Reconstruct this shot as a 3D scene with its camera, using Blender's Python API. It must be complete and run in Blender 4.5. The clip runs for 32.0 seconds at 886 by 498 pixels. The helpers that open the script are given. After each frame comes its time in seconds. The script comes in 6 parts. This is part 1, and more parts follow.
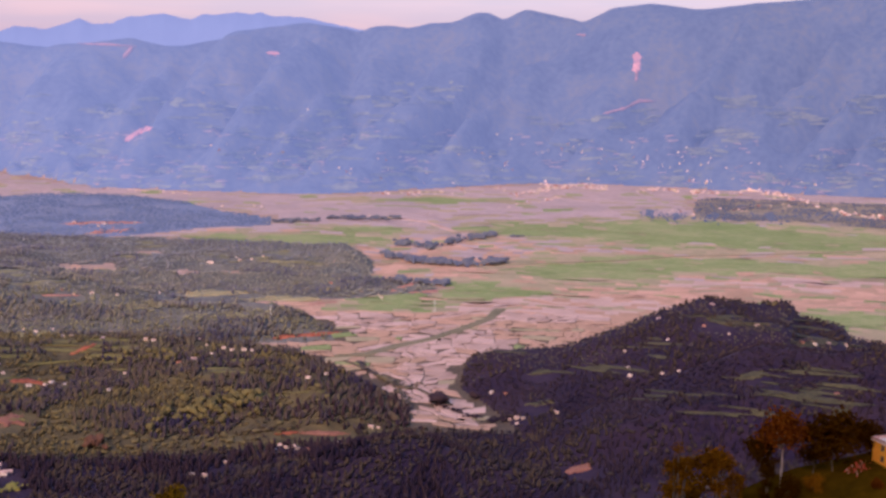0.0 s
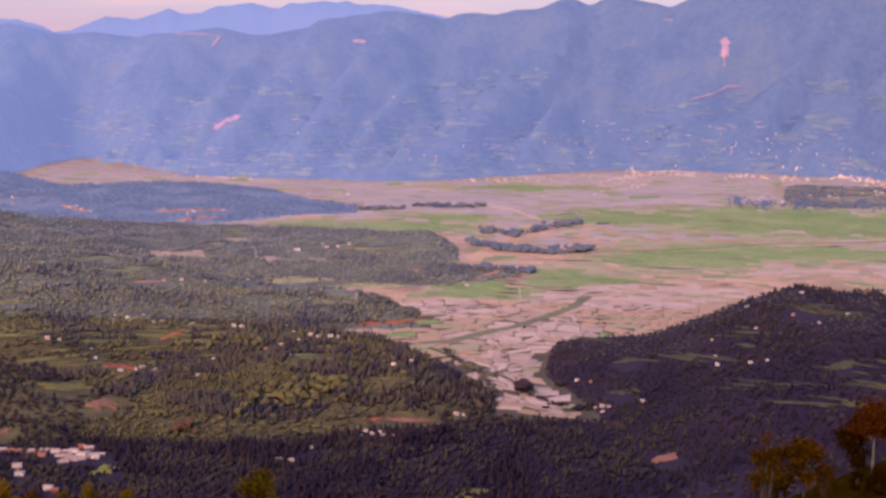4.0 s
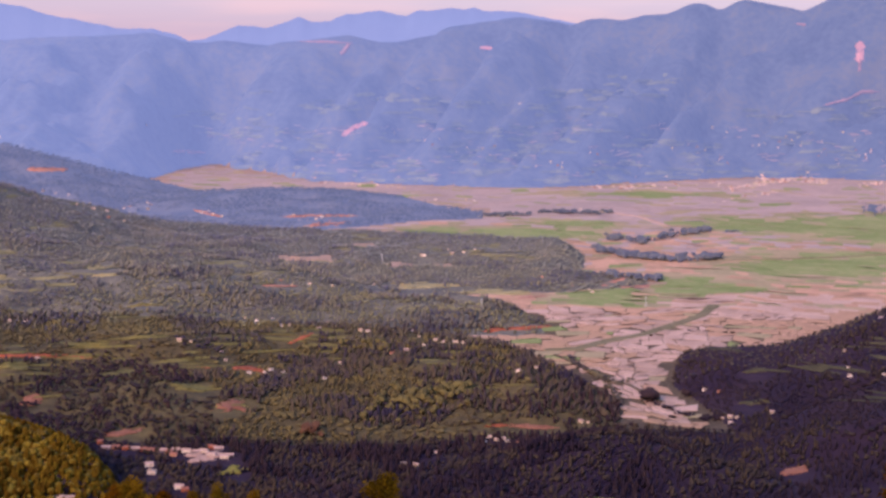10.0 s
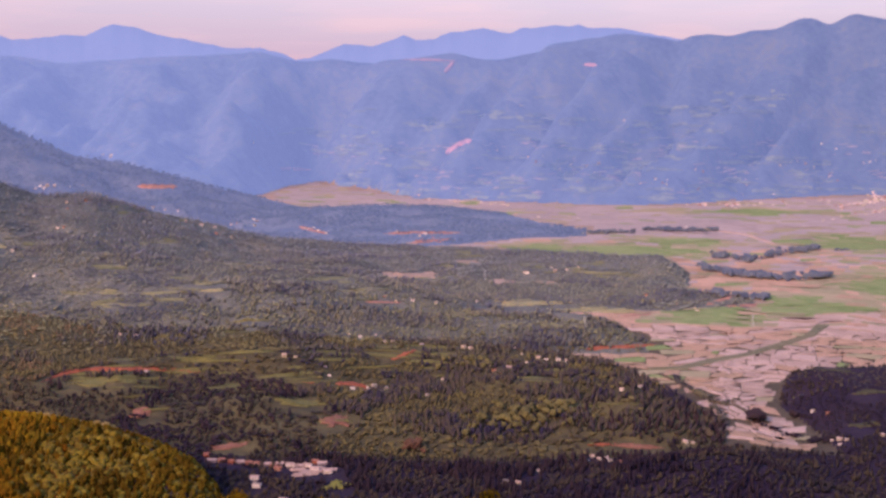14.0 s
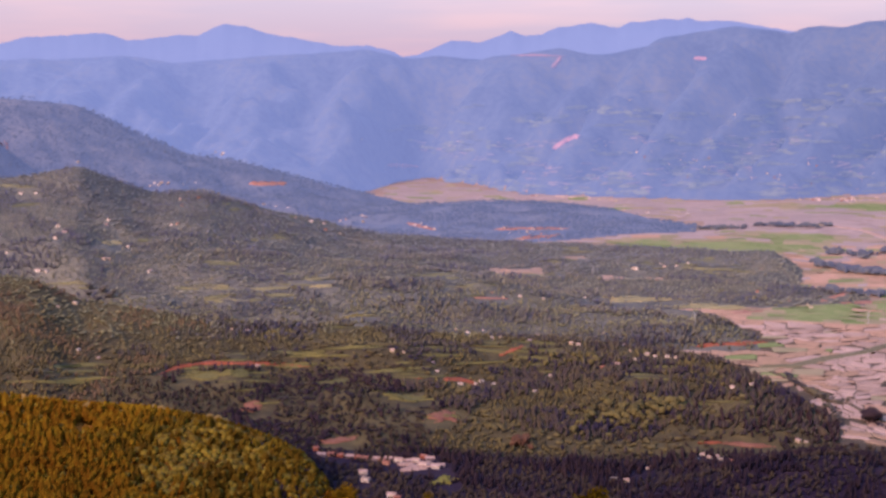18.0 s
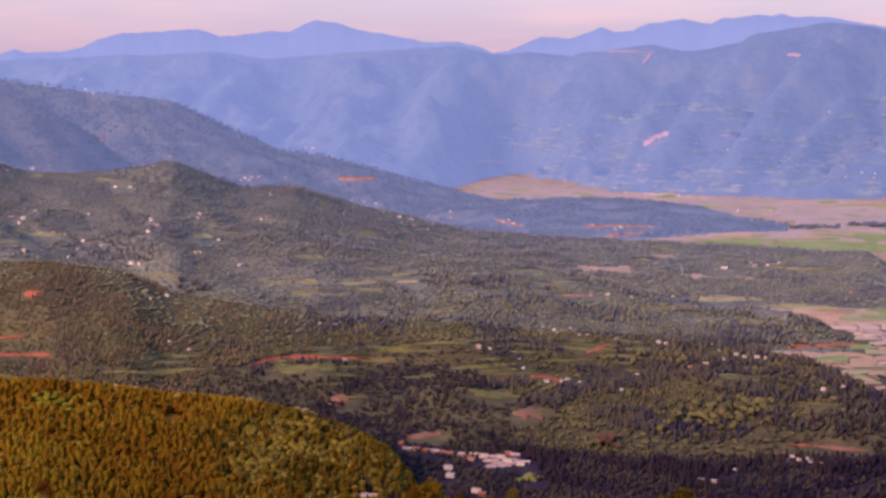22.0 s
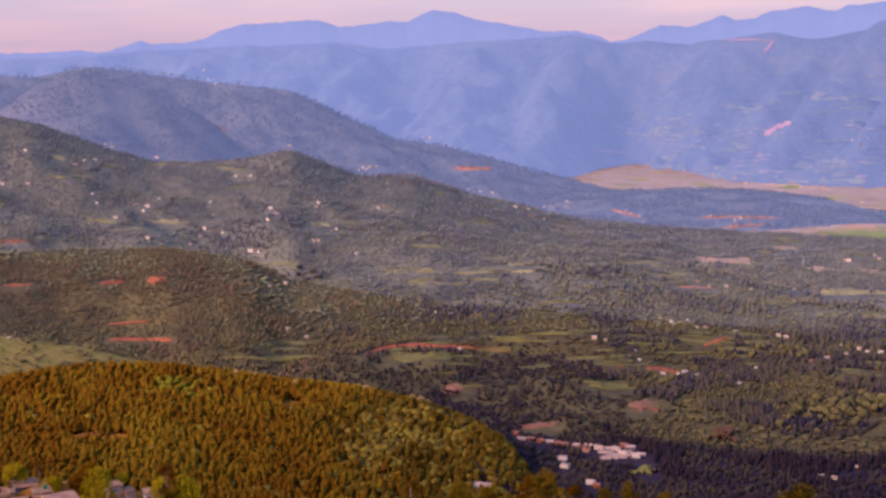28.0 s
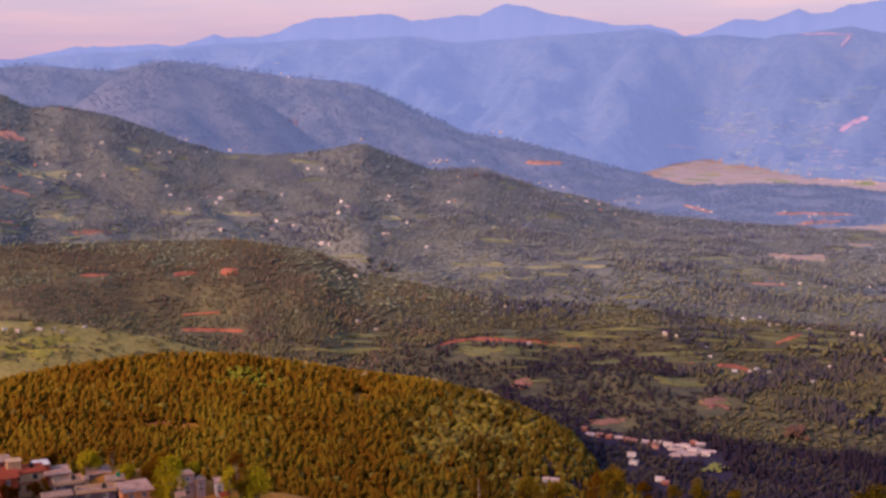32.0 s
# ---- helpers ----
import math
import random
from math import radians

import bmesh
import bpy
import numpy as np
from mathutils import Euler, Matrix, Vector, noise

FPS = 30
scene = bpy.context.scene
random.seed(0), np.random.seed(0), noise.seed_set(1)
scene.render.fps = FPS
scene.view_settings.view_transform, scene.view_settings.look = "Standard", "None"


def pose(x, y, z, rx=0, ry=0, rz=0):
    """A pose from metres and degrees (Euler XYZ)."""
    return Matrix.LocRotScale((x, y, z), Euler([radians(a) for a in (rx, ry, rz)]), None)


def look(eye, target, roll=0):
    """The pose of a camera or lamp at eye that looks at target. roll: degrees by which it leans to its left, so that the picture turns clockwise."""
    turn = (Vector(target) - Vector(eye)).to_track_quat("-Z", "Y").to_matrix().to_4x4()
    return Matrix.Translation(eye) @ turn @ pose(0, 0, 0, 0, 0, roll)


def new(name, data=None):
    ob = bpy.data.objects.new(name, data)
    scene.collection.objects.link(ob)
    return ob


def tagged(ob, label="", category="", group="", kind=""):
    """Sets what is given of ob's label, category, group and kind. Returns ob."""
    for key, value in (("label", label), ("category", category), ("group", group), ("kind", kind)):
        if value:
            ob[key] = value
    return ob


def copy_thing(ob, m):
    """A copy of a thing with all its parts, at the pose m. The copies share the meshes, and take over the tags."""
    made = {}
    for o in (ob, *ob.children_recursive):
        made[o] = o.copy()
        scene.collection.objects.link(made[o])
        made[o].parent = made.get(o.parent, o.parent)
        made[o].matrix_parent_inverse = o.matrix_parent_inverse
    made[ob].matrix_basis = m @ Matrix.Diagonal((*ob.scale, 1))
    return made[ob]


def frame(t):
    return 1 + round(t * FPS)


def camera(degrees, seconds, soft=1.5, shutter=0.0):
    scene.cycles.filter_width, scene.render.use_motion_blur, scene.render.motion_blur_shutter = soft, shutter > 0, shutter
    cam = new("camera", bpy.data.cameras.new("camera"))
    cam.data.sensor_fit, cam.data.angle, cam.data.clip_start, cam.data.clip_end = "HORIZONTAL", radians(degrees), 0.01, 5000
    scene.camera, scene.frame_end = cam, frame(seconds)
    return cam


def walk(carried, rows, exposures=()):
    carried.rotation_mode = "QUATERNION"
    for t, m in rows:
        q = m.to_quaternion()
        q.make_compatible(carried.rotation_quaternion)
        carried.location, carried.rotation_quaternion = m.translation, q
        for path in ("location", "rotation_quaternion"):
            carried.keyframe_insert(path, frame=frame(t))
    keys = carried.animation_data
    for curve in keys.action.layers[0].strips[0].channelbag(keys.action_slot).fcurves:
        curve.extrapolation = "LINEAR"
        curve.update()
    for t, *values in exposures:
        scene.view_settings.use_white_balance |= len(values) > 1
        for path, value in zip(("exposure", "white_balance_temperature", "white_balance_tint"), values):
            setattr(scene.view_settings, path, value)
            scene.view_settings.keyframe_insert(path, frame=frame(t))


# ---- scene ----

# The camera stands on a hillside, 285 m above a wide valley floor (z = 0), and turns slowly to its left.
EYE = Vector((0.0, 0.0, 285.0))
cam = camera(36.24, 32.0, soft=3.0)
# seconds, bearing (degrees right of +y), tilt, lean
PATH = [
    (0, 14.800, -7.047, 0.983), (0.5, 14.430, -7.113, 0.881), (1, 13.995, -7.184, 0.705), (1.5, 13.504, -7.231, 0.895), (2, 12.947, -7.302, 0.941),
    (2.5, 12.429, -7.369, 0.939), (3, 11.991, -7.457, 1.085), (3.5, 11.575, -7.558, 0.765), (5.5, 10.075, -7.741, 0.863), (6, 9.692, -7.750, 0.850),
    (6.5, 9.263, -7.743, 0.854), (7, 8.806, -7.708, 0.691), (7.5, 8.223, -7.675, 0.424), (8, 7.693, -7.634, 0.304), (8.5, 7.217, -7.579, 0.450),
    (9, 6.737, -7.512, 0.410), (9.5, 6.269, -7.456, 0.398), (10, 5.819, -7.403, 0.291), (10.5, 5.362, -7.336, 0.278), (11, 4.927, -7.196, 0.419),
    (11.5, 4.483, -6.967, 0.359), (12, 3.996, -6.857, 0.139), (12.5, 3.498, -6.789, 0.152), (13, 2.934, -6.737, 0.042), (13.5, 2.147, -6.709, -0.073),
    (14, 1.425, -6.690, 0.003), (14.5, 0.738, -6.689, -0.148), (16.5, -1.475, -6.737, -0.361), (17, -2.054, -6.766, -0.458), (17.5, -2.589, -6.795, -0.425),
    (18, -3.154, -6.837, -0.570), (18.5, -3.699, -6.839, -0.563), (19, -4.228, -6.821, -0.362), (19.5, -4.736, -6.825, -0.432), (20, -5.189, -6.850, -0.449),
    (20.5, -5.610, -6.865, -0.474), (21, -6.025, -6.903, -0.430), (21.5, -6.461, -6.943, -0.463), (22, -6.876, -6.961, -0.425), (22.5, -7.310, -7.001, -0.618),
    (23, -7.674, -7.052, -0.515), (23.5, -8.029, -7.134, -0.513), (24, -8.420, -7.188, -0.595), (24.5, -8.842, -7.262, -0.460), (25, -9.279, -7.329, -0.461),
    (25.5, -9.690, -7.375, -0.359), (27.5, -11.345, -7.361, -0.502), (28, -11.822, -7.353, -0.615), (28.5, -12.283, -7.390, -0.788), (29, -12.704, -7.385, -0.711),
    (29.5, -13.062, -7.396, -0.730), (30, -13.349, -7.413, -0.738), (30.5, -13.701, -7.428, -0.774), (31, -14.058, -7.450, -0.662), (31.5, -14.440, -7.510, -0.591),
    (32, -14.808, -7.577, -0.507),
]


def turned(bearing, tilt, lean):
    b, e = radians(bearing), radians(tilt)
    way = Vector((math.sin(b) * math.cos(e), math.cos(b) * math.cos(e), math.sin(e)))
    return look(EYE, EYE + way * 100, lean)


walk(cam, [(t, turned(b, e, l)) for t, b, e, l in PATH], exposures=[(0.0, 0.75, 6050, 26), (32.0, 0.75, 6050, 26)])

# ---- light ----
SUN_BEARING, SUN_HEIGHT = -142.0, 27.0
world = bpy.data.worlds.new("evening_sky")
scene.world = world
world.use_nodes = True
wn, wl = world.node_tree.nodes, world.node_tree.links
wn.clear()
sky = wn.new("ShaderNodeTexSky")
sky.sky_type, sky.sun_disc = "NISHITA", False
sky.sun_elevation, sky.sun_rotation = radians(SUN_HEIGHT), radians(SUN_BEARING)
sky.dust_density, sky.air_density, sky.altitude = 3.0, 1.2, 1500
tc = wn.new("ShaderNodeTexCoord")
sep = wn.new("ShaderNodeSeparateXYZ")
wl.new(tc.outputs["Generated"], sep.inputs[0])
low = wn.new("ShaderNodeMapRange")
low.inputs["From Min"].default_value, low.inputs["From Max"].default_value = 0.0, 0.35
low.inputs["To Min"].default_value, low.inputs["To Max"].default_value = 1.0, 0.0
wl.new(sep.outputs["Z"], low.inputs["Value"])
stretch = wn.new("ShaderNodeMapping")
stretch.inputs["Scale"].default_value = (3.0, 3.0, 26.0)
wl.new(tc.outputs["Generated"], stretch.inputs["Vector"])
wisp = wn.new("ShaderNodeTexNoise")
wisp.inputs["Scale"].default_value, wisp.inputs["Detail"].default_value = 2.2, 5.0
wl.new(stretch.outputs[0], wisp.inputs["Vector"])
wramp = wn.new("ShaderNodeValToRGB")
wramp.color_ramp.elements[0].position, wramp.color_ramp.elements[0].color = 0.42, (2.34, 1.68, 2.05, 1)
wramp.color_ramp.elements[1].position, wramp.color_ramp.elements[1].color = 0.70, (2.95, 1.86, 2.02, 1)
wl.new(wisp.outputs["Fac"], wramp.inputs[0])
blend = wn.new("ShaderNodeMix")
blend.data_type = "RGBA"
wl.new(low.outputs[0], blend.inputs["Factor"])
wl.new(sky.outputs[0], blend.inputs["A"])
wl.new(wramp.outputs[0], blend.inputs["B"])
bg = wn.new("ShaderNodeBackground")
bg.inputs["Strength"].default_value = 0.15
wl.new(blend.outputs["Result"], bg.inputs["Color"])
wout = wn.new("ShaderNodeOutputWorld")
wl.new(bg.outputs[0], wout.inputs["Surface"])

sun = new("sun", bpy.data.lights.new("sun", "SUN"))
sun.data.energy, sun.data.angle, sun.data.color = 2.45, radians(20.0), (1.0, 0.64, 0.36)
sb, se = radians(SUN_BEARING), radians(SUN_HEIGHT)
sun_way = Vector((math.sin(sb) * math.cos(se), math.cos(sb) * math.cos(se), math.sin(se)))
sun.matrix_world = look(sun_way * 500 + EYE, EYE)


# ---- materials ----
def surface(name, low_c, high_c, size, rough=0.9, fine=0.25, bump=0.0, per="", glow=None, mid=None, stretch_z=1.0, spec=0.2, rand=0.55, up=0.0):
    """A procedural surface: two colours mixed by coarse and fine noise of real-world size, in metres."""
    m = bpy.data.materials.new(name)
    m.use_nodes = True
    n, l = m.node_tree.nodes, m.node_tree.links
    b = n["Principled BSDF"]
    b.inputs["Roughness"].default_value = rough
    b.inputs["Specular IOR Level"].default_value = spec
    geo = n.new("ShaderNodeNewGeometry")
    mp = n.new("ShaderNodeMapping")
    mp.inputs["Scale"].default_value = (1.0, 1.0, stretch_z)
    l.new(geo.outputs["Position"], mp.inputs["Vector"])
    facs = []
    for s, d in ((size, 4.0), (size * fine, 6.0)):
        t = n.new("ShaderNodeTexNoise")
        t.inputs["Scale"].default_value, t.inputs["Detail"].default_value = 1.0 / s, d
        l.new(mp.outputs[0], t.inputs["Vector"])
        facs.append(t.outputs["Fac"])
    add = n.new("ShaderNodeMath")
    add.operation = "ADD"
    l.new(facs[0], add.inputs[0]), l.new(facs[1], add.inputs[1])
    value = add.outputs[0]
    if per:
        if per == "island":
            rnd = geo.outputs["Random Per Island"]
        else:
            rnd = n.new("ShaderNodeObjectInfo").outputs["Random"]
        mul = n.new("ShaderNodeMath")
        mul.operation = "MULTIPLY_ADD"
        mul.inputs[1].default_value = rand
        l.new(rnd, mul.inputs[0])
        sh = n.new("ShaderNodeMath")
        sh.operation = "SUBTRACT"
        sh.inputs[1].default_value = rand / 2
        l.new(value, sh.inputs[0])
        l.new(sh.outputs[0], mul.inputs[2])
        value = mul.outputs[0]
    half = n.new("ShaderNodeMath")
    half.operation = "MULTIPLY"
    half.inputs[1].default_value = 0.5
    l.new(value, half.inputs[0])
    ramp = n.new("ShaderNodeValToRGB")
    e = ramp.color_ramp.elements
    e[0].position, e[0].color = 0.36, (*low_c, 1)
    e[1].position, e[1].color = 0.64, (*high_c, 1)
    if mid:
        k = e.new(0.5)
        k.color = (*mid, 1)
    l.new(half.outputs[0], ramp.inputs[0])
    l.new(ramp.outputs[0], b.inputs["Base Color"])
    if up:
        # crown normals are bent upwards, which softens the shading as loose leaves and haze would
        rise = n.new("ShaderNodeVectorMath")
        rise.operation = "MULTIPLY_ADD"
        rise.inputs[1].default_value, rise.inputs[2].default_value = (1 - up,) * 3, (0, 0, up)
        l.new(geo.outputs["Normal"], rise.inputs[0])
        unit = n.new("ShaderNodeVectorMath")
        unit.operation = "NORMALIZE"
        l.new(rise.outputs[0], unit.inputs[0])
        l.new(unit.outputs[0], b.inputs["Normal"])
    if bump:
        bp = n.new("ShaderNodeBump")
        bp.inputs["Strength"].default_value, bp.inputs["Distance"].default_value = 1.0, bump
        l.new(facs[1], bp.inputs["Height"])
        l.new(bp.outputs[0], b.inputs["Normal"])
    if glow:
        b.inputs["Emission Color"].default_value = (*glow[:3], 1)
        b.inputs["Emission Strength"].default_value = glow[3]
    return m


# haze is painted as blue emission in the far slopes' materials
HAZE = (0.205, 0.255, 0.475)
M_PLAIN = surface("field_soil", (0.39, 0.275, 0.20), (0.55, 0.355, 0.28), 260, fine=0.12, mid=(0.385, 0.255, 0.202))
M_NEAR = surface("hill_grass", (0.34, 0.13, 0.018), (0.5, 0.2, 0.03), 60, fine=0.15, bump=1.0)
M_MID = surface("foothill_grass", (0.062, 0.051, 0.032), (0.15, 0.115, 0.052), 90, fine=0.15, bump=2.0)
# grass lightened and blued: distance haze put into the base colour
M_FARHILL = surface("hazed_hill_grass", (0.104, 0.106, 0.112), (0.21, 0.192, 0.152), 70, fine=0.15, bump=2.0)
M_RIDGE = surface("hazed_ridge_grass", (0.045, 0.050, 0.070), (0.130, 0.115, 0.105), 60, fine=0.12, bump=2.0, glow=(*HAZE, 0.29))
M_SHELF = surface("shelf_fields", (0.19, 0.175, 0.135), (0.37, 0.285, 0.215), 50, fine=0.15)
M_HUMP = surface("hazed_hump_heath", (0.05, 0.048, 0.058), (0.115, 0.098, 0.095), 50, fine=0.15, bump=3.0, glow=(*HAZE, 0.27))
# woodland floor darkened to paint the valley side's shade
M_FIRGROUND = surface("shaded_wood_floor", (0.02, 0.0105, 0.034), (0.048, 0.027, 0.045), 60, fine=0.15, bump=1.0)
M_BANK = surface("dark_bank_grass", (0.032, 0.017, 0.001), (0.082, 0.04, 0.002), 14, fine=0.2, bump=0.3, spec=0.0)
M_MEADOW = surface("terrace_meadow", (0.165, 0.125, 0.030), (0.330, 0.245, 0.068), 26, fine=0.15, bump=0.5)
M_BUND = surface("mud_bund", (0.081, 0.059, 0.043), (0.149, 0.105, 0.068), 20)
M_MOUNT = surface("hazed_mountain_woods", (0.025, 0.033, 0.056), (0.074, 0.071, 0.066), 170, fine=0.12, bump=1.5, glow=(*HAZE, 0.425), mid=(0.044, 0.056, 0.080))
# a strong blue glow paints the haze over the farthest ranges
M_FAR = surface("hazed_distant_mountain", (0.018, 0.027, 0.05), (0.03, 0.04, 0.065), 700, fine=0.1, glow=(0.255, 0.30, 0.53, 0.64))


def haze_glow(m, west, east):
    """Grades a material's emission west to east, painting thicker haze up the valley, to the west."""
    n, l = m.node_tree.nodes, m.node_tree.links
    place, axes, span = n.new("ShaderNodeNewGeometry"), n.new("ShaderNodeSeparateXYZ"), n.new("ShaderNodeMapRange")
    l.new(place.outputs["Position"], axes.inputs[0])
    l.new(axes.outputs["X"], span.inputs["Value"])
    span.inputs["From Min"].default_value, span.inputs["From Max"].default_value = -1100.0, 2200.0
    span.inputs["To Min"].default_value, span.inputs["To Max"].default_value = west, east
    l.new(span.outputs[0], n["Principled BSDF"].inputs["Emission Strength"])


haze_glow(M_MOUNT, 0.575, 0.335)


# ---- terrain ----
def lattice(ix, iy, seed):
    h = (ix * 374761393 + iy * 668265263 + seed * 974634777) & 0xFFFFFFFF
    h = ((h ^ (h >> 13)) * 1274126177) & 0xFFFFFFFF
    return ((h ^ (h >> 16)) & 0xFFFF) / 65535.0


def soft_noise(x, y, seed=0):
    """Smooth value noise, 0 to 1."""
    x, y = np.asarray(x, float), np.asarray(y, float)
    ix, iy = np.floor(x).astype(np.int64), np.floor(y).astype(np.int64)
    fx, fy = x - ix, y - iy
    fx, fy = fx * fx * (3 - 2 * fx), fy * fy * (3 - 2 * fy)
    a, b = lattice(ix, iy, seed), lattice(ix + 1, iy, seed)
    c, d = lattice(ix, iy + 1, seed), lattice(ix + 1, iy + 1, seed)
    return (a + (b - a) * fx) * (1 - fy) + (c + (d - c) * fx) * fy


def rough_noise(x, y, seed=0, octaves=4):
    total, amp, norm = 0.0, 1.0, 0.0
    for o in range(octaves):
        total = total + amp * soft_noise(np.asarray(x) * 2 ** o, np.asarray(y) * 2 ** o, seed + o * 17)
        norm += amp
        amp *= 0.5
    return total / norm


class Ridge:
    """A hill range: its crest by bearing (sight angle from the eye, distance), its foot's distance, and its back slope."""

    def __init__(self, name, crest, foot, back, zone, trees=0.0, power=1.0, spurs=0.35, fade=2.0, spur_size=3.0, lean=1.0, gullies=()):
        c = np.array(crest, float)
        self.name, self.zone, self.back, self.power, self.spurs, self.fade, self.spur_size, self.lean = name, zone, back, power, spurs, fade, spur_size, lean
        self.az, self.rc = c[:, 0], c[:, 2]
        self.z = EYE.z + c[:, 2] * np.tan(np.radians(c[:, 1])) - trees
        f = np.array(foot, float)
        # round off the kinks between the given bearings
        grid = np.arange(-62, 62.01, 0.1)
        bell = np.exp(-0.5 * (np.arange(-8, 9) / 1.6) ** 2)
        wide = np.exp(-0.5 * (np.arange(-40, 41) / 14.0) ** 2)

        def eased(a, b, k):
            pad = len(k) // 2
            return np.convolve(np.pad(np.interp(grid, a, b), pad, mode="edge"), k / k.sum(), mode="valid")

        self.first, self.last = self.az[0], self.az[-1]
        self.z, self.rc, self.fr = eased(self.az, self.z, bell), eased(self.az, self.rc, wide), eased(f[:, 0], f[:, 1], wide)
        self.az = self.faz = grid
        self.gullies = []
        for line, deep, wide in gullies:
            rows = []
            for a, e in line:
                zc, rc, rf, slope = np.interp(a, grid, self.z), np.interp(a, grid, self.rc), np.interp(a, grid, self.fr), math.tan(radians(e))
                rows.append(((EYE.z + rf * slope) / (zc - (rc - rf) * slope), a))
            rows.sort()
            self.gullies.append((np.array([q[0] for q in rows]), np.array([q[1] for q in rows]), deep, wide))

    def height(self, az, r):
        z, rc, rf = (np.interp(az, a, b) for a, b in ((self.az, self.z), (self.az, self.rc), (self.faz, self.fr)))
        out = np.maximum(np.maximum(self.first - az, az - self.last), 0.0) / self.fade
        z = z * np.clip(1 - out, 0, 1)
        u = np.clip((r - rf) / np.maximum(rc - rf, 1.0), -0.4, 1.0)
        seed = len(self.name) * 7
        g = rough_noise(az / self.spur_size + r * 0.0016 * self.lean, r * 0.0011, seed, 3) - 0.5
        if self.lean < 0:
            g = 0.34 - np.abs(2 * rough_noise(az / self.spur_size + r * 0.0016 * self.lean, r * 0.0004, seed, 3) - 1) * 1.6
        up = np.abs(u) ** np.clip(self.power + self.spurs * 4.0 * g, 0.35, 3.0 if self.lean > 0 else 1.7)
        front = np.where(u > 0, z * up, -5 + 200 * u)
        behind = z - self.back * (r - rc)
        for us, line, deep, wide in self.gullies:
            off = (az - np.interp(u, us, line)) / wide
            runs = np.clip((u - us[0]) / 0.12, 0, 1) * np.clip((us[-1] + 0.06 - u) / 0.12, 0, 1)
            # a steep far bank and a long near one
            cut = np.exp(-0.5 * np.where(off > 0, off * 1.7, off * 0.75) ** 2)
            front = front - deep * runs * cut * np.clip((r - rf) / 90, 0, 1)
        return np.where(r <= rc, front, behind) - 40 * out


# side valleys of the range, from the crest down: bearing and sight angle; depth in metres, width in degrees
GULLIES = [
    ([(19.19, 2.6), (17.81, 1.31), (16.43, -0.46), (15.26, -1.54), (14.32, -2.62)], 123, 0.75), ([(19.95, 0.28), (19.16, -1.13), (18.24, -2.33), (17.43, -3.05)], 79, 0.5),
    ([(24.36, 0.57), (23.7, -0.49), (22.11, -1.44), (20.49, -2.29), (19.33, -3.14)], 108, 0.7), ([(31.24, 3.31), (29.69, 1.75), (28.23, -0.08), (26.92, -1.13), (25.83, -2.31)], 159, 0.9),
    ([(33.5, 1.4), (31.89, 0.19), (30.46, -0.61), (28.98, -2.01), (27.68, -2.96)], 130, 0.7), ([(33.5, -0.6), (31.99, -1.72), (30.58, -3.11)], 101, 0.6),
    ([(10.96, 1.81), (10.73, 0.64), (10.97, -0.29), (11.68, -0.99)], 79, 0.6), ([(14.26, 1.86), (13.33, 0.44), (11.92, -0.75), (10.5, -2.19), (9.32, -3.86)], 101, 0.8),
    ([(8.61, 1.78), (6.73, 0.12), (5.56, -1.53), (4.62, -2.94), (3.45, -4.11)], 87, 0.8), ([(4.89, 1.72), (3.26, -0.15), (1.41, -2.02), (0.02, -3.64)], 101, 0.7),
    ([(2.59, 1.22), (0.75, -0.64), (-1.07, -2.49), (-2.21, -3.86)], 87, 0.7), ([(26.6, 2.4), (26.0, 1.2), (25.1, 0.1), (24.7, -0.9)], 87, 0.5),
    ([(-1.8, 1.0), (-3.4, -0.8), (-4.4, -2.2), (-5.0, -3.2)], 101, 0.8), ([(-7.5, 1.3), (-8.6, -0.2), (-8.9, -1.6), (-8.4, -3.0)], 87, 0.9), ([(-12.5, 1.1), (-13.4, 0.0), (-13.0, -1.2)], 72, 0.9),
]
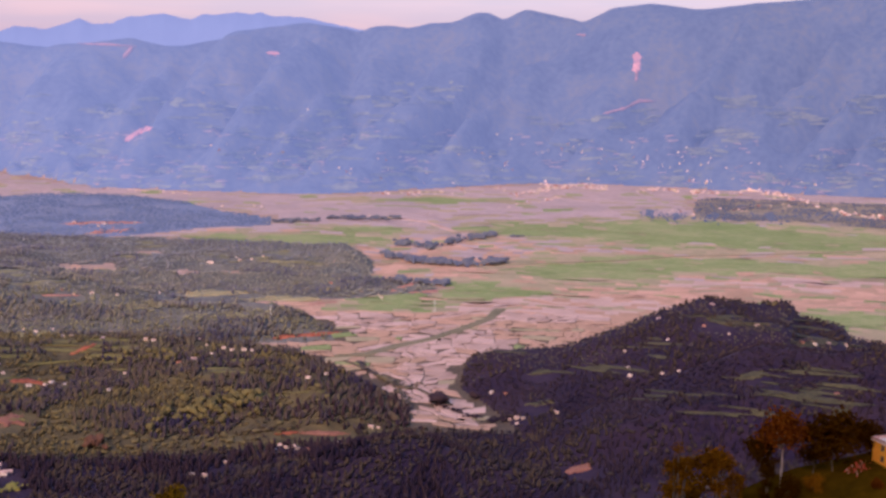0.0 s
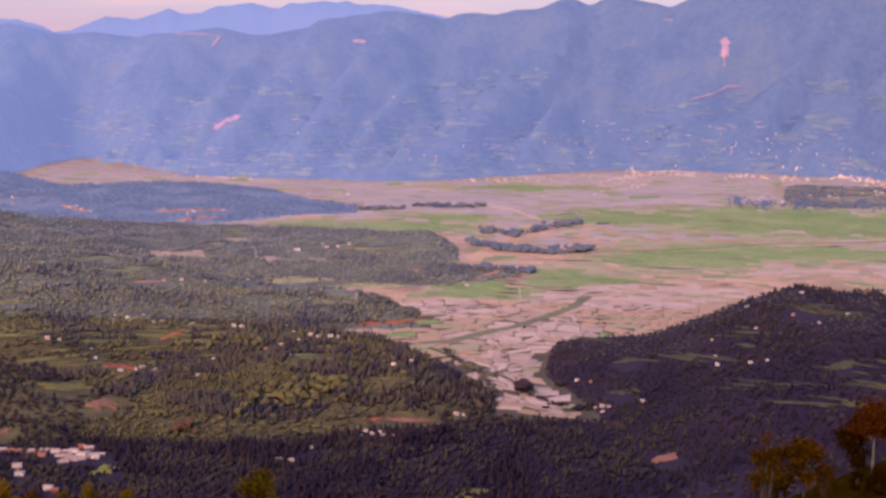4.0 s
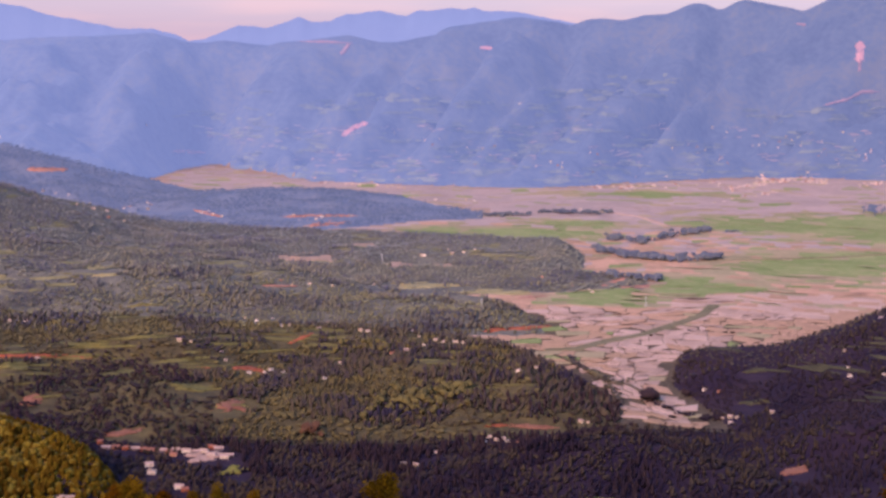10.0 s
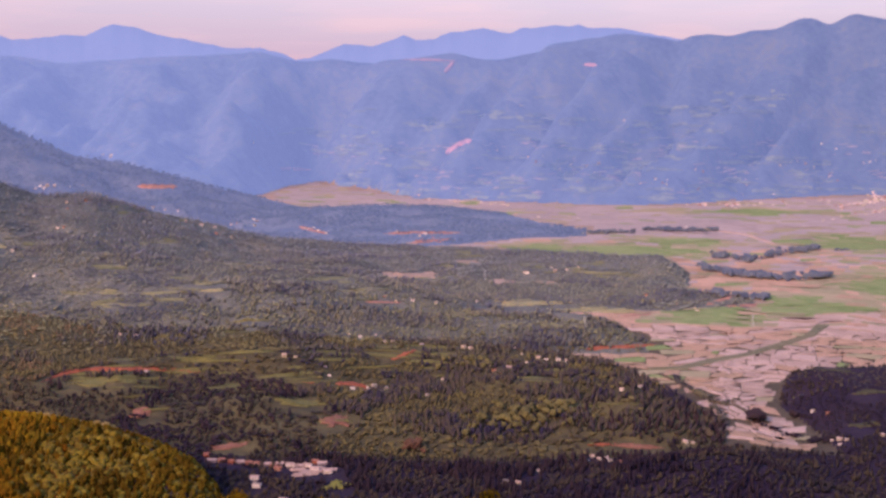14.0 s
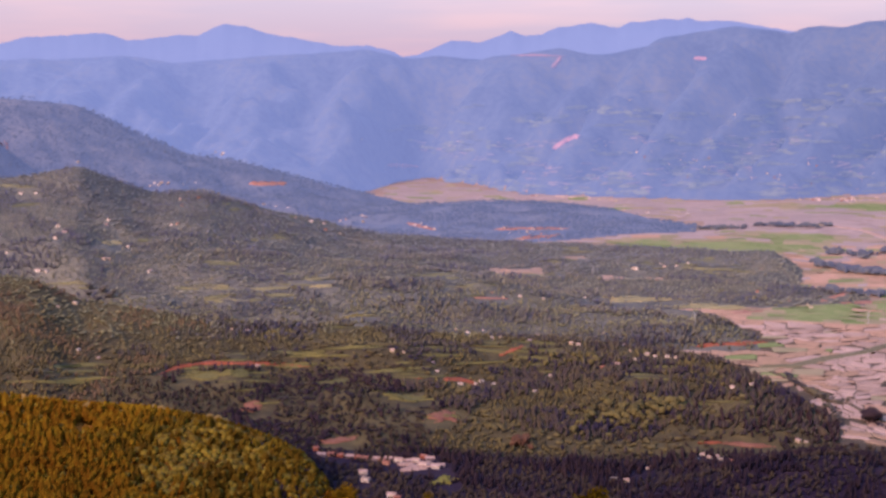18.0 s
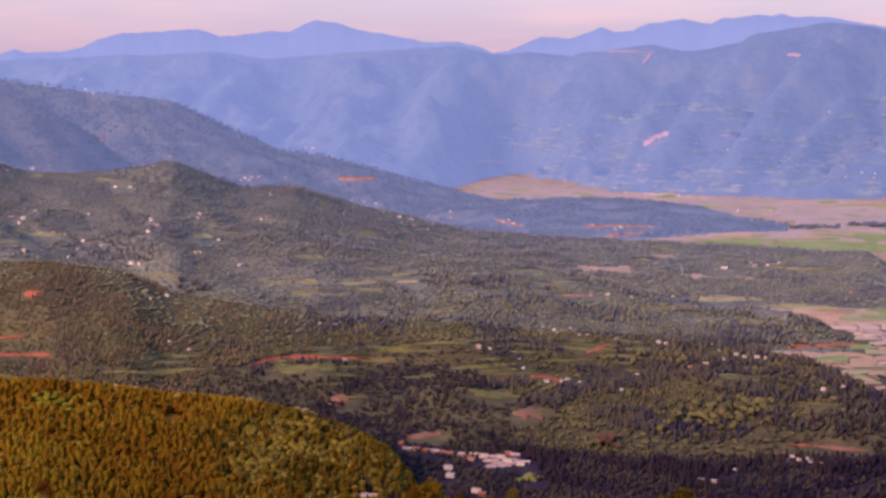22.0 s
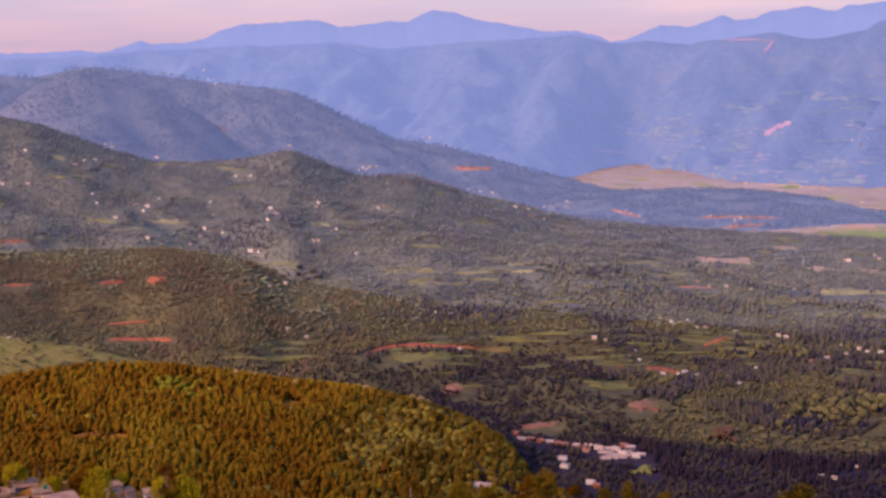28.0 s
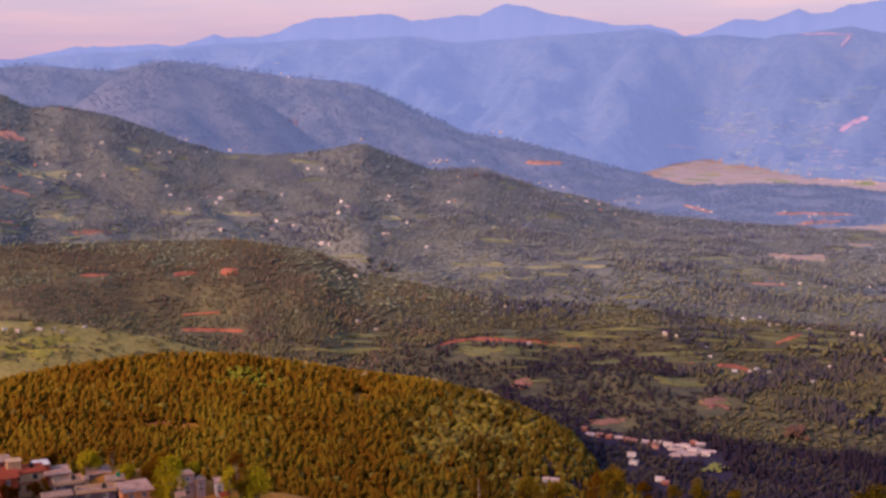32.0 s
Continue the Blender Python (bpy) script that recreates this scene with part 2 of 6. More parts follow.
RIDGES = [
    Ridge("mountain", [(-60, 0.9, 4650), (-33, 0.6, 4650), (-26.3, 0.95, 4650), (-24.2, 1.18, 4650), (-20, 1.27, 4650), (-16.2, 1.47, 4650), (-14.3, 1.22, 4650), (-9.6, 1.5, 4650),
                       (-6.2, 1.71, 4650), (-4.7, 1.3, 4650), (-2, 1.33, 4600), (0, 1.34, 4600), (1.8, 1.67, 4600), (2.9, 1.47, 4600), (4, 1.54, 4600), (6.1, 2.0, 4600), (8.9, 2.39, 4600),
                       (10.5, 2.25, 4600), (11.2, 2.08, 4600), (11.66, 2.29, 4600), (12.4, 2.39, 4600), (13.3, 2.33, 4600), (15, 2.5, 4650), (15.55, 2.8, 4650), (16.13, 3.08, 4650), (16.6, 3.06, 4650), (17.19, 2.72, 4650), (17.66, 3.0, 4650), (18.13, 3.2, 4650), (18.6, 3.08, 4650), (19.65, 2.87, 4650), (20.05, 2.84, 4650), (20.4, 2.62, 4650), (20.93, 2.9, 4650), (21.7, 3.3, 4650),
                       (23.2, 3.49, 4650), (25.2, 3.23, 4650), (27.3, 3.51, 4650), (33, 4.0, 4650), (60, 3.0, 4650)],
          [(-60, 3300), (-8, 3300), (-6.4, 3400), (-5.2, 4300), (-4, 4420), (-3, 4200), (-1.6, 3750), (0.5, 3560), (5.6, 3444), (8, 3373), (11.3, 3444), (14.2, 3605), (18, 3850), (22, 3880), (25, 3820), (29, 3738), (60, 3700)],
          0.9, "mountain", power=1.0, spurs=0.13, spur_size=2.1, lean=-1.5, gullies=GULLIES),
    Ridge("upper_ridge", [(-60, 0.3, 3300), (-32.7, 0.38, 3300), (-31.2, 0.46, 3300), (-28.5, 0.22, 3300), (-26.1, 0.66, 3300), (-23.8, 0.32, 3300), (-21, -0.08, 3300), (-18.2, -0.39, 3300),
                          (-15.8, -1.59, 3300), (-13.7, -2.55, 3300), (-12, -2.8, 3300), (-10.1, -3.33, 3300), (-7.3, -4.12, 3300), (-4.6, -4.75, 3350)],
          [(-60, 2600), (-10, 2700), (-4, 2900)], 0.5, "ridge", 5.0),
    Ridge("bare_hump", [(-31.5, -2.2, 2900), (-29.9, -1.18, 2900), (-28.3, -0.06, 2900), (-26.7, 0.34, 2900), (-25.6, 0.19, 2900), (-23.8, -0.45, 2900), (-21.9, -1.4, 2900), (-20.6, -2.48, 2900), (-19.5, -3.4, 2900)],
          [(-40, 2300), (-10, 2300)], 0.5, "hump", 2.0, spurs=0.12, spur_size=2.6),
    Ridge("long_spur", [(-7, -4.9, 3000), (-4.3, -4.77, 3000), (-1.5, -4.67, 3000), (0.6, -4.69, 3000), (4, -4.97, 2980), (5.6, -5.47, 2850), (9.4, -5.9, 2740), (12, -5.95, 2700)],
          [(-10, 2430), (1, 2430), (2.6, 2560), (6, 2640), (12, 2680)], 0.25, "ridge", 7.0, spurs=0.2),
    Ridge("village_shelf", [(20, -5.3, 3350), (21.5, -5.1, 3400), (23, -4.85, 3450), (26, -4.6, 3450), (30, -4.6, 3450), (36, -4.6, 3450), (60, -4.6, 3450)],
          [(20, 3250), (23, 3090), (26, 2930), (29, 2980), (33, 2890), (60, 2890)], 0.1, "shelf", 4.0, spurs=0.1),
    Ridge("main_hill", [(-60, 0.3, 2300), (-32.8, -0.58, 2300), (-31.7, -1.15, 2300), (-30.4, -1.13, 2300), (-28.4, -1.55, 2300), (-25.9, -2.52, 2300), (-23.9, -3.18, 2300), (-22, -3.29, 2300),
                        (-20.1, -3.15, 2300), (-18.2, -2.82, 2300), (-16.8, -3.36, 2300), (-15.3, -3.97, 2320), (-13, -3.99, 2350), (-10.8, -4.71, 2380), (-8.4, -5.31, 2400), (-6.1, -5.89, 2420),
                        (-3.5, -6.1, 2450), (-0.8, -6.29, 2450), (3.3, -6.42, 2400), (6.3, -6.55, 2300), (8.9, -6.7, 2200), (10.6, -6.6, 2150), (11.5, -7.1, 2130), (12.2, -7.9, 2120)],
          [(-60, 1600), (-10, 1650), (5, 1700), (9.4, 1754), (11.8, 1963), (13.5, 2100)], 0.35, "farhill", 9.0, spurs=0.14, spur_size=5.0),
    Ridge("low_spur", [(4, -7.9, 1950), (8, -7.95, 1920), (11, -8.0, 1900), (13.5, -8.2, 1880), (15, -8.55, 1860)], [(4, 1750), (9.4, 1760), (12, 1780), (15.3, 1840)], 0.2, "farhill", 8.0, spurs=0.1, fade=1.0),
    Ridge("middle_spur", [(-26, -6.3, 1950), (-20, -6.4, 1950), (-12, -6.5, 1900), (-6.2, -7.11, 1880), (-1.5, -7.7, 1820), (1, -8.2, 1790), (3, -8.75, 1740), (5.7, -8.92, 1680), (7, -8.99, 1640), (8.15, -9.2, 1600), (9.36, -9.8, 1560), (10.1, -10.35, 1510)],
          [(-26, 1700), (-14, 1500), (5, 1450), (10.5, 1480)], 0.25, "farhill", 9.0, spurs=0.15, fade=8.0),
    Ridge("red_cut_hill", [(-60, -6.3, 1650), (-33, -6.57, 1650), (-28.6, -6.64, 1650), (-23.5, -6.73, 1620), (-20.2, -7.24, 1580), (-18.3, -8.23, 1540), (-17.3, -8.4, 1520), (-14.4, -8.99, 1490),
                           (-10.8, -9.48, 1450), (-7.2, -9.69, 1430), (-2.5, -10.1, 1420), (1, -10.2, 1410), (5.6, -10.66, 1370), (8.2, -10.98, 1320), (10.4, -11.74, 1260), (12.0, -12.6, 1200), (13.7, -13.68, 1140)],
          [(-60, 1230), (-26, 1220), (-20, 1140), (-8, 1050), (3, 1020), (10, 1050), (14, 1100)], 0.3, "mid", 9.0, spurs=0.25),
    Ridge("round_knoll", [(7, -13.0, 1180), (8, -12.3, 1180), (9.4, -11.78, 1180), (11.4, -12.6, 1170), (13.3, -13.5, 1160), (14.0, -14.2, 1160)], [(5, 1060), (15, 1080)], 0.4, "mid", 9.0, spurs=0.15),
    Ridge("forest_hill", [(15.6, -12.0, 1330), (16, -11.3, 1300), (17, -10.92, 1300), (20.1, -10.71, 1300), (22, -9.95, 1320), (24.1, -9.05, 1350), (26, -8.32, 1400), (27.8, -8.58, 1420), (29.4, -8.36, 1450),
                          (29.7, -8.97, 1460), (31.5, -9.32, 1500), (31.9, -9.63, 1550), (34, -9.9, 1600)],
          [(15, 1290), (16.8, 1217), (17.5, 1090), (20, 1000), (35, 1000)], 0.35, "fir", 9.0, spurs=0.2, fade=0.6),
    Ridge("dark_slope", [(17.8, -14.9, 1060), (21.4, -13.03, 1080), (24.9, -11.45, 1100), (28.3, -10.09, 1120), (31.3, -10.25, 1150), (33.2, -9.93, 1150), (60, -9, 1150)],
          [(17, 960), (24, 820), (60, 800)], 0.3, "fir", 9.0, spurs=0.2),
    Ridge("pine_hill", [(-60, -12.2, 1040), (-33.3, -12.05, 1040), (-27.9, -11.45, 1050), (-23.6, -11.52, 1050), (-18.4, -12.51, 1030), (-15.4, -12.91, 1010), (-12.8, -13.52, 990), (-9.6, -14.68, 960),
                        (-8.9, -15.37, 940), (-8.1, -16.75, 900), (-5, -17.8, 860)],
          [(-60, 700), (-20, 740), (-10, 800), (-4, 820)], 0.25, "near", 11.0, power=0.8, spurs=0.12),
    Ridge("meadow_terrace", [(-60, -9.6, 1190), (-33, -9.75, 1190), (-30, -10.15, 1180), (-26.5, -10.9, 1160), (-24.8, -11.5, 1140), (-23, -12.2, 1130)], [(-60, 990), (-23, 1000)], 0.25, "meadow", 3.0, power=0.25, spurs=0.0, fade=1.5),
    Ridge("low_wood_hill", [(2, -17.6, 880), (6.3, -16.01, 910), (10.4, -14.9, 940), (13.8, -14.29, 960), (16.8, -15.29, 930), (19.8, -15.9, 920), (24.2, -16.83, 900), (27, -17.6, 890)],
          [(0, 800), (28, 800)], 0.3, "fir", 10.0, spurs=0.15),
    Ridge("village_bank", [(-60, -14.9, 420), (-36, -15.9, 412), (-33.5, -16.4, 410), (-31.5, -16.6, 408), (-30.2, -16.4, 408), (-29.2, -16.12, 408), (-27.9, -16.18, 408), (-26.7, -16.6, 406), (-24.8, -16.95, 404),
                           (-23.4, -17.25, 402), (-20.4, -17.9, 396), (-17, -18.5, 390), (-13, -18.45, 384), (-8, -18.2, 384), (-6, -17.9, 384), (-3.6, -17.78, 384), (-2, -17.95, 384), (2, -18.8, 384), (5, -19.5, 380), (12, -20, 380)],
          [(-60, 240), (12, 260)], 0.55, "near", 0.0, power=0.32, spurs=0.0),
    Ridge("house_bank", [(22, -19.0, 340), (25.1, -17.9, 345), (27.2, -16.7, 350), (29.8, -15.5, 350), (33.5, -14.35, 350), (60, -12.5, 350)], [(20, 150), (60, 150)], 0.5, "bank", 0.0, power=0.3, spurs=0.0),
]
ZONES = ["plain", "near", "mid", "shelf", "farhill", "ridge", "mountain", "arm", "hump", "fir", "bank", "meadow"]


FOLDS = {"mountain": 42, "ridge": 20, "hump": 16, "fir": 16, "bank": 0, "farhill": 14, "mid": 16, "near": 0, "meadow": 0, "shelf": 0}


def terrain(az, r):
    """Height and zone of the ground at a bearing (degrees) and distance (metres)."""
    az, r = np.asarray(az, float), np.asarray(r, float)
    x, y = r * np.sin(np.radians(az)), r * np.cos(np.radians(az))
    best = np.clip((r - 3300) / 900, 0, 1) * 5.0
    zone = np.zeros(np.broadcast(az, r).shape, int)
    hill = 283.3 - 0.62 * np.maximum(r - 4, 0)
    zone = np.where(hill > best, 1, zone)
    best = np.maximum(best, hill)
    wobble = (rough_noise(x / 90, y / 90, 5, 4) - 0.5)
    folds = 0.45 - np.abs(2 * rough_noise(x / 300 + 3, y / 210, 27, 3) - 1) * 1.9
    for k in RIDGES:
        h = k.height(az, r)
        amp = {"mountain": 60, "ridge": 16, "hump": 22, "fir": 10, "bank": 2.5, "farhill": 28, "mid": 20, "near": 2.5, "meadow": 5, "shelf": 4}[k.zone]
        crest = np.clip(np.abs(r - np.interp(az, k.az, k.rc)) / 120, 0.12, 1)
        h = h + np.where(h > 3, wobble * amp * crest, 0)
        h = h + folds * FOLDS[k.zone] * np.clip((crest - 0.12) / 0.88, 0, 1) * np.clip((h - 4) / 25, 0, 1)
        win = h > best
        zone = np.where(win, ZONES.index(k.zone), zone)
        best = np.where(win, h, best)
    # the near valley floor takes the darkened wood floor too
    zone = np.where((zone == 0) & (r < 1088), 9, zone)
    return best, zone


def at(az, r, up=0.0):
    z, _ = terrain(az, r)
    return Vector((r * math.sin(radians(az)), r * math.cos(radians(az)), float(z) + up))


STEPS = np.concatenate([np.geomspace(6, 200, 22), np.geomspace(205, 4780, 640)])
SIGHT_A = np.arange(-42, 42.01, 0.1)
SIGHT = np.degrees(np.arctan((terrain(SIGHT_A[:, None], STEPS[None, :])[0] - EYE.z) / STEPS[None, :]))
SIGHT = np.maximum.accumulate(np.where(STEPS[None, :] < 200, -80.0, SIGHT), axis=1)


def seen_at(az, el):
    """The distance at which the sight line of that bearing and angle meets the ground."""
    f = min(max((az + 42) / 0.1, 0), len(SIGHT_A) - 1.001)
    i, t = int(f), f - int(f)
    row = SIGHT[i] * (1 - t) + SIGHT[i + 1] * t
    j = int(np.searchsorted(row, el))
    if j >= len(row):
        return 4700.0
    span = row[j] - row[j - 1]
    return float(STEPS[j - 1] + (STEPS[j] - STEPS[j - 1]) * (el - row[j - 1]) / max(span, 1e-6))


def mesh_of(name, verts, faces_flat, loop_totals, mats, mat_ids=None, smooth=True):
    me = bpy.data.meshes.new(name)
    verts = np.asarray(verts, np.float32)
    me.vertices.add(len(verts))
    me.vertices.foreach_set("co", verts.ravel())
    loop_totals = np.asarray(loop_totals, np.int32)
    starts = np.concatenate([[0], np.cumsum(loop_totals)[:-1]]).astype(np.int32)
    me.loops.add(len(faces_flat))
    me.loops.foreach_set("vertex_index", np.asarray(faces_flat, np.int32))
    me.polygons.add(len(loop_totals))
    me.polygons.foreach_set("loop_start", starts)
    me.polygons.foreach_set("loop_total", loop_totals)
    if mat_ids is not None:
        me.polygons.foreach_set("material_index", np.asarray(mat_ids, np.int32))
    me.polygons.foreach_set("use_smooth", np.full(len(loop_totals), smooth))
    for m in mats:
        me.materials.append(m)
    me.update(calc_edges=True)
    return me


def build_ground():
    az = np.concatenate([np.arange(-180, -42, 2.0), np.arange(-42, 42, 0.15), np.arange(42, 180, 2.0)])
    r = np.concatenate([[0.0], np.geomspace(4, 190, 22), np.geomspace(200, 4700, 390)])
    A, Rr = np.meshgrid(az, r, indexing="ij")
    folded = np.where(np.abs(A) > 60, np.sign(A) * 60, A)
    z, zone = terrain(folded, Rr)
    X, Y = Rr * np.sin(np.radians(A)), Rr * np.cos(np.radians(A))
    # an unseen mountain added behind the viewpoint to keep the evening sun off the slopes below
    along, across = (X - Y + 40) * 0.7071, (X + Y + 1000) * 0.7071
    shade_peak = 1050 * np.exp(-0.5 * (along / 190) ** 2 - 0.5 * (across / 230) ** 2)
    behind = np.clip((np.abs(A) - 62) / 30, 0, 1)
    # its unseen lower shoulder, towards the sun, added to shade the valley foot
    sx, sy = math.sin(radians(SUN_BEARING)), math.cos(radians(SUN_BEARING))
    off, deep = (X + 930) * -sy + (Y + 160) * sx, (X + 930) * sx + (Y + 160) * sy
    shade_peak = np.maximum(shade_peak, 800 * np.exp(-0.5 * (off / 120) ** 2 - 0.5 * (deep / 170) ** 2))
    z = np.maximum(z, shade_peak * behind)
    na, nr = A.shape
    verts = np.stack([X, Y, z], -1).reshape(-1, 3)
    i, j = np.meshgrid(np.arange(na), np.arange(nr - 1), indexing="ij")
    i2 = (i + 1) % na
    quads = np.stack([i * nr + j, i * nr + j + 1, i2 * nr + j + 1, i2 * nr + j], -1).reshape(-1, 4)
    zid = zone[:, 1:].reshape(-1)
    arm = (zid == 0) & (Rr[:, 1:].reshape(-1) < 1650) & (A[:, 1:].reshape(-1) > 8) & (A[:, 1:].reshape(-1) < 25)
    zid = np.where(arm, 7, zid)
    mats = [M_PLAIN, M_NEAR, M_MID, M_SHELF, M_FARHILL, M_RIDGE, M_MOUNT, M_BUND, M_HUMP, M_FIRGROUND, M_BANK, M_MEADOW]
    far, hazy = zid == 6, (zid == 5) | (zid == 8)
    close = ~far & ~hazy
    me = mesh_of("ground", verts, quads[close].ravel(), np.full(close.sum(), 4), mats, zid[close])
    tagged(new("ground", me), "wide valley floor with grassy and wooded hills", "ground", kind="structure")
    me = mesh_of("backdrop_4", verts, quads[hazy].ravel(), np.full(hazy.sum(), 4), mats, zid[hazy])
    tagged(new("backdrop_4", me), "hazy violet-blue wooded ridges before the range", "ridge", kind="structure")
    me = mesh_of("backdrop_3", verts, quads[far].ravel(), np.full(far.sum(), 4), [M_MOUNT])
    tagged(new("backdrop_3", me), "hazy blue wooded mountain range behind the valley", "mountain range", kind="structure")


build_ground()


def build_backdrop(name, crest, r, label):
    c = np.array(crest, float)
    az = np.arange(c[0, 0], c[-1, 0] + 0.01, 0.1)
    el = np.interp(az, c[:, 0], c[:, 1])
    top = EYE.z + r * np.tan(np.radians(el)) + (rough_noise(az * 3.1, az * 0, 31, 4) - 0.5) * 7
    n, rows = len(az), []
    for k in range(8):
        u = k / 7
        rows.append((r - 260 + 260 * u + 20 * (rough_noise(az * 2, az * 0 + u * 3, 9, 3) - 0.5), top * u - 40 * (1 - u)))
    rows.append((r + 60 + 0 * az, top - 90))
    verts = np.concatenate([np.stack([q * np.sin(np.radians(az)), q * np.cos(np.radians(az)), zz], -1) for q, zz in rows])
    i, j = np.meshgrid(np.arange(n - 1), np.arange(len(rows) - 1), indexing="ij")
    quads = np.stack([j * n + i, j * n + i + 1, (j + 1) * n + i + 1, (j + 1) * n + i], -1).reshape(-1, 4)
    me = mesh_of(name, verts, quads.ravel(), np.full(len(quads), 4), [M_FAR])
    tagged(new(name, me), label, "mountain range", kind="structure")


build_backdrop("backdrop_1", [(-60, 0.6), (-32.7, 0.38), (-31.2, 0.71), (-29.8, 1.02), (-28.5, 1.01), (-26.7, 1.12), (-26, 1.02), (-25.4, 1.11), (-24.2, 1.48), (-23.7, 1.35), (-22.3, 1.41), (-21.7, 1.54), (-20.9, 1.9), (-19.9, 2.15), (-18.5, 2.21),
                              (-17.0, 2.31), (-16.55, 2.18), (-16.05, 1.98), (-15, 2.1), (-13.9, 2.22), (-13.2, 2.2), (-12.6, 2.48), (-12.05, 2.67), (-11.3, 2.55), (-10.4, 2.27), (-8.85, 2.0), (-7.4, 1.72), (-6.3, 1.76), (-5.3, 1.52), (-4.9, 1.35), (-4.0, 0.9)],
               4870, "hazy pale blue distant mountain range under the sky")
build_backdrop("backdrop_2", [(-5.4, 0.9), (-4.7, 1.28), (-4.1, 1.34), (-3.16, 1.73), (-2.69, 1.91), (-1.51, 1.83), (-0.8, 2.06), (-0.21, 2.31), (0.26, 2.09), (1.09, 2.11), (1.68, 2.42), (2.26, 2.44), (3.08, 2.59), (3.66, 2.46), (4.24, 2.34), (4.71, 2.56), (5.29, 2.6),
                              (5.86, 2.68), (6.67, 2.62), (7.01, 2.71), (7.58, 2.58), (8.72, 2.58), (9.85, 2.36), (10.97, 2.13), (13, 1.9)],
               4900, "hazy blue knobbly mountain range behind the main range")


# ---- shared builders ----
def part(name, bm, material, parent=None, label=""):
    """Links a bmesh as one mesh object, under a thing or a part."""
    me = bpy.data.meshes.new(name)
    bm.to_mesh(me)
    bm.free()
    me.materials.append(material)
    ob = new(name, me)
    if parent is not None:
        ob.parent = parent
    if label:
        tagged(ob, label)
    return ob


def box(bm, x0, y0, z0, x1, y1, z1, taper=0.0):
    t = taper
    lo = [bm.verts.new(p) for p in ((x0, y0, z0), (x1, y0, z0), (x1, y1, z0), (x0, y1, z0))]
    hi = [bm.verts.new(p) for p in ((x0 + t, y0 + t, z1), (x1 - t, y0 + t, z1), (x1 - t, y1 - t, z1), (x0 + t, y1 - t, z1))]
    bm.faces.new(lo[::-1]), bm.faces.new(hi)
    for k in range(4):
        bm.faces.new((lo[k], lo[(k + 1) % 4], hi[(k + 1) % 4], hi[k]))


def boxes(*rows):
    bm = bmesh.new()
    for q in rows:
        box(bm, *q)
    return bm


def empty(name):
    return new(name)


def pole(bm, base, top, r0, r1, sides=7):
    base, top = Vector(base), Vector(top)
    axis = (top - base).normalized()
    side = axis.orthogonal().normalized()
    other = axis.cross(side)
    rings = []
    for p, r in ((base, r0), (top, r1)):
        rings.append([bm.verts.new(p + (side * math.cos(a) + other * math.sin(a)) * r) for a in (2 * math.pi * k / sides for k in range(sides))])
    for k in range(sides):
        bm.faces.new((rings[0][k], rings[0][(k + 1) % sides], rings[1][(k + 1) % sides], rings[1][k]))
    bm.faces.new(rings[1]), bm.faces.new(rings[0][::-1])


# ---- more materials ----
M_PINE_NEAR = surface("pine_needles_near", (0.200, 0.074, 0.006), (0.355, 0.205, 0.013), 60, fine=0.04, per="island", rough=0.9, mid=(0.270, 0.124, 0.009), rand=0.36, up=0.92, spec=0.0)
# the near pines darkened, to paint shade on the hill's right flank
M_PINE_SHADE = surface("shaded_flank_needles", (0.098, 0.050, 0.007), (0.255, 0.158, 0.015), 50, fine=0.05, per="island", rough=0.9, mid=(0.168, 0.092, 0.010), rand=0.36, up=0.9, spec=0.0)
M_GLEN = surface("glade_bush_leaves", (0.190, 0.150, 0.010), (0.380, 0.300, 0.026), 20, fine=0.1, per="island", rough=0.9, rand=0.4, up=0.8, spec=0.0)
M_RUSSET = surface("russet_leaves", (0.08, 0.036, 0.026), (0.185, 0.085, 0.048), 12, fine=0.1, per="island", rough=0.9, rand=0.4, up=0.7)
M_LIME = surface("yellow_green_leaves", (0.09, 0.073, 0.03), (0.215, 0.17, 0.058), 14, fine=0.1, per="island", rough=0.9, rand=0.4, up=0.7)
M_PALE_NEAR = surface("pale_dry_leaves", (0.26, 0.160, 0.040), (0.48, 0.300, 0.085), 12, fine=0.1, per="island", rough=0.85, rand=0.4, up=0.6)
M_LEAF_NEAR = surface("broad_leaves_near", (0.1, 0.06, 0.005), (0.265, 0.178, 0.013), 30, fine=0.06, per="island", rough=0.8, rand=0.4, up=0.3)
# valley firs to high scrub: violet lows paint shade, paler blue steps paint haze
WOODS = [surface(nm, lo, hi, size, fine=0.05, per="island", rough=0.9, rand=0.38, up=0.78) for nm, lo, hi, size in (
    ("shaded_fir_needles", (0.017, 0.009, 0.027), (0.062, 0.034, 0.036), 90), ("dark_pine_needles", (0.036, 0.027, 0.064), (0.145, 0.106, 0.065), 90),
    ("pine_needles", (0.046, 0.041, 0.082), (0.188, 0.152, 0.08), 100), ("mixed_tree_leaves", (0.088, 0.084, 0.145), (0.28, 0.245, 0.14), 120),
    ("hazed_hill_leaves", (0.122, 0.122, 0.205), (0.335, 0.305, 0.205), 140), ("hazed_scrub_leaves", (0.142, 0.148, 0.25), (0.33, 0.312, 0.265), 160))]
